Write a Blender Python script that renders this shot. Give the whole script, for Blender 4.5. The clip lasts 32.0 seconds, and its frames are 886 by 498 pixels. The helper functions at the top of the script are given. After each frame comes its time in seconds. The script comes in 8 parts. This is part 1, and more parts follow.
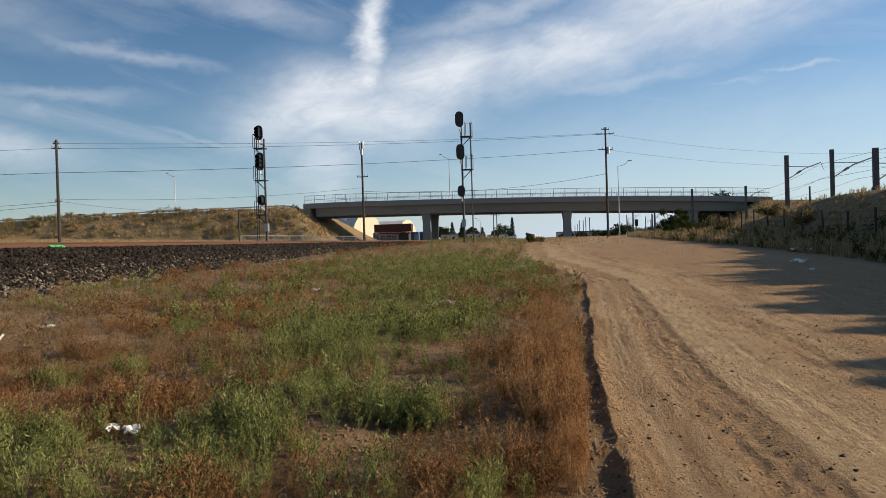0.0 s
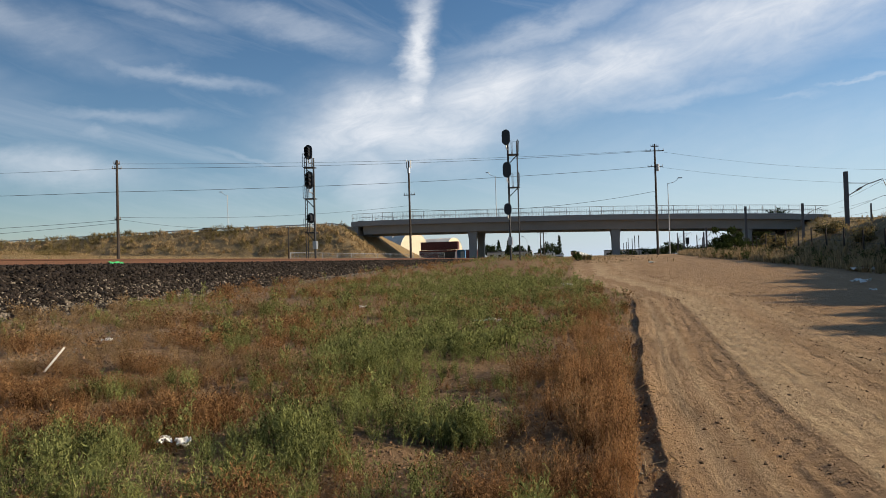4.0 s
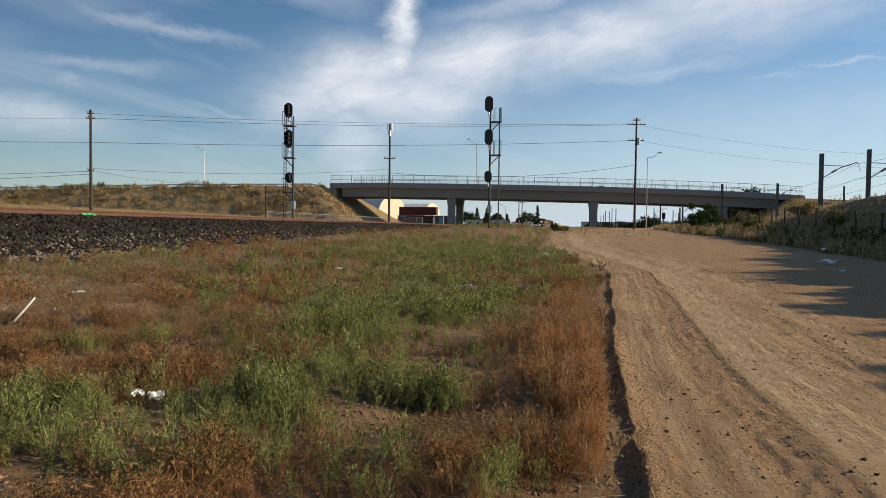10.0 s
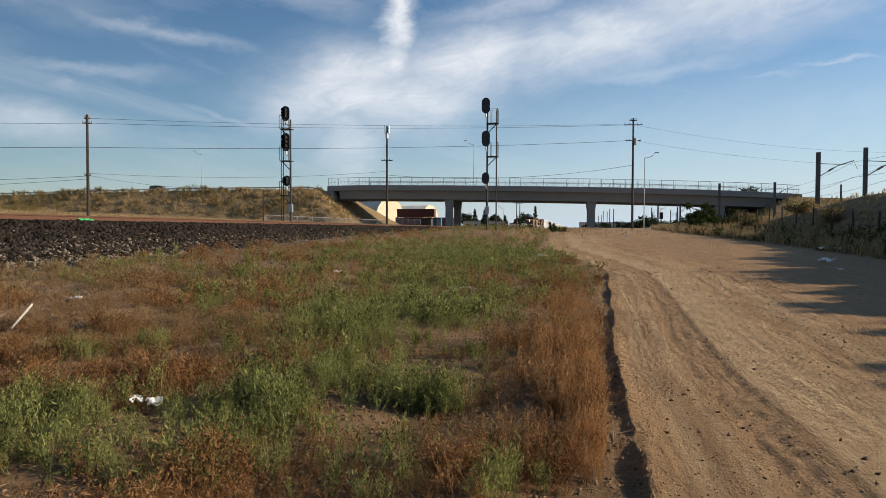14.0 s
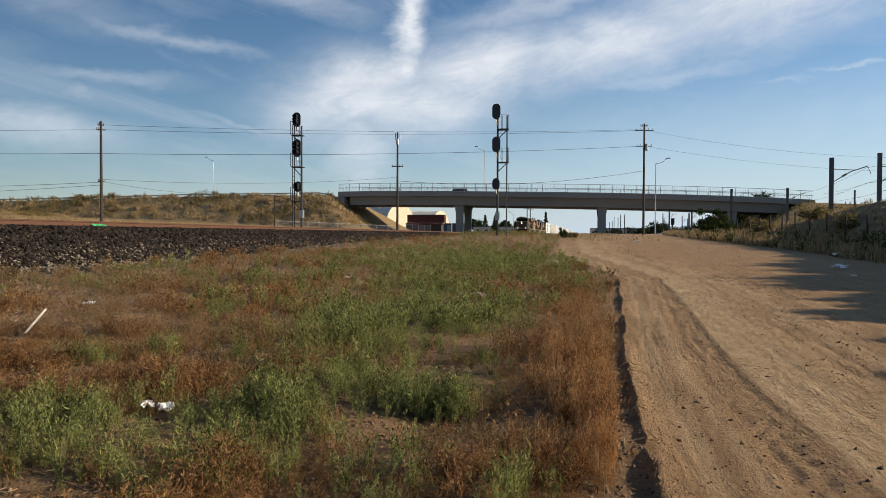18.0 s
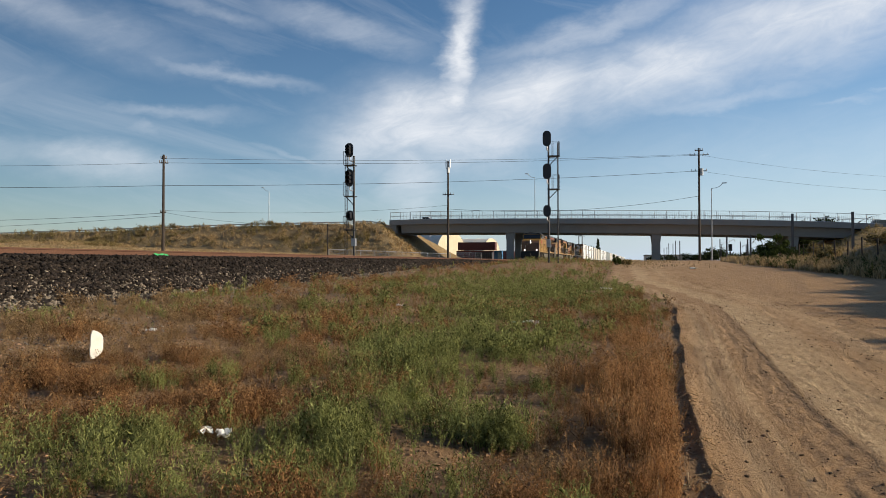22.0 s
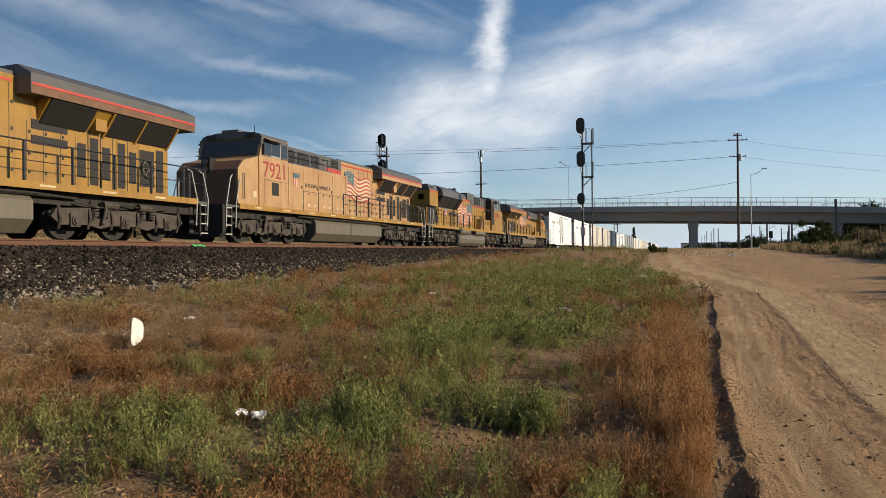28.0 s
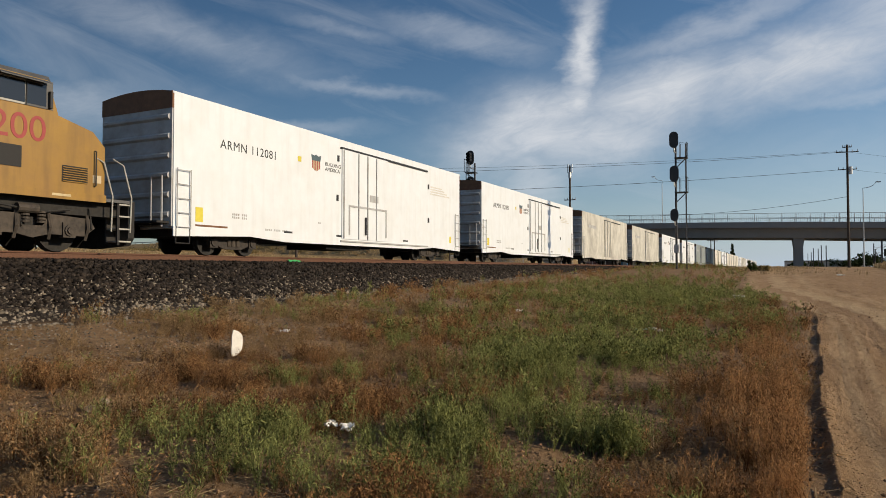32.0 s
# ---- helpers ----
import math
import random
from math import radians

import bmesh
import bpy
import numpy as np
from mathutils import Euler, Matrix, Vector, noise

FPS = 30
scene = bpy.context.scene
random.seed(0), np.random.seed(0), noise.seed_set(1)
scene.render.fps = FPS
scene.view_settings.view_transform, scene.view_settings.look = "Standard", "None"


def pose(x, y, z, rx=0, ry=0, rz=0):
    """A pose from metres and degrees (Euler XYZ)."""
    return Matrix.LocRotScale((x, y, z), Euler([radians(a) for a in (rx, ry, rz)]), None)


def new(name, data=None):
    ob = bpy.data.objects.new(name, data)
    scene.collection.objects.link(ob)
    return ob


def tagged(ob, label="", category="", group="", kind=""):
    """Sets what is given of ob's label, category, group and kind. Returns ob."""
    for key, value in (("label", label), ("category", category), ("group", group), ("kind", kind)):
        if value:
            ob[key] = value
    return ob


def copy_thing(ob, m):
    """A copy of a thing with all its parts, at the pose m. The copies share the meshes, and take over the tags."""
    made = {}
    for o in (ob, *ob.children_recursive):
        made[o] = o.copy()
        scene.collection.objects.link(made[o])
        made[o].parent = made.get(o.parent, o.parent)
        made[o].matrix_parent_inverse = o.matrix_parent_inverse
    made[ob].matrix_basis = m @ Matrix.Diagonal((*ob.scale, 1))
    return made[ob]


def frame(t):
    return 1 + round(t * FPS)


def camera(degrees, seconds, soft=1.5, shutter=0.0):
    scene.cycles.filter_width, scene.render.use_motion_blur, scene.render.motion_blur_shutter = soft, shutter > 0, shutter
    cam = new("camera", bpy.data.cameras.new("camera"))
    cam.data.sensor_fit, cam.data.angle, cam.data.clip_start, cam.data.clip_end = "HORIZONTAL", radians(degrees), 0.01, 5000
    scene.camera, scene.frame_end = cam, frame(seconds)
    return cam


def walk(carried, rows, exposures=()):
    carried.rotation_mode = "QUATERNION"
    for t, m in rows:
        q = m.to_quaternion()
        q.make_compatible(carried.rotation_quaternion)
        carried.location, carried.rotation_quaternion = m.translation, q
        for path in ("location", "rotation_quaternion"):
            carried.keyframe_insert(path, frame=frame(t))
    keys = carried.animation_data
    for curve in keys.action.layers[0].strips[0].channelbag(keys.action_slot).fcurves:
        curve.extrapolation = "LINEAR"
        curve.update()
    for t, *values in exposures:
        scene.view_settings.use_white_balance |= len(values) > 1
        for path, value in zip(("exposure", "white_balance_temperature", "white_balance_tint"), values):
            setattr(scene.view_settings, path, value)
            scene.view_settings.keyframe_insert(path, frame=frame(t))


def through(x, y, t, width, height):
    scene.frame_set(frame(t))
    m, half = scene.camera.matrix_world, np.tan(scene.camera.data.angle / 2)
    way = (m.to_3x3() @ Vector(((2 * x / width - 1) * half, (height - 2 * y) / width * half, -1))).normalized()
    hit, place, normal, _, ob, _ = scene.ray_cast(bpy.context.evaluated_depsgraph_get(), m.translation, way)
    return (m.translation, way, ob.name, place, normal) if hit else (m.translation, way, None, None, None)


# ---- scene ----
# ======== camera ========
cam = camera(66.2, 32.0, soft=0.7)
PATH = [
    (0.0, pose(0.002, 0.008, 1.504, 89.48, 1.77, 9.18)),
    (0.5, pose(-0.000, -0.001, 1.503, 89.82, 1.35, 9.61)),
    (1.0, pose(0.018, 0.007, 1.503, 90.18, 0.83, 10.37)),
    (1.5, pose(-0.004, -0.003, 1.502, 90.94, 0.49, 12.23)),
    (2.0, pose(0.010, -0.006, 1.497, 91.74, 0.84, 12.70)),
    (2.5, pose(0.009, -0.008, 1.495, 91.25, 1.38, 13.20)),
    (4.5, pose(0.005, 0.008, 1.502, 90.98, 1.61, 13.04)),
    (5.0, pose(0.010, 0.008, 1.498, 89.96, 1.36, 12.49)),
    (5.5, pose(0.010, -0.001, 1.501, 87.74, 1.43, 11.81)),
    (6.0, pose(0.009, 0.003, 1.495, 87.80, 0.69, 11.84)),
    (6.5, pose(0.008, -0.005, 1.493, 87.95, 0.10, 11.77)),
    (7.0, pose(-0.001, -0.004, 1.494, 87.66, -0.28, 11.50)),
    (7.5, pose(-0.001, -0.007, 1.499, 87.32, -0.33, 11.46)),
    (8.0, pose(-0.003, -0.005, 1.500, 87.41, -0.29, 11.37)),
    (8.5, pose(-0.000, -0.003, 1.503, 87.39, -0.16, 11.27)),
    (9.0, pose(-0.000, -0.000, 1.500, 87.62, -0.25, 11.10)),
    (9.5, pose(-0.007, -0.011, 1.493, 87.92, -0.50, 11.41)),
    (10.0, pose(-0.009, -0.001, 1.493, 88.19, -0.72, 11.21)),
    (10.5, pose(-0.002, -0.011, 1.499, 88.92, -1.60, 10.72)),
    (11.0, pose(-0.013, 0.004, 1.490, 87.98, -0.90, 10.76)),
    (11.5, pose(-0.013, 0.002, 1.494, 88.10, -0.71, 11.38)),
    (12.0, pose(-0.018, 0.007, 1.500, 87.90, -0.55, 11.44)),
    (12.5, pose(-0.017, -0.001, 1.498, 88.31, -0.35, 11.58)),
    (13.0, pose(-0.009, 0.005, 1.500, 88.35, -0.42, 11.41)),
    (13.5, pose(-0.007, -0.001, 1.494, 88.48, -0.43, 11.16)),
    (14.0, pose(-0.012, 0.011, 1.500, 88.34, -0.20, 11.04)),
    (14.5, pose(-0.008, 0.006, 1.499, 88.33, -0.06, 11.13)),
    (16.5, pose(-0.010, 0.011, 1.499, 88.31, -0.33, 11.51)),
    (17.0, pose(-0.010, 0.013, 1.496, 88.33, -0.57, 11.64)),
    (17.5, pose(-0.001, 0.005, 1.504, 88.05, -0.44, 11.50)),
    (18.0, pose(-0.013, 0.015, 1.503, 88.82, -0.24, 11.91)),
    (18.5, pose(-0.015, 0.016, 1.501, 89.84, -0.87, 11.71)),
    (19.0, pose(-0.023, 0.023, 1.501, 89.53, 0.93, 13.49)),
    (19.5, pose(-0.022, 0.025, 1.501, 90.50, 0.10, 14.09)),
    (20.0, pose(-0.017, 0.004, 1.497, 90.72, 1.12, 15.14)),
    (20.5, pose(-0.027, 0.009, 1.495, 90.95, 0.71, 15.31)),
    (21.0, pose(-0.027, 0.008, 1.491, 90.88, 0.80, 15.81)),
    (21.5, pose(-0.031, -0.001, 1.501, 90.62, 0.75, 15.87)),
    (22.0, pose(-0.043, 0.024, 1.502, 91.14, 0.03, 16.17)),
    (22.5, pose(-0.025, 0.024, 1.500, 90.56, 0.45, 17.33)),
    (23.0, pose(-0.010, 0.037, 1.500, 90.27, 1.35, 17.24)),
    (23.5, pose(-0.005, 0.035, 1.499, 91.12, 0.73, 18.11)),
    (24.0, pose(-0.016, 0.027, 1.498, 91.28, 0.96, 18.92)),
    (24.5, pose(-0.013, 0.034, 1.486, 91.88, 0.58, 19.65)),
    (25.0, pose(0.034, 0.054, 1.477, 91.70, 1.29, 19.42)),
    (25.5, pose(0.037, 0.088, 1.486, 90.20, 1.19, 13.34)),
    (27.5, pose(-0.004, 0.056, 1.447, 89.89, 1.38, 14.85)),
    (28.0, pose(-0.003, 0.027, 1.449, 90.33, 0.51, 19.02)),
    (28.5, pose(0.020, 0.068, 1.451, 90.58, 1.05, 23.58)),
    (29.0, pose(0.096, 0.037, 1.479, 91.23, 1.50, 26.38)),
    (29.5, pose(0.089, 0.043, 1.467, 91.35, 2.42, 28.64)),
    (30.0, pose(0.088, 0.051, 1.460, 91.85, 3.00, 30.13)),
    (30.5, pose(0.122, 0.059, 1.470, 92.91, 3.08, 31.09)),
    (31.0, pose(0.112, 0.050, 1.458, 92.64, 2.60, 31.80)),
    (31.5, pose(0.088, -0.011, 1.440, 91.92, 0.80, 29.93)),
    (32.0, pose(0.080, -0.079, 1.485, 91.68, -0.00, 26.41)),
]
walk(cam, PATH, exposures=((0.0, 0.18), (25.5, 0.18), (28.0, 0.2), (28.7, 0.36), (30.5, 0.42), (31.2, 0.3), (32.0, -0.16)))

# ======== world, sun ========
SUN_EL, SUN_AZ = radians(21), radians(84)      # azimuth from +Y towards +X
world = bpy.data.worlds.new("sky")
scene.world = world
world.use_nodes = True


def build_sky():
    nt = world.node_tree
    nt.nodes.clear()
    N, K = nt.nodes.new, nt.links.new

    def mth(op, a, b=None, c=None, clamp=False):
        n = N("ShaderNodeMath")
        n.operation, n.use_clamp = op, clamp
        for i, v in enumerate((a, b, c)):
            if v is None:
                continue
            if isinstance(v, (int, float)):
                n.inputs[i].default_value = v
            else:
                K(v, n.inputs[i])
        return n.outputs[0]

    out, bg = N("ShaderNodeOutputWorld"), N("ShaderNodeBackground")
    sky = N("ShaderNodeTexSky")
    sky.sky_type, sky.sun_disc = "NISHITA", False
    sky.sun_elevation, sky.sun_rotation = SUN_EL, SUN_AZ
    sky.air_density, sky.dust_density, sky.ozone_density = 1.0, 0.4, 3.0
    bg.inputs[1].default_value = 0.092
    tc = N("ShaderNodeTexCoord")
    sep = N("ShaderNodeSeparateXYZ")
    K(tc.outputs["Generated"], sep.inputs[0])
    # u: degrees to the right of +Y, v: degrees above the horizon
    u0 = mth("MULTIPLY", mth("ARCTAN2", sep.outputs[0], sep.outputs[1]), 57.296)
    v0 = mth("MULTIPLY", mth("ARCSINE", sep.outputs[2]), 57.296)

    def noise_at(scale_u, scale_v, detail, rough, seed, rot=0.0, dist=0.0):
        ca, sa = math.cos(rot), math.sin(rot)
        a = mth("ADD", mth("MULTIPLY", u0, ca * scale_u), mth("MULTIPLY", v0, sa * scale_u))
        b = mth("ADD", mth("MULTIPLY", u0, -sa * scale_v), mth("MULTIPLY", v0, ca * scale_v))
        co = N("ShaderNodeCombineXYZ")
        K(a, co.inputs[0]), K(b, co.inputs[1])
        co.inputs[2].default_value = seed
        t = N("ShaderNodeTexNoise")
        t.inputs["Scale"].default_value, t.inputs["Detail"].default_value = 1.0, detail
        t.inputs["Roughness"].default_value, t.inputs["Distortion"].default_value = rough, dist
        K(co.outputs[0], t.inputs["Vector"])
        return t.outputs["Fac"]

    warp_u = mth("MULTIPLY", mth("SUBTRACT", noise_at(0.16, 0.3, 5, 0.6, 1.3), 0.5), 5.0)
    warp_v = mth("MULTIPLY", mth("SUBTRACT", noise_at(0.16, 0.3, 5, 0.6, 7.7), 0.5), 3.4)
    u, v = mth("ADD", u0, warp_u), mth("ADD", v0, warp_v)

    def streak(cu, cv, length, width, angle, power=1.0):
        """A soft band of cloud about (cu, cv), turned by angle, 0 to power."""
        ca, sa = math.cos(radians(angle)), math.sin(radians(angle))
        du, dv = mth("SUBTRACT", u, cu), mth("SUBTRACT", v, cv)
        a = mth("DIVIDE", mth("ADD", mth("MULTIPLY", du, ca), mth("MULTIPLY", dv, sa)), length)
        b = mth("DIVIDE", mth("ADD", mth("MULTIPLY", du, -sa), mth("MULTIPLY", dv, ca)), width)
        r = mth("ADD", mth("MULTIPLY", a, a), mth("MULTIPLY", b, b))
        return mth("MULTIPLY", mth("POWER", 2.718, mth("MULTIPLY", r, -0.9)), power)

    fine = noise_at(0.22, 0.6, 9, 0.66, 3.1, radians(14), 0.9)
    wisps = noise_at(0.05, 0.28, 7, 0.62, 9.4, radians(-14), 0.6)
    total = None
    for args in CLOUDS:
        s = streak(*args)
        total = s if total is None else mth("MAXIMUM", total, s)
    dens = mth("MULTIPLY", total, mth("ADD", 0.34, mth("MULTIPLY", fine, 1.0)), clamp=True)
    thin = N("ShaderNodeMapRange")
    K(wisps, thin.inputs[0])
    thin.inputs[1].default_value, thin.inputs[2].default_value = 0.46, 0.78
    thin.inputs[3].default_value, thin.inputs[4].default_value = 0.02, 0.24
    dens = mth("MAXIMUM", dens, thin.outputs[0])
    up = N("ShaderNodeMapRange")
    K(v0, up.inputs[0])
    up.inputs[1].default_value, up.inputs[2].default_value = 0.0, 5.0
    dens = mth("MULTIPLY", dens, up.outputs[0], clamp=True)
    cloud = N("ShaderNodeRGB")
    cloud.outputs[0].default_value = CLOUD_COL
    hsv = N("ShaderNodeHueSaturation")
    hsv.inputs["Saturation"].default_value, hsv.inputs["Value"].default_value = 1.2, 0.9
    K(sky.outputs[0], hsv.inputs["Color"])
    deep = N("ShaderNodeMapRange")          # deeper blue away from the sun
    K(u0, deep.inputs[0])
    deep.inputs[1].default_value, deep.inputs[2].default_value = -55.0, 5.0
    deep.inputs[3].default_value, deep.inputs[4].default_value = 0.60, 1.24
    K(deep.outputs[0], hsv.inputs["Value"])
    mix = N("ShaderNodeMix")
    mix.data_type = "RGBA"
    K(dens, mix.inputs[0]), K(hsv.outputs[0], mix.inputs[6]), K(cloud.outputs[0], mix.inputs[7])
    # pale haze that thins out upwards
    side = N("ShaderNodeMapRange")          # paler towards the sun's side
    K(u0, side.inputs[0])
    side.inputs[1].default_value, side.inputs[2].default_value = -50.0, 5.0
    side.inputs[3].default_value, side.inputs[4].default_value = 0.2, 0.98
    haze = mth("MULTIPLY", mth("POWER", 2.718, mth("DIVIDE", mth("MAXIMUM", v0, 0.0), -5.5)), side.outputs[0])
    mix2 = N("ShaderNodeMix")
    mix2.data_type = "RGBA"
    mix2.inputs[7].default_value = (5.7, 6.9, 8.3, 1)
    K(haze, mix2.inputs[0]), K(mix.outputs[2], mix2.inputs[6])
    K(mix2.outputs[2], bg.inputs[0]), K(bg.outputs[0], out.inputs[0])


CLOUD_COL = (7.8, 8.1, 8.6, 1)
CLOUDS = [  # degrees right of +Y, degrees up, half length, half width, turn, density
    (-14.9, 17.6, 1.15, 4.2, -8, 1.15), (-15.6, 13.2, 1.5, 2.2, 0, 1.1),
    (-18.6, 11.6, 6.2, 3.0, 14, 1.1), (-22.5, 10.0, 4.2, 1.9, 12, 0.8), (-14.2, 10.6, 6.4, 2.5, 4, 1.0), (-19.0, 7.6, 2.6, 3.0, -8, 0.72), (-18.4, 5.0, 1.5, 2.0, 0, 0.5),
    (-9.0, 13.6, 8.0, 2.6, 14, 1.0), (1.0, 15.2, 10.0, 2.6, 9, 0.95), (13.0, 17.6, 13.0, 3.0, 8, 0.9), (-4.0, 18.6, 9.0, 1.0, 14, 0.5), (6.0, 12.6, 8.0, 0.7, 6, 0.4),
    (-33.6, 14.8, 6.5, 0.6, -8, 0.36), (-30.0, 14.2, 3.0, 0.5, -8, 0.2), (-38.3, 11.4, 6.0, 0.6, 3, 0.3), (-40.0, 9.9, 1.6, 0.5, 0, 0.3), (-42.6, 7.5, 6.0, 1.3, -3, 0.55), (-25.0, 19.0, 7.0, 1.0, -12, 0.38), (-35.0, 19.5, 5.0, 0.8, -6, 0.3),
    (19.6, 12.0, 3.0, 0.2, 1, 0.42), (14.6, 11.6, 2.4, 0.26, -2, 0.28), (9.0, 8.0, 2.0, 0.3, 14, 0.25), (16.0, 8.0, 22.0, 4.0, 0, 0.24), (-48.0, 18.0, 11.0, 1.6, -12, 0.35), (-55.0, 12.0, 9.0, 1.6, 4, 0.4), (-52.0, 8.0, 9.0, 1.2, 0, 0.3), (-28.0, 8.4, 4.0, 0.35, -14, 0.3),
]
build_sky()
sun = new("sun", bpy.data.lights.new("sun", "SUN"))
sun.data.energy, sun.data.angle, sun.data.color = 4.8, radians(0.7), (1.0, 0.83, 0.60)
sun.rotation_euler = (Vector((math.sin(SUN_AZ) * math.cos(SUN_EL), math.cos(SUN_AZ) * math.cos(SUN_EL), math.sin(SUN_EL)))).to_track_quat("Z", "Y").to_euler()

# ======== materials ========
MATS = {}


def material(name, base, rough=0.7, metal=0.0, grain=30.0, vary=0.25, stain=1.5, stain_amt=0.25, tone=None, bump=0.15, bump_scale=None, island=False, spec=0.5, coords="Object", streak=0.0):
    """A surface with colour variation at two scales and fine relief. tone: the colour of stains."""
    if name in MATS:
        return MATS[name]
    m = bpy.data.materials.new(name)
    m.use_nodes = True
    nt = m.node_tree
    N, K = nt.nodes.new, nt.links.new
    p = nt.nodes["Principled BSDF"]
    p.inputs["Roughness"].default_value, p.inputs["Metallic"].default_value = rough, metal
    p.inputs["Specular IOR Level"].default_value = spec
    tc = N("ShaderNodeTexCoord")
    n1, n2 = N("ShaderNodeTexNoise"), N("ShaderNodeTexNoise")
    for n, sc, det in ((n1, grain, 4), (n2, stain, 6)):
        K(tc.outputs[coords], n.inputs["Vector"])
        n.inputs["Scale"].default_value, n.inputs["Detail"].default_value = sc, det
        n.inputs["Roughness"].default_value = 0.62
    dark = tuple(c * (1 - vary) for c in base)
    light = tuple(min(1, c * (1 + vary)) for c in base)
    r = N("ShaderNodeValToRGB")
    r.color_ramp.elements[0].position, r.color_ramp.elements[1].position = 0.3, 0.7
    r.color_ramp.elements[0].color, r.color_ramp.elements[1].color = (*dark, 1), (*light, 1)
    K(n1.outputs["Fac"], r.inputs[0])
    mr = N("ShaderNodeMapRange")
    K(n2.outputs["Fac"], mr.inputs[0])
    mr.inputs[1].default_value, mr.inputs[2].default_value = 0.45, 0.72
    mr.inputs[4].default_value = stain_amt
    mix = N("ShaderNodeMix")
    mix.data_type = "RGBA"
    t = tone or tuple(c * 0.45 for c in base)
    mix.inputs[7].default_value = (*t, 1)
    K(mr.outputs[0], mix.inputs[0]), K(r.outputs[0], mix.inputs[6])
    col = mix.outputs[2]
    if streak:                                   # dirt run down by rain
        mp, n4, mr4, mx4 = N("ShaderNodeMapping"), N("ShaderNodeTexNoise"), N("ShaderNodeMapRange"), N("ShaderNodeMix")
        mp.inputs["Scale"].default_value = (5.0, 5.0, 0.55)
        n4.inputs["Scale"].default_value, n4.inputs["Detail"].default_value = 0.8, 6
        K(tc.outputs[coords], mp.inputs[0]), K(mp.outputs[0], n4.inputs["Vector"]), K(n4.outputs["Fac"], mr4.inputs[0])
        mr4.inputs[1].default_value, mr4.inputs[2].default_value, mr4.inputs[4].default_value = 0.48, 0.78, streak
        mx4.data_type = "RGBA"
        mx4.inputs[7].default_value = (*(c * 0.55 for c in t), 1)
        K(mr4.outputs[0], mx4.inputs[0]), K(col, mx4.inputs[6])
        col = mx4.outputs[2]
    if island:
        g = N("ShaderNodeNewGeometry")
        mr2 = N("ShaderNodeMapRange")
        K(g.outputs["Random Per Island"], mr2.inputs[0])
        mr2.inputs[3].default_value, mr2.inputs[4].default_value = 0.25, 1.75
        h = N("ShaderNodeHueSaturation")
        K(mr2.outputs[0], h.inputs["Value"]), K(col, h.inputs["Color"])
        col = h.outputs[0]
    K(col, p.inputs["Base Color"])
    if bump:
        b = N("ShaderNodeBump")
        b.inputs["Strength"].default_value, b.inputs["Distance"].default_value = bump, 0.02
        if bump_scale:
            n3 = N("ShaderNodeTexNoise")
            n3.inputs["Scale"].default_value, n3.inputs["Detail"].default_value = bump_scale, 5
            K(tc.outputs[coords], n3.inputs["Vector"])
            K(n3.outputs["Fac"], b.inputs["Height"])
        else:
            K(n1.outputs["Fac"], b.inputs["Height"])
        K(b.outputs[0], p.inputs["Normal"])
    MATS[name] = m
    return m


def glowing(name, col, strength):
    m = bpy.data.materials.new(name)
    m.use_nodes = True
    p = m.node_tree.nodes["Principled BSDF"]
    p.inputs["Base Color"].default_value = (*col, 1)
    p.inputs["Emission Color"].default_value, p.inputs["Emission Strength"].default_value = (*col, 1), strength
    return m


def glass_mat(name, tint=(0.02, 0.025, 0.03)):
    m = bpy.data.materials.new(name)
    m.use_nodes = True
    p = m.node_tree.nodes["Principled BSDF"]
    p.inputs["Base Color"].default_value, p.inputs["Roughness"].default_value = (*tint, 1), 0.06
    p.inputs["Specular IOR Level"].default_value = 0.7
    return m


CONCRETE = material("concrete", (0.23, 0.225, 0.215), 0.85, grain=6, vary=0.12, stain=0.35, stain_amt=0.45, tone=(0.2, 0.19, 0.18), bump=0.1)
STEEL = material("galvanised_steel", (0.42, 0.43, 0.44), 0.45, 0.7, grain=12, vary=0.15, bump=0.03)
DARKSTEEL = material("dark_steel", (0.035, 0.035, 0.038), 0.55, 0.3, grain=15, vary=0.3, bump=0.05)
BLACK = material("black_paint", (0.012, 0.012, 0.013), 0.5, grain=15, vary=0.3, bump=0.03)
WOODPOLE = material("weathered_pole_wood", (0.05, 0.038, 0.03), 0.9, grain=18, vary=0.35, stain=2.0, bump=0.4)
RUST = material("rusty_rail", (0.125, 0.06, 0.036), 0.8, 0.2, grain=25, vary=0.3, stain=2.0, tone=(0.09, 0.04, 0.025), bump=0.15)
RAILTOP = material("worn_rail_top", (0.5, 0.47, 0.44), 0.3, 0.9, grain=10, vary=0.1, bump=0.0)
TIE = material("creosoted_tie", (0.055, 0.042, 0.035), 0.9, grain=20, vary=0.35, bump=0.4)
STONE = material("ballast_stone", (0.021, 0.017, 0.0145), 0.9, spec=0.12, grain=40, vary=0.35, stain=5, stain_amt=0.4, tone=(0.095, 0.072, 0.054), bump=0.2, island=True)
PALESTONE = material("pale_ballast_stone", (0.18, 0.15, 0.112), 0.9, grain=40, vary=0.25, stain=8, stain_amt=0.3, tone=(0.14, 0.11, 0.09), bump=0.2, island=True)
WIRE = material("wire", (0.03, 0.03, 0.03), 0.6, grain=5, vary=0.1, bump=0)

# ======== mesh helpers ========


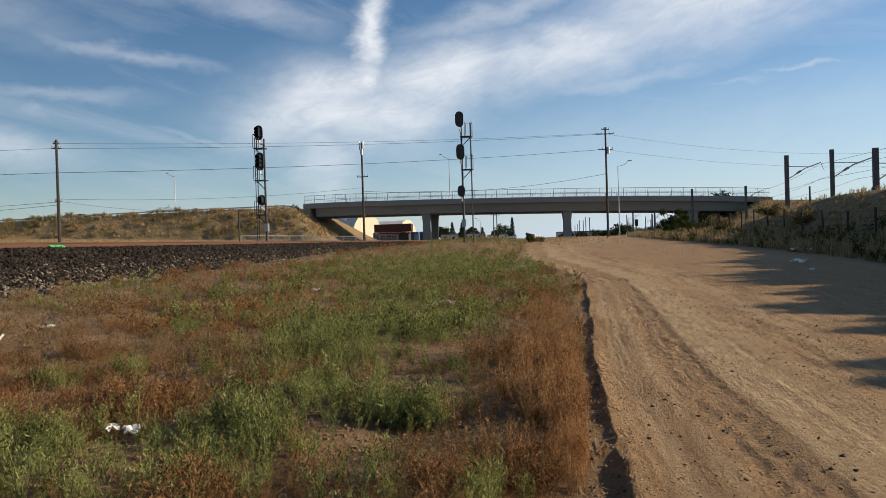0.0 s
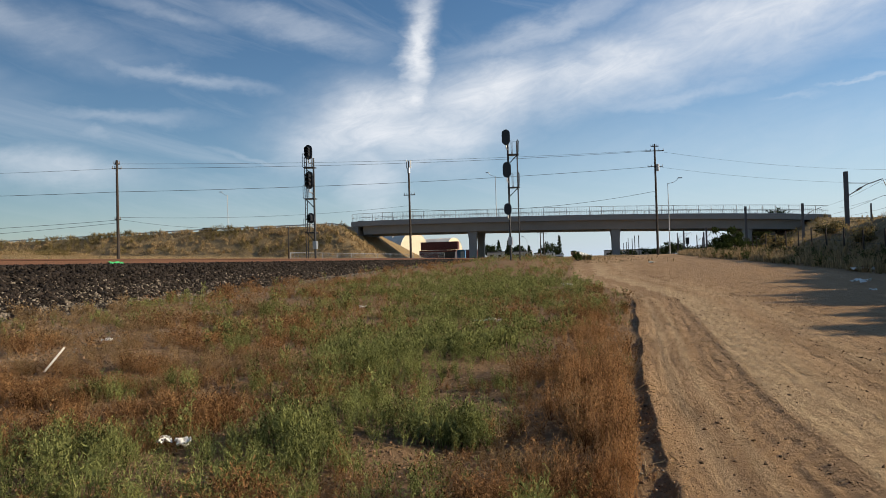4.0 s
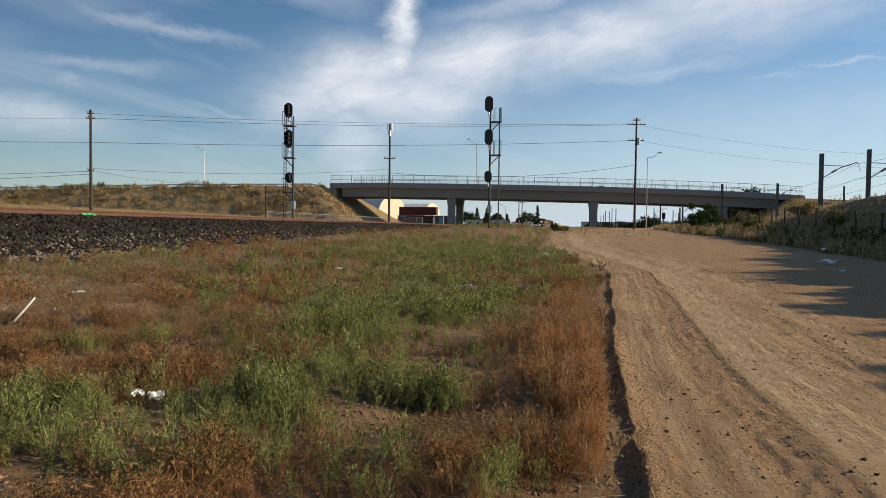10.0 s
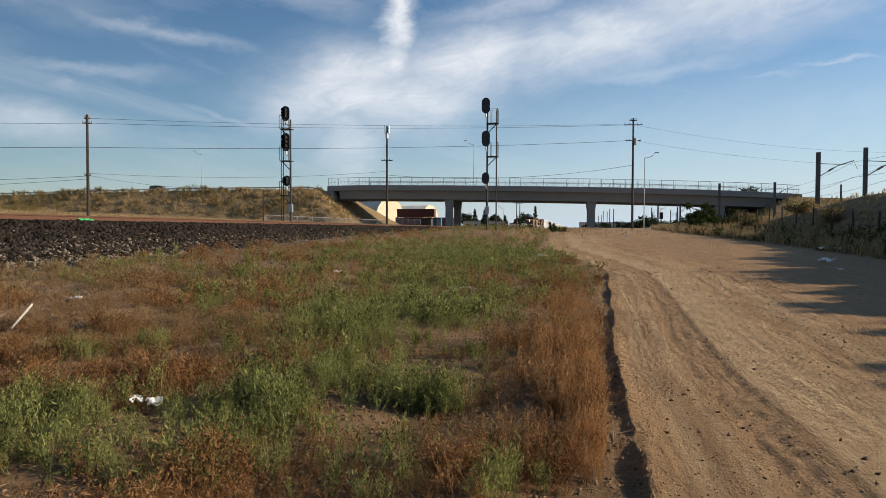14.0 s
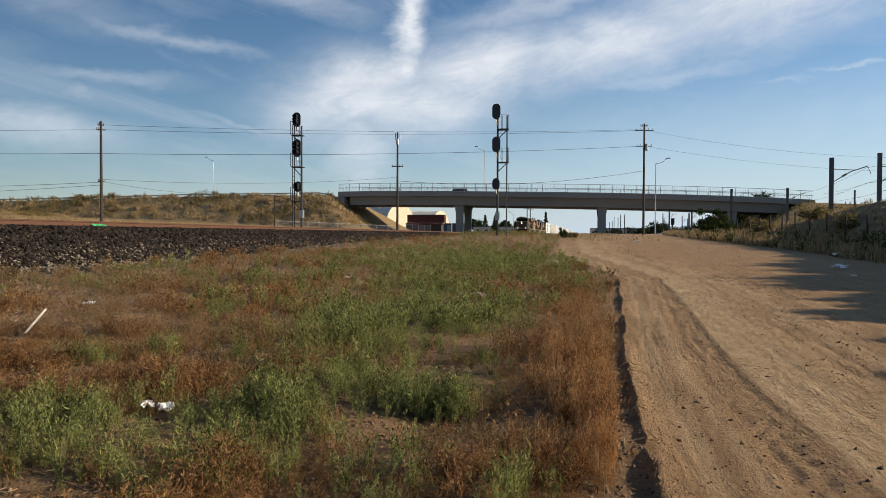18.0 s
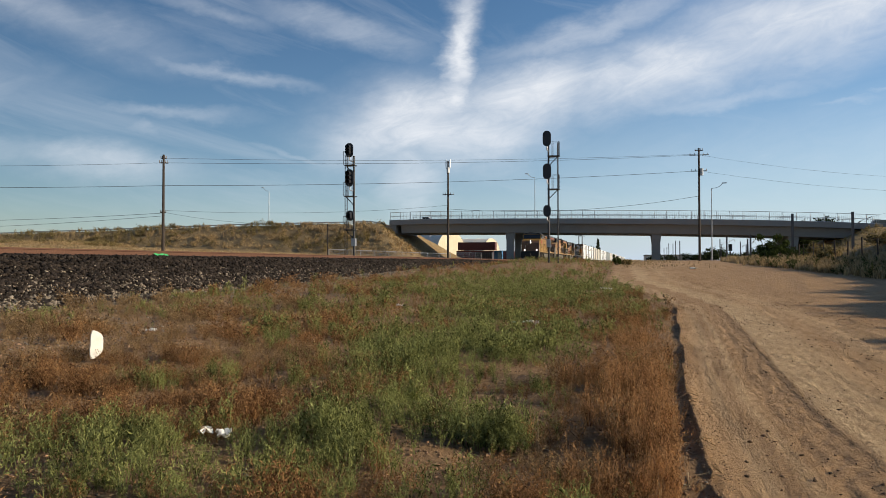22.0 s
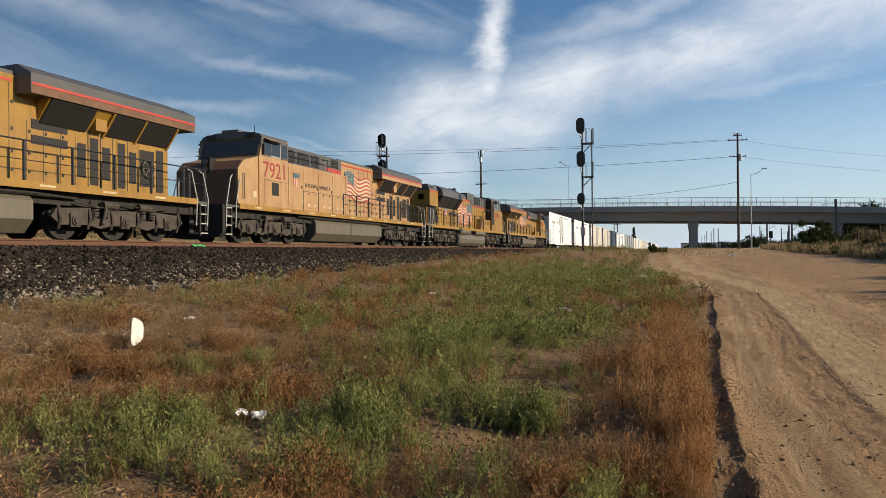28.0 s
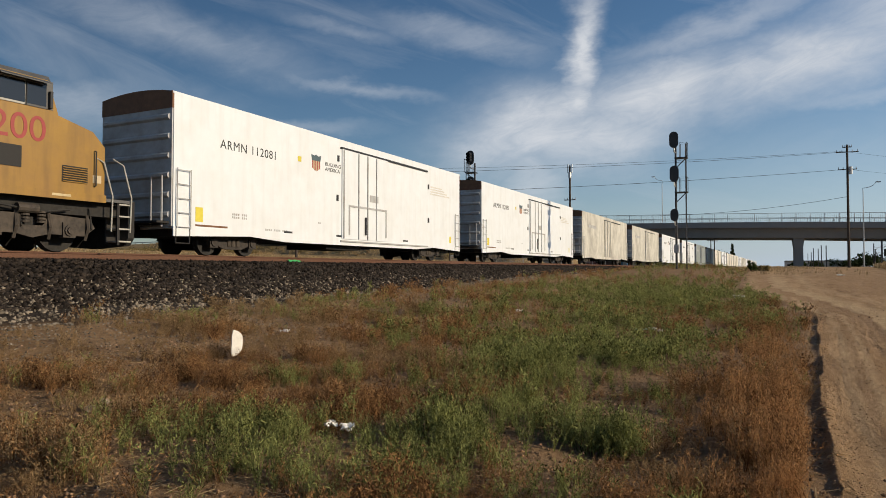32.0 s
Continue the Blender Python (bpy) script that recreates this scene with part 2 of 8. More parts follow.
def mesh_from(name, verts, faces, mat, smooth=False):
    me = bpy.data.meshes.new(name)
    me.from_pydata(verts, [], faces)
    me.validate()
    me.update()
    for m in (mat if isinstance(mat, (list, tuple)) else [mat]):
        me.materials.append(m)
    if smooth:
        me.polygons.foreach_set("use_smooth", [True] * len(me.polygons))
    return me


def part(name, bm, mat, parent=None, label="", smooth=False, bevel=0.0):
    """Links a bmesh as one mesh object under a thing or part."""
    if bevel:
        es = [e for e in bm.edges if len(e.link_faces) == 2 and e.calc_face_angle(0) > 0.6]
        bmesh.ops.bevel(bm, geom=es, offset=bevel, segments=2, affect="EDGES", clamp_overlap=True)
    bmesh.ops.recalc_face_normals(bm, faces=bm.faces)
    me = bpy.data.meshes.new(name)
    bm.to_mesh(me)
    bm.free()
    for m in (mat if isinstance(mat, (list, tuple)) else [mat]):
        me.materials.append(m)
    if smooth:
        me.polygons.foreach_set("use_smooth", [True] * len(me.polygons))
    ob = new(name, me)
    if parent is not None:
        ob.parent = parent
    if label:
        ob["label"] = label
    return ob


def empty(name, m=None, **tags):
    ob = new(name)
    if m is not None:
        ob.matrix_world = m
    return tagged(ob, **tags)


def box(bm, x0, x1, y0, y1, z0, z1):
    vs = [bm.verts.new(p) for p in ((x0, y0, z0), (x1, y0, z0), (x1, y1, z0), (x0, y1, z0), (x0, y0, z1), (x1, y0, z1), (x1, y1, z1), (x0, y1, z1))]
    for f in ((0, 3, 2, 1), (4, 5, 6, 7), (0, 1, 5, 4), (1, 2, 6, 5), (2, 3, 7, 6), (3, 0, 4, 7)):
        bm.faces.new([vs[i] for i in f])
    return bm


def prism(bm, pts, a0, a1, axis="y"):
    """Extrudes a closed outline of 2D points between a0 and a1. axis x: points are (y, z); y: (x, z); z: (x, y)."""
    def at(p, a):
        return {"x": (a, p[0], p[1]), "y": (p[0], a, p[1]), "z": (p[0], p[1], a)}[axis]
    lo, hi = [bm.verts.new(at(p, a0)) for p in pts], [bm.verts.new(at(p, a1)) for p in pts]
    n = len(pts)
    bm.faces.new(lo[::-1]), bm.faces.new(hi)
    for i in range(n):
        bm.faces.new((lo[i], lo[(i + 1) % n], hi[(i + 1) % n], hi[i]))
    return bm


def tube(bm, p, q, r, r2=None, seg=8, cap=True):
    """A round bar from p to q, tapered to r2."""
    p, q = Vector(p), Vector(q)
    d = (q - p).normalized()
    s = d.cross(Vector((0, 0, 1)) if abs(d.z) < 0.9 else Vector((1, 0, 0))).normalized()
    t = d.cross(s)
    rings = []
    for c, rr in ((p, r), (q, r if r2 is None else r2)):
        rings.append([bm.verts.new(c + (s * math.cos(a) + t * math.sin(a)) * rr) for a in (2 * math.pi * i / seg for i in range(seg))])
    for i in range(seg):
        bm.faces.new((rings[0][i], rings[0][(i + 1) % seg], rings[1][(i + 1) % seg], rings[1][i]))
    if cap:
        bm.faces.new(rings[0][::-1]), bm.faces.new(rings[1])
    return bm


def bars(bm, pts, r, seg=6):
    """One bent round bar through the points."""
    P = [Vector(p) for p in pts]
    rings = []
    for i, p in enumerate(P):
        d = (P[min(i + 1, len(P) - 1)] - P[max(i - 1, 0)]).normalized()
        s = d.cross(Vector((0.13, 0.31, 0.94)) if abs(d.z) < 0.8 else Vector((0.9, 0.4, 0.1))).normalized()
        t = d.cross(s)
        rings.append([bm.verts.new(p + (s * math.cos(a) + t * math.sin(a)) * r) for a in (2 * math.pi * k / seg for k in range(seg))])
    for u, v in zip(rings, rings[1:]):
        for k in range(seg):
            bm.faces.new((u[k], u[(k + 1) % seg], v[(k + 1) % seg], v[k]))
    bm.faces.new(rings[0][::-1]), bm.faces.new(rings[-1])
    return bm


def B():
    return bmesh.new()


# ======== the lie of the land ========
RAIL_X, RAIL_Z = -17.45, 1.93


def smooth(a, b, x):
    t = np.clip((np.asarray(x, float) - a) / (b - a), 0, 1)
    return t * t * (3 - 2 * t)


def road_edge(y):
    return np.interp(y, [-30, 4, 8, 12.5, 21, 26, 37, 60, 100, 400], [0.5, 0.42, 0.45, 0.65, 0.95, 0.3, -1.6, -2.2, -1.0, 4])


def bank_toe(y):
    return np.interp(y, [-40, 0, 20, 30, 40, 48, 62, 90, 160, 400], [7.5, 9.0, 11.0, 12.0, 11.5, 10.5, 9.2, 10.5, 21.0, 48.0])


def land(x, y):
    """Height of the ground without the ballast."""
    x, y = np.asarray(x, float), np.asarray(y, float)
    z = np.interp(y, [-200, 8, 15, 25, 37, 52, 70, 95, 150, 185, 400, 4000], [0, 0, 0.08, 0.28, 0.6, 1.05, 1.42, 1.65, 1.9, 2.0, 2.0, 2.0])
    # towards the track
    z = z + (0.34 * (1 - smooth(30, 75, y))) * smooth(-5, -14, x)
    left = smooth(-15.5, -20.0, x)
    zl = 1.45 + np.clip(-21 - x, 0, 130) * 0.038 * smooth(-30, 30, y)
    z = z * (1 - left) + zl * left
    # shoulder on which the signal beside the road stands
    z = z + 0.42 * smooth(4.5, 2.0, np.abs(x + 7)) * smooth(14, 7, np.abs(y - 55))
    # bank beside the road
    w = bank_toe(y)
    z = z + np.interp(y, [-20, 8, 12, 16, 28, 36, 45, 55, 70, 120, 200], [4.9, 4.8, 4.65, 4.4, 3.6, 3.15, 2.9, 1.6, 0.7, 0.7, 0.5]) * smooth(0, 7.0, x - w)
    z = z + np.interp(y, [-20, 6, 12, 17, 24, 32, 37, 41], [0.9, 1.1, 1.3, 1.6, 2.1, 2.1, 1.0, 0]) * smooth(5.5, 10.5, x - w)
    z = z + smooth(4, 7, x - w) * smooth(44, 34, y) * (0.2 * np.sin(y * 0.9) + 0.2 * np.sin(y * 2.1 + 1) + 0.15 * np.sin(y * 5.3))
    # road embankments at both ends of the bridge
    hl = np.interp(x, [-240, -167, -112, -68, -60], [10.3, 11.3, 12.2, 12.35, 12.35])
    cl = np.minimum(hl, hl - (np.abs(y - 186) - 11) / 1.75)
    cl = np.minimum(cl, 12.35 - (x + 69.0) / 1.42)
    cl = cl + (0.4 * np.sin(x * 0.43 + 2 * np.sin(y * 0.3)) * np.sin(y * 0.5 + 0.2 * x) + 0.22 * np.sin(x * 1.1 + 0.7 * y)) * smooth(174, 168, y)
    hr = np.interp(x, [50, 60, 120, 300], [9.6, 9.2, 7.5, 4.0])
    cr_ = np.minimum(hr, hr - (np.abs(y - 186) - 11) / 1.75)
    cr_ = np.minimum(cr_, 9.6 + (x - 50.0) / 1.75)
    return np.maximum(z, np.maximum(cl, cr_))


def ballast_top(x, y):
    """Height of the ballast prism round the track."""
    return 1.70 - np.clip(np.abs(np.asarray(x, float) - RAIL_X) - 1.62, 0, None) * 0.56


def relief(x, y):
    """Small unevenness: the graded ridge at the edge of the dirt road, ruts and humps."""
    e = road_edge(y)
    d = x - e
    near = smooth(70, 25, y)
    wob = 0.012 * np.sin(y * 1.7) + 0.01 * np.sin(y * 4.1 + 1) + 0.008 * np.sin(y * 13.0)
    ridge = 0.05 * np.exp(-((d - 0.0 - wob) / np.where(d - wob > 0, 0.1, 0.04)) ** 2) * smooth(26, 20, y) * (0.8 + 0.22 * np.sin(y * 3.3) + 0.14 * np.sin(y * 11.0 + 2)) * (0.5 + 0.5 * smooth(13, 5, y))
    ridge2 = 0.014 * np.exp(-((d - 0.15 - wob) / 0.035) ** 2) * smooth(6.5, 4.5, y) * (0.8 + 0.3 * np.sin(y * 7.1))
    gutter = -0.012 * np.exp(-((d + 0.14) / 0.08) ** 2) * smooth(26, 20, y)
    sway = 0.03 * np.sin(y * 0.5) + 0.012 * np.sin(y * 2.3)
    # the packed wheel lane stands a little proud of the loose strip beside it
    lane = 0.017 * smooth(1.14, 1.24, d - sway) * smooth(3.2, 1.6, d) + 0.006 * smooth(0.42, 0.5, d - sway) * smooth(0.9, 0.55, d)
    loose = 0.011 * np.sin(x * 23 + 3 * np.sin(y * 5.1)) * np.sin(y * 9.0 + 2 * np.sin(x * 7.0)) * smooth(0.6, 0.75, d) * smooth(1.25, 1.15, d)
    ruts = 0
    for c, wd, dep in ((0.30, 0.05, 0.02), (0.84, 0.07, 0.03), (1.02, 0.05, 0.025), (1.62, 0.05, 0.018), (1.84, 0.06, 0.02), (2.35, 0.08, 0.03), (2.62, 0.06, 0.03), (3.2, 0.12, 0.05), (3.55, 0.07, 0.035), (4.2, 0.12, 0.045), (4.75, 0.09, 0.05), (5.3, 0.2, 0.05)):
        ruts = ruts - 0.45 * dep * np.exp(-((d - c - sway - 0.03 * np.sin(y * 0.37 + 2 * c)) / wd) ** 2) * (0.7 + 0.3 * np.sin(y * 0.8 + 5 * c))
    ruts = ruts + (lane + loose) * smooth(45, 22, y)
    field = 0.05 * np.sin(x * 1.9 + 0.6 * np.sin(y * 1.3)) * np.sin(y * 1.5 + 0.5 * x) + 0.02 * np.sin(x * 5.3 + y * 2.1) * np.sin(y * 4.7 - x)
    return near * (ridge + ridge2 + gutter + ruts * (d > 0.2) + field * (d < 0))


def ground_z(x, y):
    return np.maximum(land(x, y) + relief(np.asarray(x, float), np.asarray(y, float)), ballast_top(x, y) - 0.05)


def gz(x, y):
    return float(ground_z(x, y))

# ======== ground ========


def ground_material():
    m = bpy.data.materials.new("dry_earth")
    m.use_nodes = True
    nt = m.node_tree
    N, K = nt.nodes.new, nt.links.new
    p = nt.nodes["Principled BSDF"]
    p.inputs["Roughness"].default_value = 0.95
    p.inputs["Specular IOR Level"].default_value = 0.15
    tc = N("ShaderNodeTexCoord")

    def tex(scale, detail=6, rough=0.65, stretch=None, dist=0.0):
        n = N("ShaderNodeTexNoise")
        n.inputs["Scale"].default_value, n.inputs["Detail"].default_value = scale, detail
        n.inputs["Roughness"].default_value, n.inputs["Distortion"].default_value = rough, dist
        if stretch:
            mp = N("ShaderNodeMapping")
            mp.inputs["Scale"].default_value = stretch
            K(tc.outputs["Object"], mp.inputs[0]), K(mp.outputs[0], n.inputs["Vector"])
        else:
            K(tc.outputs["Object"], n.inputs["Vector"])
        return n.outputs["Fac"]

    def ramp(fac, stops):
        r = N("ShaderNodeValToRGB")
        while len(r.color_ramp.elements) < len(stops):
            r.color_ramp.elements.new(0.5)
        for el, (pos, c) in zip(r.color_ramp.elements, stops):
            el.position, el.color = pos, (*c, 1)
        K(fac, r.inputs[0])
        return r.outputs[0]

    def mixc(fac, a, b):
        x = N("ShaderNodeMix")
        x.data_type = "RGBA"
        K(a, x.inputs[6]), K(b, x.inputs[7])
        if isinstance(fac, float):
            x.inputs[0].default_value = fac
        else:
            K(fac, x.inputs[0])
        return x.outputs[2]

    big, mid, fine = tex(0.22), tex(1.3), tex(14, 8, 0.7)
    tread = tex(2.2, 7, 0.7, (3.0, 0.35, 1.0))
    soil = ramp(fine, [(0.25, (0.07, 0.04, 0.02)), (0.5, (0.24, 0.148, 0.078)), (0.75, (0.44, 0.31, 0.175))])
    soil2 = ramp(mid, [(0.3, (0.12, 0.07, 0.035)), (0.7, (0.40, 0.265, 0.15))])
    field = mixc(0.5, soil, soil2)
    road_a = ramp(tread, [(0.28, (0.22, 0.13, 0.064)), (0.5, (0.41, 0.258, 0.132)), (0.72, (0.58, 0.395, 0.215))])
    road_b = ramp(big, [(0.35, (0.27, 0.16, 0.08)), (0.6, (0.57, 0.385, 0.205))])
    speck = ramp(tex(9, 6, 0.75), [(0.33, (0.10, 0.055, 0.028)), (0.46, (0.48, 0.305, 0.16))])
    clod = ramp(tex(26, 6, 0.8), [(0.36, (0.07, 0.038, 0.02)), (0.44, (0.52, 0.335, 0.18))])
    wheel = ramp(tex(1.1, 5, 0.68, (1.9, 0.1, 1.0), 0.7), [(0.40, (0.22, 0.13, 0.062)), (0.6, (0.62, 0.43, 0.24))])
    road = mixc(0.4, mixc(0.36, mixc(0.32, mixc(0.4, road_a, road_b), speck), clod), wheel)
    smear = ramp(tex(1.7, 6, 0.72, (1.0, 0.22, 1.0), 1.2), [(0.36, (0.13, 0.078, 0.04)), (0.5, (0.34, 0.212, 0.112)), (0.66, (0.5, 0.34, 0.19))])
    road = mixc(0.5, road, smear)
    loose_or_shaded_earth = mixc(0.5, ramp(tex(7, 7, 0.78), [(0.36, (0.085, 0.05, 0.027)), (0.6, (0.36, 0.225, 0.12))]), clod)
    packed_earth = mixc(0.35, ramp(tex(5, 7, 0.7, (1.6, 0.5, 1.0)), [(0.3, (0.40, 0.275, 0.15)), (0.62, (0.66, 0.49, 0.29))]), road)
    dry = ramp(tex(3.0, 7, 0.7), [(0.3, (0.12, 0.085, 0.045)), (0.55, (0.30, 0.215, 0.11)), (0.75, (0.42, 0.32, 0.17))])
    at = N("ShaderNodeAttribute")
    at.attribute_name = "kind_of_ground"
    sp = N("ShaderNodeSeparateColor")
    K(at.outputs["Color"], sp.inputs[0])
    def span(lo, hi):
        r = N("ShaderNodeMapRange")
        r.inputs[1].default_value, r.inputs[2].default_value = lo, hi
        K(sp.outputs[2], r.inputs[0])
        return r.outputs[0]
    road = mixc(span(0.0, 0.45), loose_or_shaded_earth, road)
    road = mixc(span(0.45, 1.0), road, packed_earth)
    col = mixc(sp.outputs[0], field, road)
    col = mixc(sp.outputs[1], col, dry)
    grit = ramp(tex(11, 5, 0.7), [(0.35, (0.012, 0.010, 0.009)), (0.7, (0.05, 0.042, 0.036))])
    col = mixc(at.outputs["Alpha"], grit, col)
    K(col, p.inputs["Base Color"])
    b = N("ShaderNodeBump")
    b.inputs["Strength"].default_value, b.inputs["Distance"].default_value = 0.9, 0.09
    ad = N("ShaderNodeMath")
    K(fine, ad.inputs[0]), K(tread, ad.inputs[1])
    K(ad.outputs[0], b.inputs["Height"]), K(b.outputs[0], p.inputs["Normal"])
    return m


def build_ground():
    def lines(parts):
        out = []
        for a, b, n in parts:
            out += list(np.linspace(a, b, n, endpoint=False))
        return np.array(out + [parts[-1][1]])
    xs = lines([(-4000, -400, 8), (-400, -100, 40), (-100, -24, 52), (-24, -12, 44), (-12, 0.1, 80), (0.1, 1.0, 44), (1.0, 3.4, 70), (3.4, 7, 44), (7, 12, 25), (12, 40, 50), (40, 140, 50), (140, 4000, 12)])
    ys = lines([(-400, -20, 10), (-20, 2.5, 14), (2.5, 9, 130), (9, 14, 56), (14, 40, 90), (40, 100, 80), (100, 230, 90), (230, 600, 24), (600, 4000, 8)])
    X, Y = np.meshgrid(xs, ys)
    Z = ground_z(X, Y)
    nx, ny = len(xs), len(ys)
    V = np.stack([X.ravel(), Y.ravel(), Z.ravel()], 1)
    idx = np.arange(nx * ny).reshape(ny, nx)
    F = np.stack([idx[:-1, :-1].ravel(), idx[:-1, 1:].ravel(), idx[1:, 1:].ravel(), idx[1:, :-1].ravel()], 1)
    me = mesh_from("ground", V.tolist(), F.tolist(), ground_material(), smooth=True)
    d = X - road_edge(Y) + 0.12 * np.sin(Y * 2.3) * smooth(10, 30, Y)
    road = smooth(-0.1, 0.1, d) * smooth(2.0, -1.5, X - bank_toe(Y)) * (Y < 700)
    dry = np.maximum(smooth(-0.5, 2.5, X - bank_toe(Y)), smooth(-19.5, -21.5, X)) * 1.0
    dry = np.maximum(dry, smooth(60, 95, Y) * smooth(-1, -3, X - road_edge(Y)) * 0.6)
    e = d - 0.03 * np.sin(Y * 0.5) - 0.012 * np.sin(Y * 2.3)
    packed = 0.45 + 0.5 * smooth(1.2, 1.3, e) * smooth(2.5, 1.7, e) + 0.3 * np.exp(-((e - 0.34) / 0.09) ** 2) + 0.35 * np.exp(-((e - 0.62) / 0.06) ** 2) + 0.3 * np.exp(-((e - 2.95) / 0.3) ** 2)
    # dark loose strip and debris; step shadows and bank shade are coloured in too
    packed = packed - 0.4 * smooth(0.7, 0.85, e) * smooth(1.25, 1.15, e) - 0.3 * smooth(3.6, 4.6, e) - 0.2 * np.exp(-((e - 0.5) / 0.04) ** 2) - 0.35 * np.exp(-((e - 1.19) / 0.05) ** 2)
    packed = np.clip(packed + (0.45 - packed) * smooth(40, 70, Y), 0, 1)
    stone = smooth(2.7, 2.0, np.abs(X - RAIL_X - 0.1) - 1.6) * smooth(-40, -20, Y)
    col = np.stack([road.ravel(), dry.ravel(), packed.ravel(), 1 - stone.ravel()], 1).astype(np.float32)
    at = me.attributes.new("kind_of_ground", "FLOAT_COLOR", "POINT")
    at.data.foreach_set("color", col.ravel())
    return tagged(new("ground", me), label="dry earth with a rutted dirt road", category="ground", kind="structure")


build_ground()

# ======== track ========


def build_track():
    # one rail as a profile with head, web and foot
    prof = [(-0.075, 0), (0.075, 0), (0.075, 0.012), (0.012, 0.03), (0.011, 0.13), (0.036, 0.145), (0.036, 0.178), (0.028, 0.185), (-0.028, 0.185), (-0.036, 0.178), (-0.036, 0.145), (-0.011, 0.13), (-0.012, 0.03), (-0.075, 0.012)]
    for side in (-1, 1):
        bm = B()
        cx = RAIL_X + side * 0.755
        prism(bm, [(cx + a, RAIL_Z - 0.185 + b) for a, b in prof], -60, 1500)
        ob = part("rail", bm, [RUST, RAILTOP])
        for f in ob.data.polygons:
            if f.normal.z > 0.9 and f.center.z > RAIL_Z - 0.02:
                f.material_index = 1
        tagged(ob, label="rusty steel rail with a worn running surface", category="rail", group="rails of the track", kind="structure")
    bm = box(B(), -1.3, 1.3, -0.115, 0.115, -0.17, 0.0)
    me = bpy.data.meshes.new("tie")
    bmesh.ops.bevel(bm, geom=bm.edges[:], offset=0.01, segments=1, affect="EDGES")
    bm.to_mesh(me)
    bm.free()
    me.materials.append(TIE)
    bed = tagged(empty("track_bed", pose(RAIL_X, 0, RAIL_Z - 0.2)), label="creosoted timber ties bedded in ballast", category="track bed", kind="structure")
    for i in range(180):
        ob = new("tie", me)
        ob.parent = bed
        ob.location = (random.uniform(-0.03, 0.03), -2 + i * 0.5, 0)


build_track()


def scatter_stones(name, n, xr, yr, size, mat, label, seed, lift=0.0, keep=None):
    """Crushed stones strewn over the slope of the ballast."""
    rng = np.random.default_rng(seed)
    base = np.array([(1, 0, 0), (-1, 0, 0), (0, 1, 0), (0, -1, 0), (0, 0, 1), (0, 0, -1)], float)
    tri = np.array([(0, 2, 4), (2, 1, 4), (1, 3, 4), (3, 0, 4), (2, 0, 5), (1, 2, 5), (3, 1, 5), (0, 3, 5)])
    x = rng.uniform(*xr, n)
    y = yr[0] + (yr[1] - yr[0]) * rng.uniform(0, 1, n) ** 1.35
    if keep is not None:
        k = keep(x, y, rng.uniform(0, 1, n))
        x, y = x[k], y[k]
    n = len(x)
    z = np.maximum(ground_z(x, y), ballast_top(x, y) * (x < -14.2) - 0.02) + lift
    s = size * rng.uniform(0.55, 1.35, (n, 1, 1)) * (1 + 0.012 * np.clip(y - 15, 0, 60))[:, None, None]
    v = base[None] * s * rng.uniform(0.6, 1.3, (n, 6, 1))
    v = v + rng.normal(0, 0.22, (n, 6, 3)) * s
    ax = rng.normal(0, 1, (n, 3))
    ax /= np.linalg.norm(ax, axis=1)[:, None]
    an = rng.uniform(0, 6.28, n)
    c, sn = np.cos(an)[:, None, None], np.sin(an)[:, None, None]
    a = ax[:, None, :]
    v = v * c + np.cross(np.broadcast_to(a, v.shape), v) * sn + a * (v * a).sum(-1, keepdims=True) * (1 - c)
    v[..., 2] *= 0.85
    v += np.stack([x, y, z], 1)[:, None, :]
    f = tri[None] + (np.arange(n) * 6)[:, None, None]
    me = bpy.data.meshes.new(name)
    me.vertices.add(n * 6)
    me.vertices.foreach_set("co", v.astype(np.float32).ravel())
    me.loops.add(n * 24)
    me.loops.foreach_set("vertex_index", f.astype(np.int32).ravel())
    me.polygons.add(n * 8)
    me.polygons.foreach_set("loop_start", np.arange(0, n * 24, 3, dtype=np.int32))
    me.update(calc_edges=True)
    me.validate()
    me.materials.append(mat)
    return tagged(new(name, me), label=label, category="gravel", kind="stuff")


scatter_stones("ballast", 46000, (-16.95, -14.0), (4, 80), 0.068, STONE, "dark crushed ballast stones on the track shoulder", 1)
scatter_stones("ballast_toe", 30000, (-15.4, -12.4), (3, 62), 0.048, PALESTONE, "pale dusty ballast stones along the foot of the slope", 2,
               keep=lambda x, y, r: r < 0.9 * np.exp(-((x + 14.15) / 0.75) ** 2))

# ======== bridge ========
BY0, BY1 = 176.0, 196.0
DECK = ([-75, -66.5, -57, -34, -14, 4, 22, 32, 43, 53, 62], [12.15, 12.2, 12.3, 12.05, 11.7, 11.3, 10.75, 10.35, 9.85, 9.2, 8.9])


def deck_z(x):
    return float(np.interp(x, *DECK))


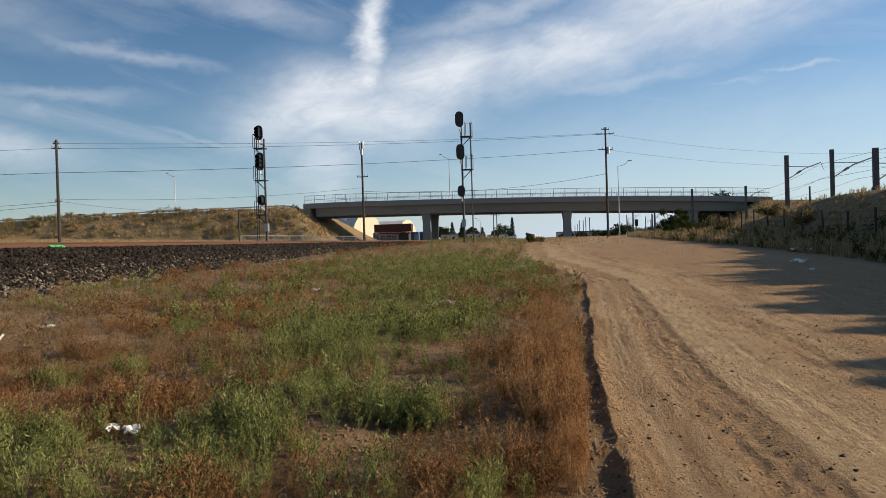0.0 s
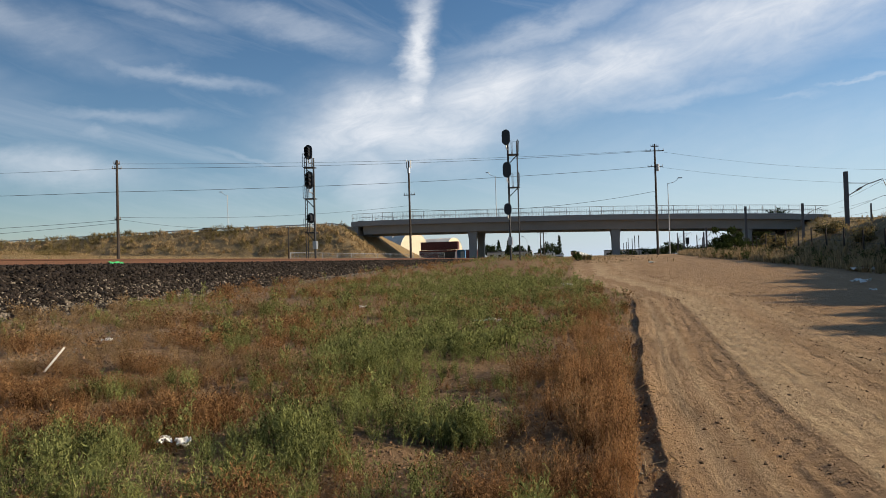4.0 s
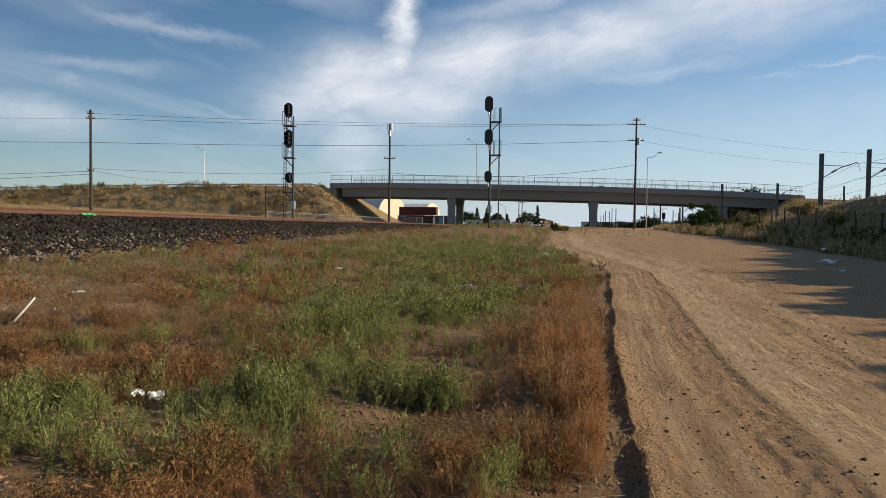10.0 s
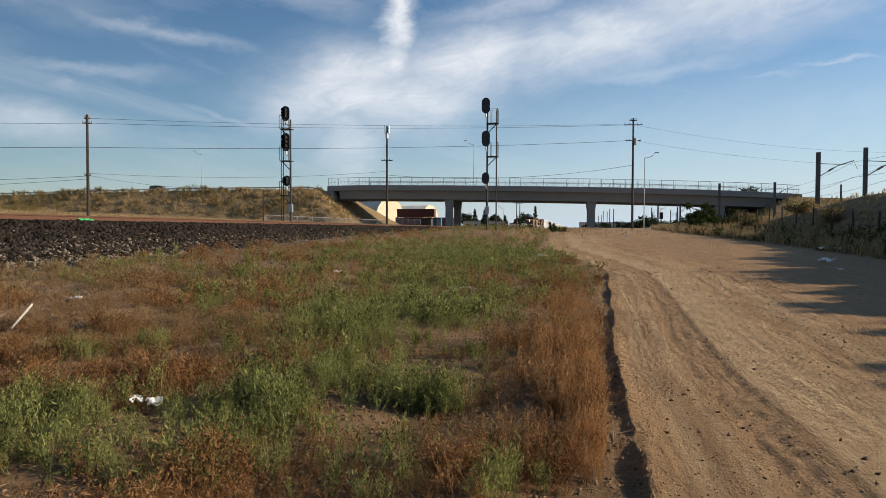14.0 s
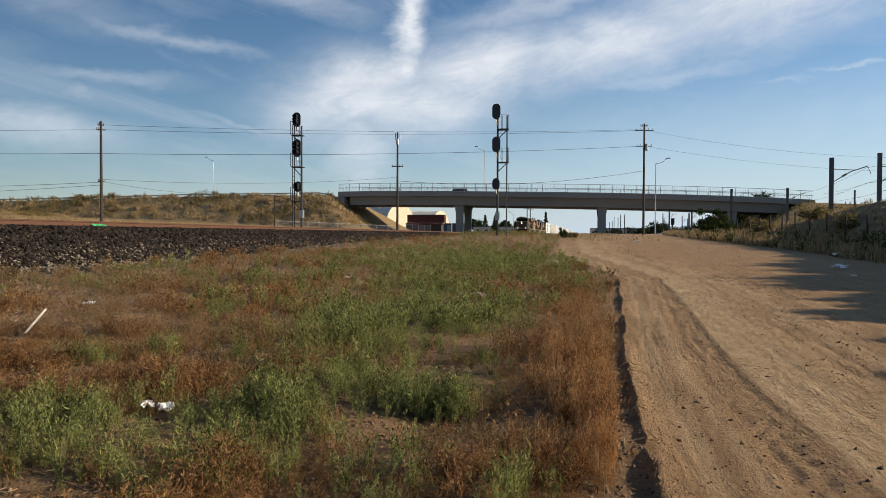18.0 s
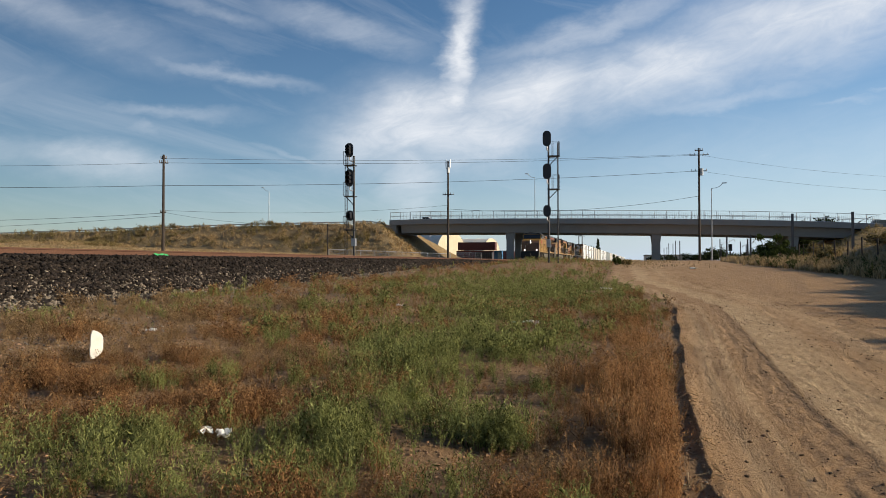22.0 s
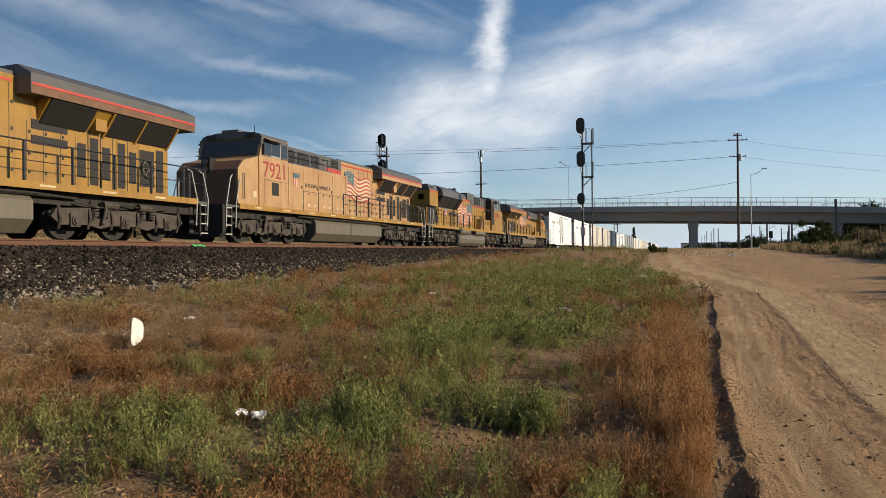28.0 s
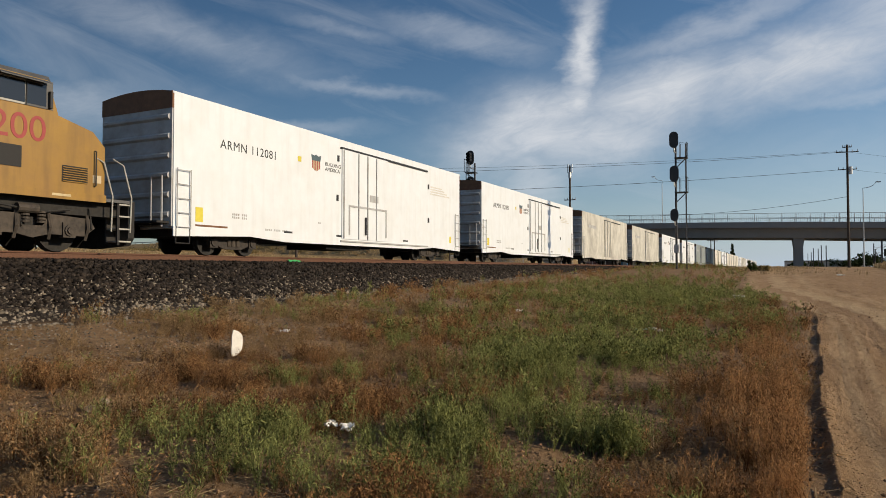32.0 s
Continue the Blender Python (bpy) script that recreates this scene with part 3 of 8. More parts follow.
def build_bridge():
    br = empty("road_bridge", pose(0, 0, 0), label="grey concrete road bridge with a curved safety fence", category="bridge")
    xs = np.linspace(-66.5, 53, 41)

    def strip(name, lo, hi, y0, y1, mat, x0=-66.5, x1=53, label="", inset=0.0):
        bm = B()
        px = [x for x in xs if x0 <= x <= x1]
        rows = [[bm.verts.new(p) for p in ((x, y0 + inset, deck_z(x) + lo), (x, y1 - inset, deck_z(x) + lo), (x, y1, deck_z(x) + hi), (x, y0, deck_z(x) + hi))] for x in px]
        for a, b in zip(rows, rows[1:]):
            for i in range(4):
                bm.faces.new((a[i], a[(i + 1) % 4], b[(i + 1) % 4], b[i]))
        bm.faces.new(rows[0][::-1]), bm.faces.new(rows[-1])
        return part(name, bm, mat, br, label)
    strip("deck", -0.35, 0.0, BY0, BY1, CONCRETE)
    strip("girder", -2.6, -0.35, BY0 + 1.2, BY1 - 1.2, CONCRETE, -65.5, 49, "hollow box girder", inset=0.5)
    strip("barrier", 0.0, 0.95, BY0, BY0 + 0.35, CONCRETE)
    strip("barrier", 0.0, 0.95, BY1 - 0.35, BY1, CONCRETE)
    for x0, x1 in ((-70.0, -64.8), (48.5, 56)):
        bm = box(B(), x0, x1, BY0 + 0.3, BY1 - 0.3, deck_z(x0) - 5.0, deck_z((x0 + x1) / 2) - 0.4)
        part("abutment", bm, CONCRETE, br)
    for cx in (-33.2, 3.9, 35.0):
        for cy in (BY0 + 3.0, BY0 + 16.0):
            bm = B()
            zb, zt = 0.5, deck_z(cx) - 2.55
            for z0, z1, w0, w1 in ((zb, zt - 2.2, 0.95, 0.95), (zt - 2.2, zt, 0.95, 1.25)):
                a = [bm.verts.new((cx + sx * w0, cy + sy * 0.75, z0)) for sx, sy in ((-1, -1), (1, -1), (1, 1), (-1, 1))]
                b = [bm.verts.new((cx + sx * w1, cy + sy * 0.75, z1)) for sx, sy in ((-1, -1), (1, -1), (1, 1), (-1, 1))]
                for i in range(4):
                    bm.faces.new((a[i], a[(i + 1) % 4], b[(i + 1) % 4], b[i]))
                bm.faces.new(a[::-1]), bm.faces.new(b)
            part("column", bm, CONCRETE, br, bevel=0.12)
    # safety fence with posts that curve inwards, and its mesh
    for side, y in ((0, BY0 + 0.18), (1, BY1 - 0.18)):
        inw = 1 if side == 0 else -1
        for x in np.arange(-66.2, 52.6, 2.9):
            zb = deck_z(x) + 0.95
            curve = smooth(-30, 25, x)
            pts = [(x, y, zb), (x, y, zb + 1.4), (x, y + inw * 0.12 * curve, zb + 1.8), (x, y + inw * 0.45 * curve, zb + 2.15)]
            pb = bars(B(), pts, 0.075, 5)
            part("fence_post", pb, STEEL, br)
        for h in (0.05, 1.05, 2.15):
            rb = B()
            px = np.linspace(-66.2, 52.6, 30)
            off = 0.45 if h > 2 else 0.0
            bars(rb, [(x, y + inw * off * float(smooth(-30, 25, x)), deck_z(x) + 0.95 + h) for x in px], 0.055, 4)
            part("fence_rail", rb, STEEL, br)
        wm = B()
        for x in np.arange(-66.2, 52.6, 0.42):
            zb = deck_z(x) + 0.95
            c = float(smooth(-30, 25, x))
            box(wm, x - 0.02, x + 0.02, y - 0.01, y + 0.01, zb, zb + 1.5)
            w = [wm.verts.new(p) for p in ((x - 0.012, y, zb + 1.5), (x + 0.012, y, zb + 1.5), (x + 0.012, y + inw * 0.45 * c, zb + 2.15), (x - 0.012, y + inw * 0.45 * c, zb + 2.15))]
            wm.faces.new(w)
        part("fence_mesh", wm, STEEL, br, "wire mesh of the safety fence")
    return br


build_bridge()

# ======== signals ========
HOOD = material("signal_black", (0.018, 0.019, 0.022), 0.45, grain=20, vary=0.25, bump=0.02)
LENS = glass_mat("signal_lens", (0.05, 0.03, 0.035))


def signal_head(parent, x, y, z0, z1, w, toward):
    """A backing plate with rounded ends, three hooded lamps on it and a pipe bracket below."""
    c, h = (z0 + z1) / 2, (z1 - z0) / 2
    r = w / 2
    out = []
    for k in range(9):
        a = math.pi * k / 8
        out.append((x + r * math.cos(a), c + h - r + r * math.sin(a)))
    for k in range(9):
        a = math.pi + math.pi * k / 8
        out.append((x + r * math.cos(a), c - h + r + r * math.sin(a)))
    head = part("signal_head", prism(B(), out, y - 0.05, y + 0.05), HOOD, parent)
    for k in (-1, 0, 1):
        zc = c + k * (h - r) * 0.85
        bm = B()
        seg = 12
        rows = []
        for i in range(seg + 1):                   # open hood over the lamp
            a = math.radians(-40 + 260 * i / seg)
            rows.append([bm.verts.new((x + q * math.cos(a), y + toward * d, zc + q * math.sin(a))) for q, d in ((0.16, 0.05), (0.16, 0.45), (0.175, 0.45), (0.175, 0.05))])
        for p, q in zip(rows, rows[1:]):
            for k2 in range(4):
                bm.faces.new((p[k2], p[(k2 + 1) % 4], q[(k2 + 1) % 4], q[k2]))
        bm.faces.new(rows[0][::-1]), bm.faces.new(rows[-1])
        part("hood", bm, HOOD, head)
        part("lens", tube(B(), (x, y + toward * 0.05, zc), (x, y + toward * 0.075, zc), 0.14, seg=12), LENS, head)
    return head


def build_signal(name, mx, my, zb, heads, post_x, decks, toward, label):
    s = empty(name, pose(0, 0, 0), label=label, category="railway signal", group="railway signals")
    zt = heads[0][0]
    part("mast", tube(B(), (mx, my, zb), (mx, my, zt - 1.0), 0.085, 0.07, 10), DARKSTEEL, s)
    part("base", tube(B(), (mx, my, zb - 0.5), (mx, my, zb + 0.12), 0.35, seg=12), CONCRETE, s)
    part("relay_box", box(B(), mx - 0.16, mx + 0.16, my - 0.15, my + 0.15, zb + 1.3, zb + 1.9), STEEL, s)
    for z1, z0, hx in heads:
        signal_head(s, hx, my - 0.25 * 1, z0, z1, 0.62 if z1 - z0 > 1 else 0.55, toward)
        part("bracket", bars(B(), [(hx, my - 0.2, z0 + 0.1), (hx, my - 0.2, z0 - 0.25), (mx, my, z0 - 0.35)], 0.05), STEEL, s, "pale galvanised pipe bracket")
    # ladder
    lad = B()
    d = 0.2
    for o in (-d, d):
        tube(lad, (post_x, my + o, zb), (post_x, my + o, zt - 0.9), 0.03, seg=6)
    for z in np.arange(zb + 0.3, zt - 1.0, 0.3):
        tube(lad, (post_x, my - d, z), (post_x, my + d, z), 0.015, seg=5)
    part("ladder", lad, DARKSTEEL, s)
    for z in decks:
        pl = B()
        x0, x1 = sorted((mx, post_x))
        box(pl, x0 - 0.05, x1 + 0.12, my - 0.35, my + 0.35, z - 0.06, z)
        part("platform", pl, DARKSTEEL, s)
        part("strut", tube(B(), (mx, my, z - 0.75), (post_x, my, z - 0.05), 0.035), DARKSTEEL, s)
        sg = 1 if post_x > mx else -1
        rb = B()
        for yy in (-0.33, 0.33):
            bars(rb, [(post_x + sg * 0.1, my + yy, z), (post_x + sg * 0.1, my + yy, z + 1.05), (mx + sg * 0.3, my + yy, z + 1.05), (mx + sg * 0.3, my + yy, z)], 0.022, 5)
        bars(rb, [(post_x + sg * 0.1, my - 0.33, z + 1.05), (post_x + sg * 0.1, my + 0.33, z + 1.05)], 0.022, 5)
        part("guard_rail", rb, DARKSTEEL, s)
    return s


build_signal("signal_mast", -6.66, 51.57, 1.35, ((11.45, 10.27, -6.75), (8.97, 7.78, -6.74), (5.83, 4.95, -6.75)), -5.96, (9.55, 7.05), 1,
             "tall three-head railway signal on a steel mast with ladder")
build_signal("signal_mast", -21.68, 49.45, 1.5, ((10.92, 9.78, -21.97), (8.85, 7.47, -21.95), (5.6, 4.77, -21.88)), -22.35, (9.2, 6.75, 4.1), -1,
             "tall three-head railway signal seen from its dark back")

# ======== poles and wires ========
INSUL = material("insulator_porcelain", (0.25, 0.22, 0.2), 0.3, grain=20, vary=0.1, bump=0)


def utility_pole(x, y, top, arms, r=0.17, trans=0, lean=0.0):
    z = gz(x, y)
    s = empty("utility_pole", pose(x, y, z), label="weathered wooden utility pole with crossarms", category="utility pole", group="utility poles")
    h = top - z
    part("pole", tube(B(), (0, 0, -0.5), (0, 0, h), r, r * 0.68, 10), WOODPOLE, s)
    for d, w, ax in arms:
        q = (math.cos(ax), math.sin(ax))
        bm = B()
        tube(bm, (-w * q[0], -w * q[1], h - d), (w * q[0], w * q[1], h - d), 0.06, seg=6)
        a = part("crossarm", bm, WOODPOLE, s)
        for k in (-0.92, -0.45, 0.45, 0.92):
            part("insulator", tube(B(), (w * k * q[0], w * k * q[1], h - d), (w * k * q[0], w * k * q[1], h - d + 0.28), 0.05, 0.03, 6), INSUL, a)
    for k in range(trans):
        part("transformer", tube(B(), (0.3, -0.1, h - 3.6), (0.3, -0.1, h - 2.7), 0.22, seg=10), STEEL, s, "grey canister transformer")
    return s


utility_pole(7.45, 94.7, 16.48, ((0.9, 1.2, 0.1), (3.0, 1.0, 0.1), (0.3, 0.5, 0.1)), trans=1)
utility_pole(-49.9, 62.55, 13.28, ((0.9, 0.45, 0.5), (0.4, 0.3, 0.5), (6.3, 0.3, 0.5)))
utility_pole(-24.44, 86.6, 15.0, ((4.5, 0.75, 0.0),), r=0.16)
s = empty("antenna_bracket", pose(-24.44, 86.6, 15.0), label="forked bracket on the top of a pole", category="bracket")
part("fork", bars(B(), [(0.0, 0, -1.2), (-0.28, 0, -0.9), (-0.28, 0, 0.15)], 0.06), STEEL, s)
part("fork", bars(B(), [(0.0, 0, -1.2), (0.28, 0, -0.9), (0.28, 0, 0.15)], 0.06), STEEL, s)
part("drum", tube(B(), (0, 0, -1.6), (0, 0, -0.9), 0.2, seg=10), STEEL, s)


def wire(a, b, sag, r=0.016, n=18, name="overhead_wire"):
    bm = B()
    pts = []
    for i in range(n + 1):
        t = i / n
        p = Vector(a).lerp(Vector(b), t)
        p.z -= sag * 4 * t * (1 - t)
        pts.append(p)
    bars(bm, pts, r, 4)
    return tagged(part(name, bm, WIRE), label="thin dark overhead wire slung between poles", category="wire", group="overhead wires")


P1, P2, P3 = (-49.9, 62.55), (-24.44, 86.6), (7.45, 94.7)
for za, zb, zc, r in ((12.4, 12.2, 15.6, 0.018), (9.9, 12.0, 13.5, 0.022), (12.9, 12.9, 15.7, 0.015)):
    wire((*P1, za), (*P3, zc), 0.5, r, 30)
wire((*P1, 12.4), (-140, 40, 16), 1.5), wire((*P1, 9.9), (-140, 30, 13), 1.5, 0.022)
wire((*P1, 6.9), (-150, 60, 10), 1.6, 0.02), wire((*P1, 6.6), (-150, 75, 8), 1.2, 0.02), wire((*P1, 7.0), (-30.5, 63, 5.4), 0.5, 0.012)
wire((-24.4, 86.6, 8.6), (7.45, 94.7, 10.2), 1.0, 0.022)
wire((*P3, 15.6), (60, 120, 14), 1.5, 0.012), wire((*P3, 13.5), (60, 110, 11), 1.5, 0.012)
wire((*P1, 7.2), (-24.4, 86.6, 9.1), 0.6, 0.014)
utility_pole(-30.5, 63.0, 5.4, (), r=0.09)


def street_lamp(x, y, zb, zt, reach, side=1):
    s = empty("street_lamp", pose(x, y, zb), label="slim grey street lamp with a curved arm", category="street lamp", group="street lamps")
    h = zt - zb
    part("pole", tube(B(), (0, 0, -0.3), (0, 0, h - 1.2), 0.12, 0.07, 8), STEEL, s)
    pts = [(side * reach * math.sin(a) * 0.8, 0, h - 1.2 + 1.2 * (1 - math.cos(a))) for a in np.linspace(0, 1.45, 7)]
    part("arm", bars(B(), pts, 0.05), STEEL, s)
    q = pts[-1]
    part("lantern", box(B(), min(q[0], q[0] + side * 0.8), max(q[0], q[0] + side * 0.8), -0.16, 0.16, q[2] - 0.1, q[2] + 0.1), STEEL, s, bevel=0.04)
    return s


street_lamp(-26.35, 177.0, deck_z(-26.3) + 0.9, 24.9, 2.2, -1)
street_lamp(-105.1, 178.0, 12.2, 23.8, 2.2, -1)
street_lamp(14.15, 149.3, 1.9, 17.9, 2.6, 1)


CATSTEEL = material("weathered_mast_steel", (0.075, 0.075, 0.08), 0.6, 0.3, grain=6, vary=0.25, stain=1.2, stain_amt=0.4, tone=(0.12, 0.10, 0.085), bump=0.05)


def mast(x, y, top, r=0.16, arm=0.0, yy=None):
    z = gz(x, y)
    s = empty("catenary_pole", pose(x, y, z), label="dark steel catenary pole with a bracket arm", category="catenary pole", group="catenary poles")
    h = top - z
    bm = B()
    box(bm, -r * 0.7, r * 0.7, -r * 0.7, r * 0.7, -0.4, h)
    box(bm, -r * 0.85, r * 0.85, -r * 0.78, -r * 0.7, -0.4, h)
    box(bm, -r * 0.95, r * 0.95, -r * 0.95, r * 0.95, -0.4, 0.3)
    part("pole", bm, CATSTEEL, s, bevel=0.02)
    if arm:
        part("bracket_arm", bars(B(), [(0, 0, h - 2.0), (arm * 0.55, 0, h - 1.1), (arm, 0, h - 0.7)], 0.04), STEEL, s)
        part("steady_arm", bars(B(), [(0, 0, h - 0.9), (arm * 0.7, 0, h - 1.0), (arm, 0, h - 0.7), (arm * 1.1, 0, h - 1.35)], 0.03), STEEL, s)
        part("insulator", tube(B(), (arm * 0.3, 0, h - 1.5), (arm * 0.42, 0, h - 1.3), 0.08), INSUL, s)
    return s


mast(18.9, 59.05, 7.74, 0.18, 2.6), mast(19.45, 51.45, 7.2, 0.15, 2.6), mast(28.3, 106.3, 8.5, 0.2, 2.4), mast(21.05, 108.0, 8.5, 0.2), mast(36.3, 104, 7.95, 0.12), mast(19.05, 44.05, 6.35, 0.18, 2.4)
for za in (6.9, 5.7):
    wire((21.4, 30, za - 0.1), (21.4, 59, za), 0.15, 0.012), wire((21.4, 59, za), (30.5, 106, za + 0.9), 0.3, 0.012), wire((30.5, 106, za + 0.9), (44, 170, za + 1.2), 0.3, 0.012)
for za in (6.6, 5.4):
    wire((22.0, 30, za), (24.2, 59, za + 0.2), 0.15, 0.012), wire((24.2, 59, za + 0.2), (33, 106, za + 1.0), 0.3, 0.012)

# ======== train materials ========
YEL = material("armour_yellow_paint", (0.305, 0.17, 0.025), 0.42, grain=3, vary=0.08, stain=0.9, stain_amt=0.6, tone=(0.22, 0.115, 0.035), bump=0.02, streak=0.55)
YELOLD = material("sunburnt_yellow_paint", (0.385, 0.24, 0.11), 0.5, grain=3, vary=0.09, stain=0.7, stain_amt=0.7, tone=(0.30, 0.14, 0.06), bump=0.02, streak=0.45)
GREY = material("harbor_grey_paint", (0.085, 0.083, 0.08), 0.5, grain=3, vary=0.12, stain=1.0, stain_amt=0.4, bump=0.02)
TANKGREY = material("tank_grey_paint", (0.12, 0.108, 0.08), 0.5, grain=4, vary=0.1, stain=1.1, stain_amt=0.5, tone=(0.14, 0.11, 0.075), bump=0.02, streak=0.5)
REDPAINT = material("red_stripe_paint", (0.42, 0.05, 0.03), 0.5, grain=4, vary=0.1, bump=0)
LETTER = material("dark_red_lettering", (0.30, 0.035, 0.03), 0.5, grain=8, vary=0.12, bump=0)
INK = material("black_lettering", (0.03, 0.03, 0.032), 0.6, grain=8, vary=0.1, bump=0)
TRUCK = material("dusty_truck_frame", (0.045, 0.036, 0.028), 0.8, grain=9, vary=0.45, stain=2.2, stain_amt=0.55, tone=(0.12, 0.092, 0.066), bump=0.15)
DARKTRUCK = material("dark_freight_truck", (0.04, 0.033, 0.028), 0.85, grain=9, vary=0.4, bump=0.1)
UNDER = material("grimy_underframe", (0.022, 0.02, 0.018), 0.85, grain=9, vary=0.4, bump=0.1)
# for dark openings and screens, and for painted shade on the cab
GRILLE_AND_SHADE = material("dark_grille_and_shade", (0.012, 0.011, 0.010), 0.7, grain=40, vary=0.4, bump=0.1)
FLAGRED = material("flag_red", (0.34, 0.085, 0.06), 0.5, grain=4, vary=0.1, bump=0)
FLAGWHITE = material("flag_white", (0.52, 0.42, 0.27), 0.5, grain=4, vary=0.06, bump=0)
FLAGBLUE = material("flag_blue", (0.075, 0.115, 0.13), 0.5, grain=4, vary=0.15, bump=0)
REFLECT = material("dull_reflector", (0.5, 0.40, 0.22), 0.5, grain=10, vary=0.2, bump=0)
LABELYEL = material("yellow_label", (0.65, 0.55, 0.06), 0.5, grain=10, vary=0.08, bump=0)
CABGLASS = glass_mat("cab_glass", (0.02, 0.022, 0.025))
HEADLIGHT = glowing("headlight_glow", (1.0, 0.93, 0.85), 4.0)
REDLAMP = glowing("marker_glow", (1.0, 0.12, 0.12), 6.0)
# rusty grime, darkened to put the nose's unlit side into the colour
NOSE_GRIME_SHADE = material("grimy_shaded_nose_paint", (0.15, 0.075, 0.04), 0.6, grain=4, vary=0.2, stain=1.0, stain_amt=0.6, tone=(0.06, 0.035, 0.022), bump=0.03, streak=0.4)
WINGBROWN = material("brown_wing_paint", (0.14, 0.07, 0.03), 0.6, grain=4, vary=0.2, stain=1.2, stain_amt=0.5, bump=0.03)
HANDRAIL = material("handrail_black", (0.02, 0.02, 0.02), 0.5, grain=20, vary=0.3, bump=0)
PALERAIL = material("pale_handrail", (0.40, 0.385, 0.34), 0.5, grain=20, vary=0.15, bump=0)


def lettering(body, size, x, y, z, mat, parent, name="lettering", spacing=1.0, squeeze=1.0, label=""):
    """Letters on a side that faces +x, running along +y, the first one's lower corner at (y, z)."""
    cu = bpy.data.curves.new(name, "FONT")
    cu.body, cu.size, cu.space_character, cu.extrude = body, size / 0.72, spacing, 0.004
    ob = bpy.data.objects.new(name, cu)
    dg = bpy.context.evaluated_depsgraph_get()
    scene.collection.objects.link(ob)
    dg.update()
    me = bpy.data.meshes.new_from_object(ob.evaluated_get(dg))
    scene.collection.objects.unlink(ob)
    bpy.data.objects.remove(ob)
    me.transform(Matrix(((0, 0, 1, x), (squeeze, 0, 0, y), (0, 1, 0, z), (0, 0, 0, 1))))
    me.materials.clear()
    me.materials.append(mat)
    o = new(name, me)
    o.parent = parent
    if label:
        o["label"] = label
    return o


def plate(bm, x, y0, y1, z0, z1, t=0.006):
    return box(bm, x - 0.004, x + t, y0, y1, z0, z1)


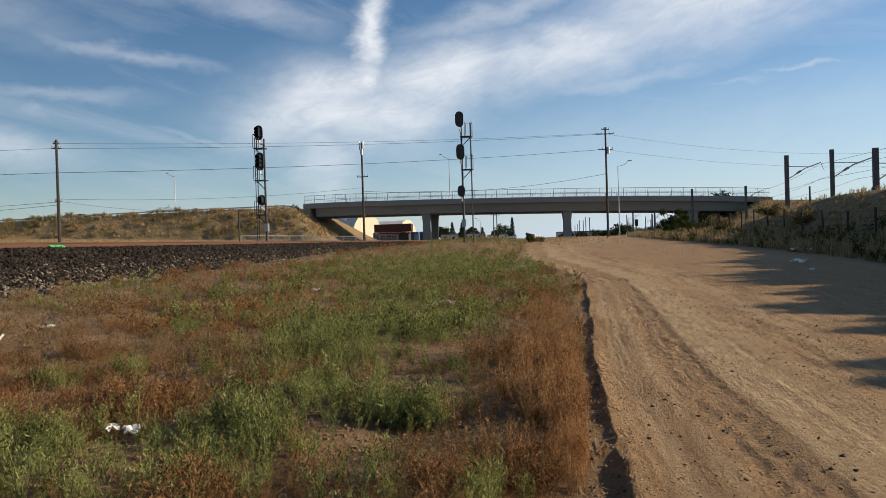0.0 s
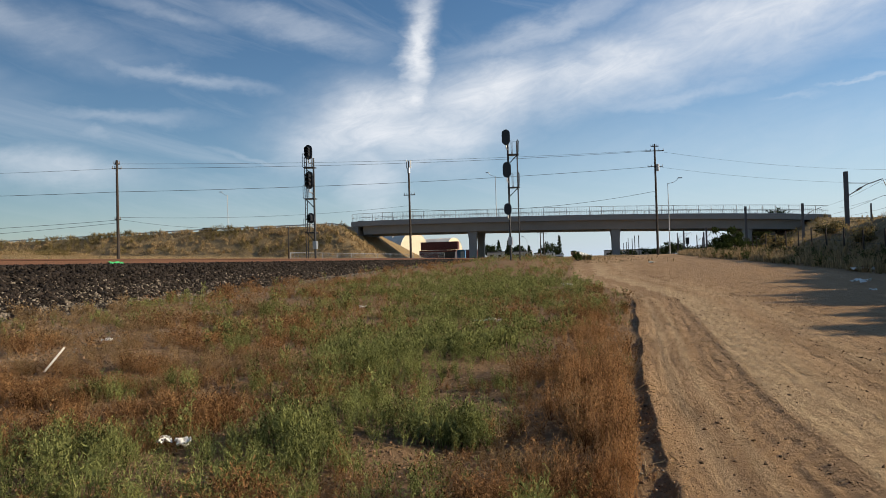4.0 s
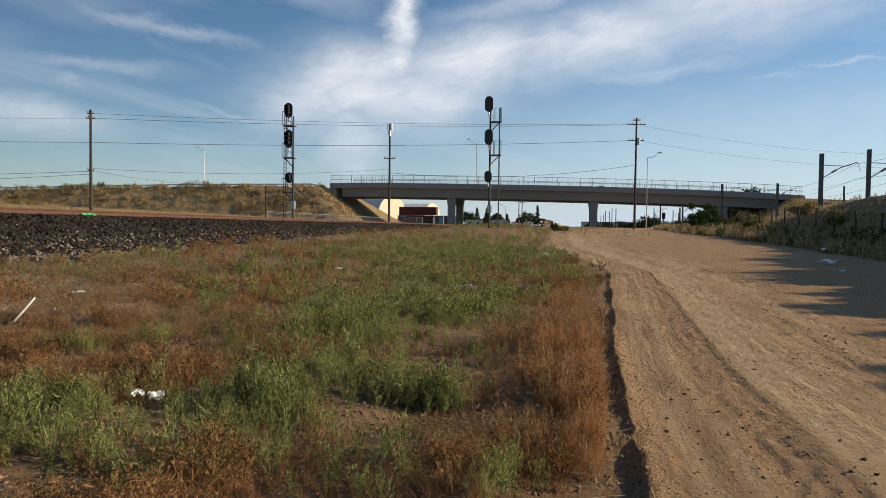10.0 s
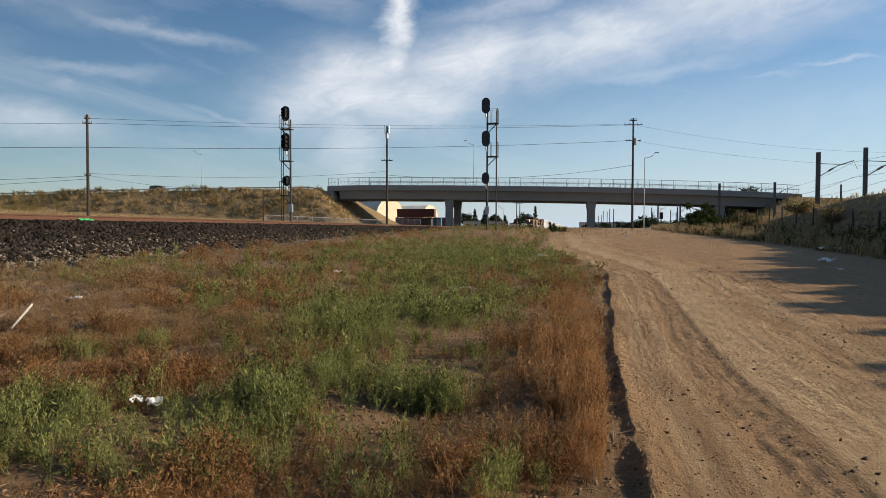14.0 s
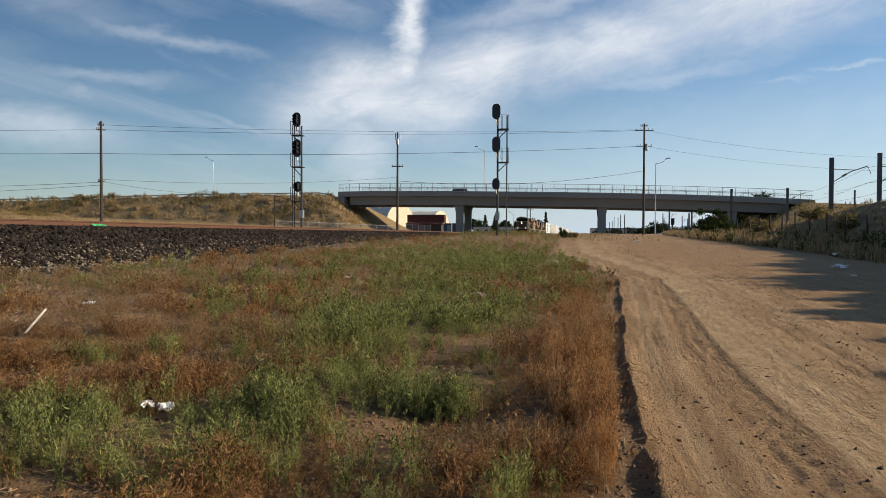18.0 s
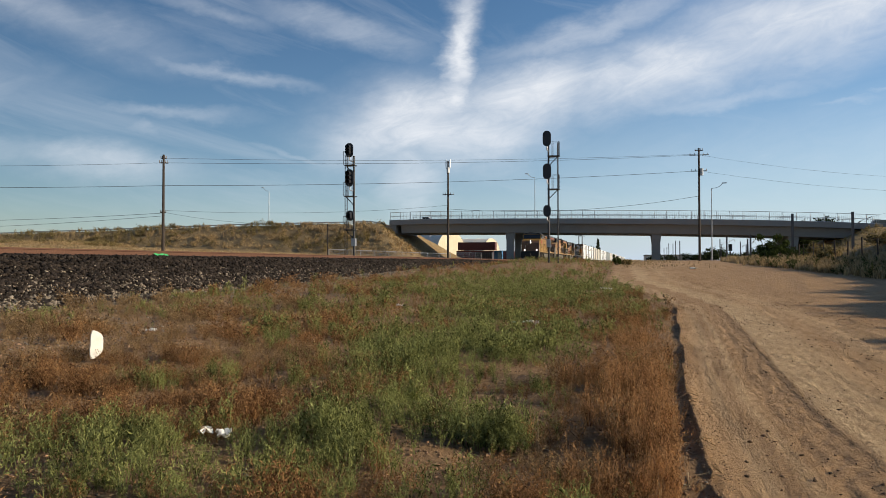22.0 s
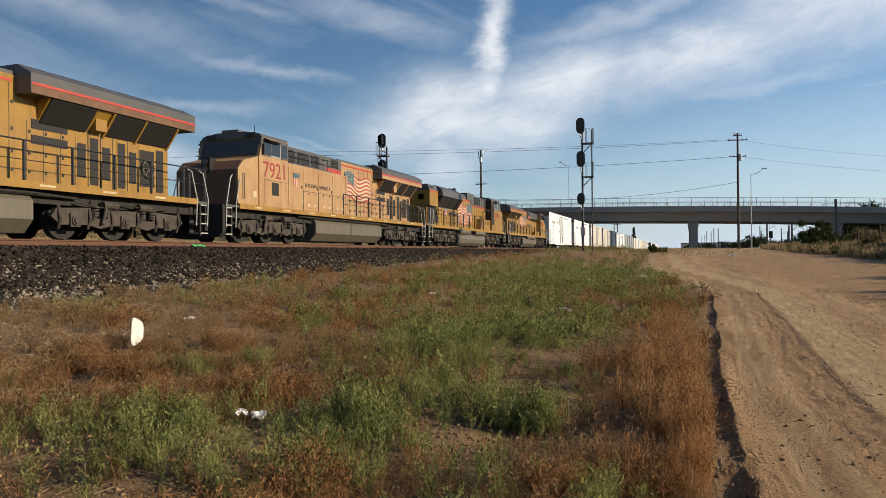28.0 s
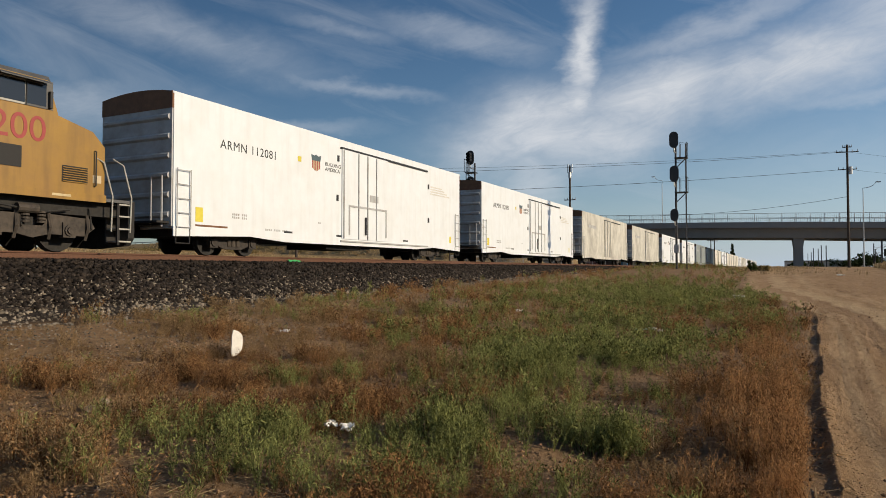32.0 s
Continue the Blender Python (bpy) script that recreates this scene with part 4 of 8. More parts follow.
def wheelset_truck(parent, yc, bases, r, wide, name="truck", loco=True):
    """A truck with side frames, journal boxes, springs and wheels; yc is its middle."""
    tr = part(name, box(B(), -wide + 0.12, wide - 0.12, yc - bases[-1] - 0.3, yc + bases[-1] + 0.3, r + 0.05, r + 0.3), UNDER, parent)
    L = bases[-1]
    for sx in (-1, 1):
        x0, x1 = sorted((sx * (wide - 0.12), sx * wide))
        if loco:
            prof = [(yc - L - 0.75, 0.62), (yc - L - 0.6, 0.86), (yc - L + 0.5, 0.92), (yc - L * 0.5 - 0.25, 0.62), (yc - L * 0.5 + 0.25, 0.62), (yc - 0.6, 0.9), (yc + 0.6, 0.9), (yc + L * 0.5 - 0.25, 0.62), (yc + L * 0.5 + 0.25, 0.62), (yc + L - 0.5, 0.92), (yc + L + 0.6, 0.86), (yc + L + 0.75, 0.62), (yc + L + 0.45, 0.4), (yc + L - 0.5, 0.42), (yc + L * 0.5, 0.32), (yc + 0.5, 0.42), (yc - 0.5, 0.42), (yc - L * 0.5, 0.32), (yc - L + 0.5, 0.42), (yc - L - 0.45, 0.4)]
        else:
            prof = [(yc - L - 0.3, 0.5), (yc - L - 0.2, 0.66), (yc - 0.55, 0.8), (yc + 0.55, 0.8), (yc + L + 0.2, 0.66), (yc + L + 0.3, 0.5), (yc + 0.4, 0.2), (yc - 0.4, 0.2)]
        part("side_frame", prism(B(), prof, x0, x1, "x"), TRUCK if loco else DARKTRUCK, tr, bevel=0.025)
        for b in bases:
            yy = yc + b
            x2 = sx * (wide + 0.05)
            jb = box(B(), min(sx * (wide - 0.1), x2), max(sx * (wide - 0.1), x2), yy - 0.17, yy + 0.17, r - 0.18, r + 0.2)
            tube(jb, (x2, yy, r), (x2 + sx * 0.04, yy, r), 0.14, seg=12)
            part("journal_box", jb, TRUCK if loco else DARKTRUCK, tr)
            wb = tube(B(), (sx * 0.72, yy, r), (sx * 0.85, yy, r), r, seg=20)
            tube(wb, (sx * 0.68, yy, r), (sx * 0.72, yy, r), r + 0.03, seg=20)
            part("wheel", wb, UNDER, tr, "steel wheel")
        if loco:
            for b in (-L * 0.5, L * 0.5):
                for o in (-0.2, 0.2):
                    sp = B()
                    for k in range(4):
                        tube(sp, (sx * (wide + 0.02), yc + b + o, 0.68 + k * 0.08), (sx * (wide + 0.02), yc + b + o, 0.73 + k * 0.08), 0.1, seg=10)
                    part("spring", sp, TRUCK, tr)
            part("brake_cylinder", tube(B(), (sx * (wide + 0.05), yc - 0.9, 1.02), (sx * (wide + 0.05), yc - 0.35, 1.02), 0.12, seg=10), TRUCK, tr)
            part("brake_cylinder", tube(B(), (sx * (wide + 0.05), yc + 0.5, 1.02), (sx * (wide + 0.05), yc + 1.0, 1.02), 0.12, seg=10), TRUCK, tr)
            for b in bases:
                for o in (-0.52, 0.52):
                    part("brake_hanger", bars(B(), [(sx * (wide - 0.02), yc + b + o, 0.95), (sx * (wide + 0.06), yc + b + o * 0.98, 0.6), (sx * (wide - 0.05), yc + b + o * 0.95, 0.3)], 0.045, 6), TRUCK, tr)
                part("sand_pipe", bars(B(), [(sx * (wide - 0.05), yc + b + 0.62, 1.15), (sx * (wide + 0.03), yc + b + 0.64, 0.6), (sx * 0.85, yc + b + 0.56, 0.12)], 0.022, 5), UNDER, tr)
                part("bearing_cap", tube(B(), (sx * (wide + 0.08), yc + b, r), (sx * (wide + 0.13), yc + b, r), 0.09, seg=10), TRUCK, tr)
            part("damper", tube(B(), (sx * (wide + 0.09), yc - L * 0.5, 0.45), (sx * (wide + 0.09), yc - L * 0.5 + 0.18, 1.1), 0.05, seg=8), TRUCK, tr)
            part("air_hose", bars(B(), [(sx * (wide + 0.04), yc - L, 1.05), (sx * (wide + 0.08), yc - L * 0.6, 0.93), (sx * (wide + 0.06), yc, 1.08), (sx * (wide + 0.08), yc + L * 0.6, 0.95), (sx * (wide + 0.04), yc + L, 1.06)], 0.025, 5), UNDER, tr)
        else:
            sp = B()
            for o in (-0.2, 0.0, 0.2):
                tube(sp, (sx * (wide - 0.02), yc + o, 0.3), (sx * (wide - 0.02), yc + o, 0.52), 0.085, seg=8)
            part("spring_group", sp, TRUCK, tr)
    return tr


def coupler(parent, y, d):
    bm = box(B(), -0.16, 0.16, min(y, y + d * 0.85), max(y, y + d * 0.85), 0.75, 1.0)
    box(bm, -0.22, 0.24, min(y + d * 0.6, y + d * 0.9), max(y + d * 0.6, y + d * 0.9), 0.7, 1.05)
    c = part("coupler", bm, UNDER, parent, bevel=0.03)
    part("air_hose", bars(B(), [(0.5, y, 0.9), (0.55, y + d * 0.3, 0.55), (0.45, y + d * 0.65, 0.5), (0.3, y + d * 0.8, 0.75)], 0.03, 6), UNDER, parent)


def flag(parent, x, y0, y1, z0, z1, mirror):
    """A flag in wavy stripes painted on the side."""
    f = part("flag_field", B(), FLAGWHITE, parent, "painted waving flag with pale stripes")
    n = 14

    def wave(t):
        return 0.1 * math.sin(t * 9.0) * (z1 - z0) + 0.05 * (z1 - z0) * math.sin(t * 4 + 1)
    bm = B()
    cols = []
    for i in range(n + 1):
        t = i / n
        yy = y0 + (y1 - y0) * (1 - t if mirror else t)
        cols.append((yy, wave(t)))
    sr = 13

    def strip(s0, s1, i0, i1, lift):
        b = B()
        rows = []
        for i in range(i0, i1 + 1):
            yy, dz = cols[i]
            za, zb = z0 + (z1 - z0) * s0 + dz, z0 + (z1 - z0) * s1 + dz
            rows.append([b.verts.new(p) for p in ((x - 0.003, yy, za), (x + lift, yy, za), (x + lift, yy, zb), (x - 0.003, yy, zb))])
        for p, q in zip(rows, rows[1:]):
            for k in range(4):
                b.faces.new((p[k], p[(k + 1) % 4], q[(k + 1) % 4], q[k]))
        b.faces.new(rows[0][::-1]), b.faces.new(rows[-1])
        bmesh.ops.recalc_face_normals(b, faces=b.faces)
        return b
    bm.free()
    me = bpy.data.meshes.new("flag_field")
    b = strip(0, 1, 0, n, 0.004)
    b.to_mesh(me)
    b.free()
    me.materials.append(FLAGWHITE)
    f.data = me
    for k in range(7):
        part("red_stripe", strip((2 * k) / sr, (2 * k + 1) / sr, 5 if k > 3 else 0, n, 0.009), FLAGRED, f)
    part("blue_canton", strip(7 / sr, 1.0, 0, 5, 0.012), FLAGBLUE, f, "dark blue canton with pale stars")
    for i in range(5):
        for j in range(4):
            t = (i + 0.5) / 14
            yy = y0 + (y1 - y0) * (1 - t if mirror else t)
            zz = z0 + (z1 - z0) * (7 / sr + (j + 0.5) / 4 * 6 / sr) + wave(t)
            part("star", box(B(), x + 0.012, x + 0.018, yy - 0.02, yy + 0.02, zz - 0.02, zz + 0.02), FLAGWHITE, f)


def shield(parent, x, y, z, s):
    """A plain heraldic shield, blue above, striped below."""
    top = [(y - s * 0.42, z + s * 0.62), (y - s * 0.5, z + s), (y - s * 0.2, z + s * 0.92), (y, z + s * 1.02), (y + s * 0.2, z + s * 0.92), (y + s * 0.5, z + s), (y + s * 0.42, z + s * 0.62)]
    a = part("emblem", prism(B(), top, x, x + 0.008, "x"), FLAGBLUE, parent, "plain striped shield emblem")
    for k in range(7):
        y0 = y - s * 0.4 + k * s * 0.8 / 7
        drop = 0.14 * s * abs(k - 3) ** 1.5 / 5.2
        part("stripe", plate(B(), x, y0, y0 + s * 0.8 / 7, z + drop, z + s * 0.62), FLAGRED if k % 2 == 0 else FLAGWHITE, a)


def handrail(parent, x, ys, z0, h, mat=None):
    mat = mat or HANDRAIL
    for yy in ys:
        part("stanchion", tube(B(), (x, yy, z0 - 0.05), (x, yy, z0 + h), 0.045, seg=6), mat, parent)
    b = B()
    tube(b, (x, ys[0], z0 + h), (x, ys[-1], z0 + h), 0.022, seg=6)
    part("handrail", b, mat, parent)
    part("handrail", tube(B(), (x, ys[0], z0 + h * 0.55), (x, ys[-1], z0 + h * 0.55), 0.012, seg=5), mat, parent)


def steps(parent, y0, d, pale=True):
    """Corner steps with hand irons; y0 is the end of the platform, d points outwards."""
    for sx in (-1, 1):
        for k, z in enumerate((0.28, 0.62, 0.96, 1.28)):
            a, b = sorted((sx * 0.95, sx * 1.49))
            part("step_tread", box(B(), a, b, min(y0 + d * 0.06, y0 - d * 0.32), max(y0 + d * 0.06, y0 - d * 0.32), z, z + 0.04), PALERAIL, parent)
        a, b = sorted((sx * 1.43, sx * 1.47))
        part("step_stringer", prism(B(), [(y0 - d * 0.36, 0.2), (y0 - d * 0.28, 0.2), (y0 - d * 0.28, 1.4), (y0 - d * 0.36, 1.4)], a, b, "x"), UNDER, parent)
        part("step_back", box(B(), *sorted((sx * 0.95, sx * 1.0)), min(y0, y0 - d * 0.36), max(y0, y0 - d * 0.36), 0.25, 1.4), UNDER, parent)
        for yy in (y0 + d * 0.04, y0 - d * 0.55):
            part("hand_iron", bars(B(), [(sx * 1.48, yy, 0.55), (sx * 1.52, yy, 1.5), (sx * 1.5, yy - d * 0.25, 2.35), (sx * 1.4, yy - d * 0.5, 2.5)], 0.022, 6), PALERAIL, parent)


def louvres(parent, x, y0, y1, z0, z1, n, mat=None):
    g = part("grille", plate(B(), x, y0, y1, z0, z1), GRILLE_AND_SHADE, parent)
    for k in range(n):
        zz = z0 + (z1 - z0) * (k + 0.5) / n
        part("slat", prism(B(), [(x, zz - 0.02), (x + 0.03, zz - 0.03), (x + 0.03, zz - 0.02), (x, zz + 0.0)], y0 + 0.02, y1 - 0.02), mat or GREY, g)
    return g


def doors(parent, x, ys, z0, z1, mat):
    """Hood doors as thin raised panels with latches."""
    for a, b in zip(ys, ys[1:]):
        d = part("hood_door", plate(B(), x, a + 0.03, b - 0.03, z0, z1, 0.014), mat, parent)
        part("latch", box(B(), x + 0.01, x + 0.04, b - 0.14, b - 0.09, (z0 + z1) / 2, (z0 + z1) / 2 + 0.1), DARKSTEEL, d)


def taller(e, k=1.08, z0=1.5):
    """Raises the superstructure above the walkway to its full height."""
    for o in e.children_recursive:
        if o.type == "MESH":
            for v in o.data.vertices:
                if v.co.z > z0:
                    v.co.z = z0 + (v.co.z - z0) * k


def ge_locomotive(number, paint, rev, lead=False, label=""):
    """Six-axle diesel with flared radiator wings; nose at 0, wings end at 19.5. rev: the nose points to +y."""
    L = 19.5
    e = empty("locomotive", pose(RAIL_X, 0, RAIL_Z), label=label, category="locomotive", group="locomotives of the freight train")

    upper = [True]

    def Y(v):
        if upper[0]:                    # the cabinets end at 9.2 and the wings begin at 13.35
            v = float(np.interp(v, (-2, 3.5, 8.4, 12.8, 19.75, 22), (-2, 3.5, 9.2, 13.35, 19.75, 22)))
        return L - v if rev else v

    def bx(x0, x1, y0, y1, z0, z1, b=None):
        a, c = sorted((Y(y0), Y(y1)))
        return box(b if b is not None else B(), x0, x1, a, c, z0, z1)

    def pr(pts, x0, x1):
        return prism(B(), [(Y(p[0]), p[1]) for p in pts], x0, x1, "x")
    out = 1 if rev else -1
    CW = 0.98 if rev else 1.46          # half width of the cabinets behind the cab
    # frame, walkway and sill
    upper[0] = False
    part("frame", bx(-1.2, 1.2, -0.6, 20.2, 0.95, 1.34), UNDER, e)
    part("walkway", bx(-1.5, 1.5, -0.75, 20.4, 1.34, 1.42), GREY, e)
    for sx in (-1, 1):
        a, b = sorted((sx * 1.49, sx * 1.53))
        part("side_sill", bx(a, b, 0.0, 19.9, 1.3, 1.5), YEL, e, "yellow side sill with a reflective strip")
        for k in range(9):
            part("reflector_strip", bx(*sorted((sx * 1.525, sx * 1.536)), 1.0 + k * 2.1, 1.5 + k * 2.1, 1.37, 1.43), REFLECT, e)
    # nose and cab
    upper[0] = True
    nose = pr([(0.0, 1.5), (0.0, 2.75), (0.35, 3.1), (1.35, 3.35), (1.35, 1.5)], -1.45, 1.45)
    part("nose", nose, paint, e, bevel=0.06)
    part("nose_front", pr([(-0.012, 1.5), (-0.012, 2.75), (0.33, 3.1), (0.36, 3.06), (0.03, 2.72), (0.03, 1.5)], -1.4, 1.4), paint if rev else NOSE_GRIME_SHADE, e, "" if rev else "grimy nose front with its shade painted brown")
    part("nose_door", box(B(), -0.95, -0.25, *sorted((Y(-0.03), Y(0.04))), 1.55, 2.7), paint if rev else NOSE_GRIME_SHADE, e)
    cab = B()
    prof = [(1.35, 1.5), (1.35, 3.35), (1.62, 4.12), (3.5, 4.12), (3.5, 1.5)]
    prism(cab, [(Y(p[0]), p[1]) for p in prof], -1.5, 1.5, "x")
    part("cab", cab, paint, e, bevel=0.03)
    roof = prism(B(), [(-1.5, 4.1), (-1.4, 4.24), (-0.7, 4.36), (0.7, 4.36), (1.4, 4.24), (1.5, 4.1)], *sorted((Y(1.55), Y(3.55))))
    part("cab_roof", roof, GREY, e)
    up = B()
    bx(1.49, 1.506, 1.5, 3.48, 3.42, 4.1, up)
    bx(-1.506, -1.49, 1.5, 3.48, 3.42, 4.1, up)
    part("cab_band", up, GREY, e, "grey band round the cab windows")
    ws = pr([(1.33, 3.42), (1.56, 4.05), (1.6, 4.05), (1.4, 3.42)], -1.38, 1.38)
    part("windshield", ws, CABGLASS, e, "dark cab windshield")
    for y0, y1 in ((1.68, 2.15), (2.2, 2.85), (3.0, 3.4)):
        for sx in (-1, 1):
            w = part("window_frame", bx(*sorted((sx * 1.50, sx * 1.522)), y0 - 0.04, y1 + 0.04, 3.42, 4.02), PALERAIL if y0 > 2 and y0 < 2.9 else GREY, e)
            part("window", bx(*sorted((sx * 1.515, sx * 1.528)), y0, y1, 3.47, 3.97), CABGLASS, w, "dark cab window glass")
    for sx in (-1, 1):
        aw = B()
        q = [(sx * 1.52, Y(1.66), 4.08), (sx * 1.52, Y(2.9), 4.08), (sx * 1.75, Y(2.9), 3.98), (sx * 1.75, Y(1.66), 3.98)]
        lo = [aw.verts.new(v) for v in q]
        hi = [aw.verts.new((v[0], v[1], v[2] + 0.02)) for v in q]
        aw.faces.new(lo), aw.faces.new(hi[::-1])
        for k in range(4):
            aw.faces.new((lo[k], hi[k], hi[(k + 1) % 4], lo[(k + 1) % 4]))
        part("sun_visor", aw, GREY, e)
        part("mirror", box(B(), *sorted((sx * 1.52, sx * 1.6)), *sorted((Y(1.55), Y(1.62))), 3.45, 3.85), BLACK, e)
        part("number_board", box(B(), *sorted((sx * 0.75, sx * 1.2)), *sorted((Y(1.5), Y(1.6))), 4.12, 4.3), BLACK, e)
        part("nose_grab", bars(B(), [(sx * 1.47, Y(0.3), 1.7), (sx * 1.52, Y(0.3), 1.72), (sx * 1.52, Y(0.3), 2.6), (sx * 1.47, Y(0.3), 2.62)], 0.02, 5), HANDRAIL, e)
    part("roof_box", bx(-0.6, 0.2, 1.75, 2.35, 4.35, 4.5), GREY, e, bevel=0.03)
    part("antenna", bars(B(), [(0.5, Y(2.5), 4.35), (0.5, Y(2.5), 4.75)], 0.015, 5), DARKSTEEL, e)
    hr = B()
    for k in range(3):
        tube(hr, (-0.3 + k * 0.25, Y(2.0), 4.35), (-0.3 + k * 0.25, Y(2.4), 4.35), 0.09, 0.13, 8)
    part("horn", hr, DARKSTEEL, e)
    part("antenna_plate", bx(-0.4, 0.4, 2.6, 3.3, 4.36, 4.44), GREY, e, bevel=0.02)
    # body behind the cab: full width low cabinet on the near side, grilles above
    part("equipment_cabinet", bx(-1.0, CW, 3.5, 8.4, 1.5, 3.35), paint, e, bevel=0.03)
    part("upper_hood", bx(-0.95, 1.1, 3.5, 8.4, 3.35, 4.12), GREY, e, bevel=0.03)
    for y0, y1 in ((3.7, 4.75), (4.95, 6.0), (6.2, 6.9)):
        louvres(e, 1.11, y0, y1, 3.5, 4.0, 6)
    part("catwalk", bx(1.1, 1.46, 3.6, 7.0, 3.35, 3.39), GREY, e)
    for z in (3.6, 3.85):
        part("guard_bar", bars(B(), [(1.47, Y(3.6), z), (1.47, Y(7.0), z)], 0.018, 5), HANDRAIL, e)
    part("red_stripe", bx(1.1, 1.112, 7.0, 8.35, 3.42, 3.62), REDPAINT, e)
    part("hood_window", bx(1.09, 1.12, 7.45, 8.05, 3.68, 4.05), GRILLE_AND_SHADE, e)
    for k in range(0 if rev else 5):
        part("grab_iron", bars(B(), [(1.47, Y(3.8 + k * 0.9), 3.4), (1.53, Y(3.8 + k * 0.9), 3.4), (1.53, Y(3.8 + k * 0.9), 3.85), (1.2, Y(3.8 + k * 0.9), 3.85)], 0.018, 5), HANDRAIL, e)
    pan = [3.55, 4.6, 5.8, 7.0, 8.3]
    doors(e, CW, sorted(Y(v) for v in pan), 1.62, 3.2, paint)
    part("vent_opening", bx(1.495, 1.514, 2.25, 2.75, 1.95, 2.45), GRILLE_AND_SHADE, e, "square dark vent opening")
    # engine hood with walkway beside it
    part("engine_hood", bx(-0.98, 0.98, 8.4, 18.95, 1.42, 4.1), paint, e, bevel=0.04)
    part("hood_roof", bx(-0.94, 0.94, 8.4, 13.0, 4.08, 4.2), GREY, e, bevel=0.05)
    part("exhaust_stack", bx(-0.35, 0.35, 9.8, 10.9, 4.2, 4.36), DARKSTEEL, e, bevel=0.03)
    part("red_stripe", bx(0.975, 0.992, 8.45, 12.7, 3.92, 3.99), REDPAINT, e)
    part("red_stripe", bx(-0.992, -0.975, 8.45, 12.7, 3.92, 3.99), REDPAINT, e)
    # radiator wings: a flat overhanging slab with sloping screens below
    wing = prism(B(), [(-1.54, 3.64), (-1.54, 4.14), (-1.05, 4.37), (1.05, 4.37), (1.54, 4.14), (1.54, 3.64)], *sorted((Y(12.8), Y(19.75))))
    part("radiator_wing", wing, GREY, e, "brown-grey overhanging radiator wing", bevel=0.03)
    core = prism(B(), [(-1.46, 3.64), (1.46, 3.64), (0.97, 3.06), (-0.97, 3.06)], *sorted((Y(13.5), Y(18.85))))
    part("wing_underside", core, paint, e)
    for sx in (-1, 1):
        part("wing_fascia", bx(*sorted((sx * 1.535, sx * 1.55)), 12.83, 19.72, 3.64, 3.83), WINGBROWN if lead else paint, e, "lower edge of the wing")
        part("red_stripe", bx(*sorted((sx * 1.535, sx * 1.553)), 12.83, 19.72, 3.84, 3.91), REDPAINT, e)
        for y0, y1 in ((13.55, 15.2), (15.95, 17.25), (17.35, 18.8)):
            p = B()
            q = [(sx * 1.47, Y(y0), 3.63), (sx * 1.47, Y(y1), 3.63), (sx * 0.99, Y(y1), 3.07), (sx * 0.99, Y(y0), 3.07)]
            vs = [p.verts.new(v) for v in q] + [p.verts.new((v[0] + sx * 0.03, v[1], v[2] - 0.03)) for v in q]
            for f in ((0, 1, 2, 3), (4, 5, 6, 7), (0, 1, 5, 4), (1, 2, 6, 5), (2, 3, 7, 6), (3, 0, 4, 7)):
                p.faces.new([vs[i] for i in f])
            part("radiator_screen", p, GRILLE_AND_SHADE, e)
        for y0 in (15.9, 17.3, 18.85):
            part("wing_strut", bars(B(), [(sx * 1.0, Y(y0), 3.0), (sx * 1.5, Y(y0), 3.62)], 0.05, 5), paint, e)
        part("lifting_lug", bx(*sorted((sx * 0.98, sx * 1.28)), 15.35, 15.8, 3.1, 3.45), paint, e)
        for y0 in (8.42, 9.02, 9.62, 10.2, 10.8, 11.4, 12.0, 12.6, 13.15, 13.7, 14.3):
            part("door_seam", bx(*sorted((sx * 0.979, sx * 0.986)), y0, y0 + 0.018, 1.5, 3.9 if y0 < 12.7 else 3.05), INK, e)
            for z in (1.75, 2.2, 2.75, 3.4):
                if y0 < 12.7 or z < 3:
                    part("latch", bx(*sorted((sx * 0.98, sx * 1.0)), y0 + 0.06, y0 + 0.12, z, z + 0.08), DARKSTEEL, e)
    rl = B()
    for sx in (-1, 1):
        tube(rl, (sx * 0.85, Y(13.0), 4.42), (sx * 0.85, Y(19.2), 4.42), 0.02, seg=5)
    part("roof_rail", rl, HANDRAIL, e)
    for k in range(5):
        part("radiator_fan_screen", bx(-0.8, 0.8, 13.2 + k * 1.2, 14.2 + k * 1.2, 4.35, 4.4), GRILLE_AND_SHADE, e)
    if not rev:
        for sx in (-1, 1):
            for z0, z1 in ((2.5, 2.72), (2.88, 3.12)):
                part("louvre_opening", bx(*sorted((sx * 0.985, sx * 1.0)), 13.3, 14.55, z0, z1), GRILLE_AND_SHADE, e, "long dark louvre opening")
            part("grille", bx(*sorted((sx * 0.985, sx * 1.0)), 18.35, 18.7, 1.62, 2.92), GRILLE_AND_SHADE, e, "tall dark grille")
    for k, y0 in enumerate((14.6, 15.1, 15.6, 16.1, 16.6, 17.1, 17.6, 18.15) if rev else (14.9, 15.4, 15.9, 16.55, 17.05)):
        for sx in (-1, 1):
            z0, z1 = (1.62, 2.92) if k % 2 else (1.8, 2.72)
            d = part("hood_door", bx(*sorted((sx * 0.978, sx * 0.99)), y0 - 0.05, y0 + 0.41, 1.56, 3.0), paint, e)
            part("grille", bx(*sorted((sx * 0.985, sx * 1.0)), y0, y0 + 0.33, z0, z1), GRILLE_AND_SHADE, d, "tall dark grille")
            part("door_seam", bx(*sorted((sx * 0.98, sx * 0.994)), y0 + 0.42, y0 + 0.44, 1.5, 3.04), INK, e)
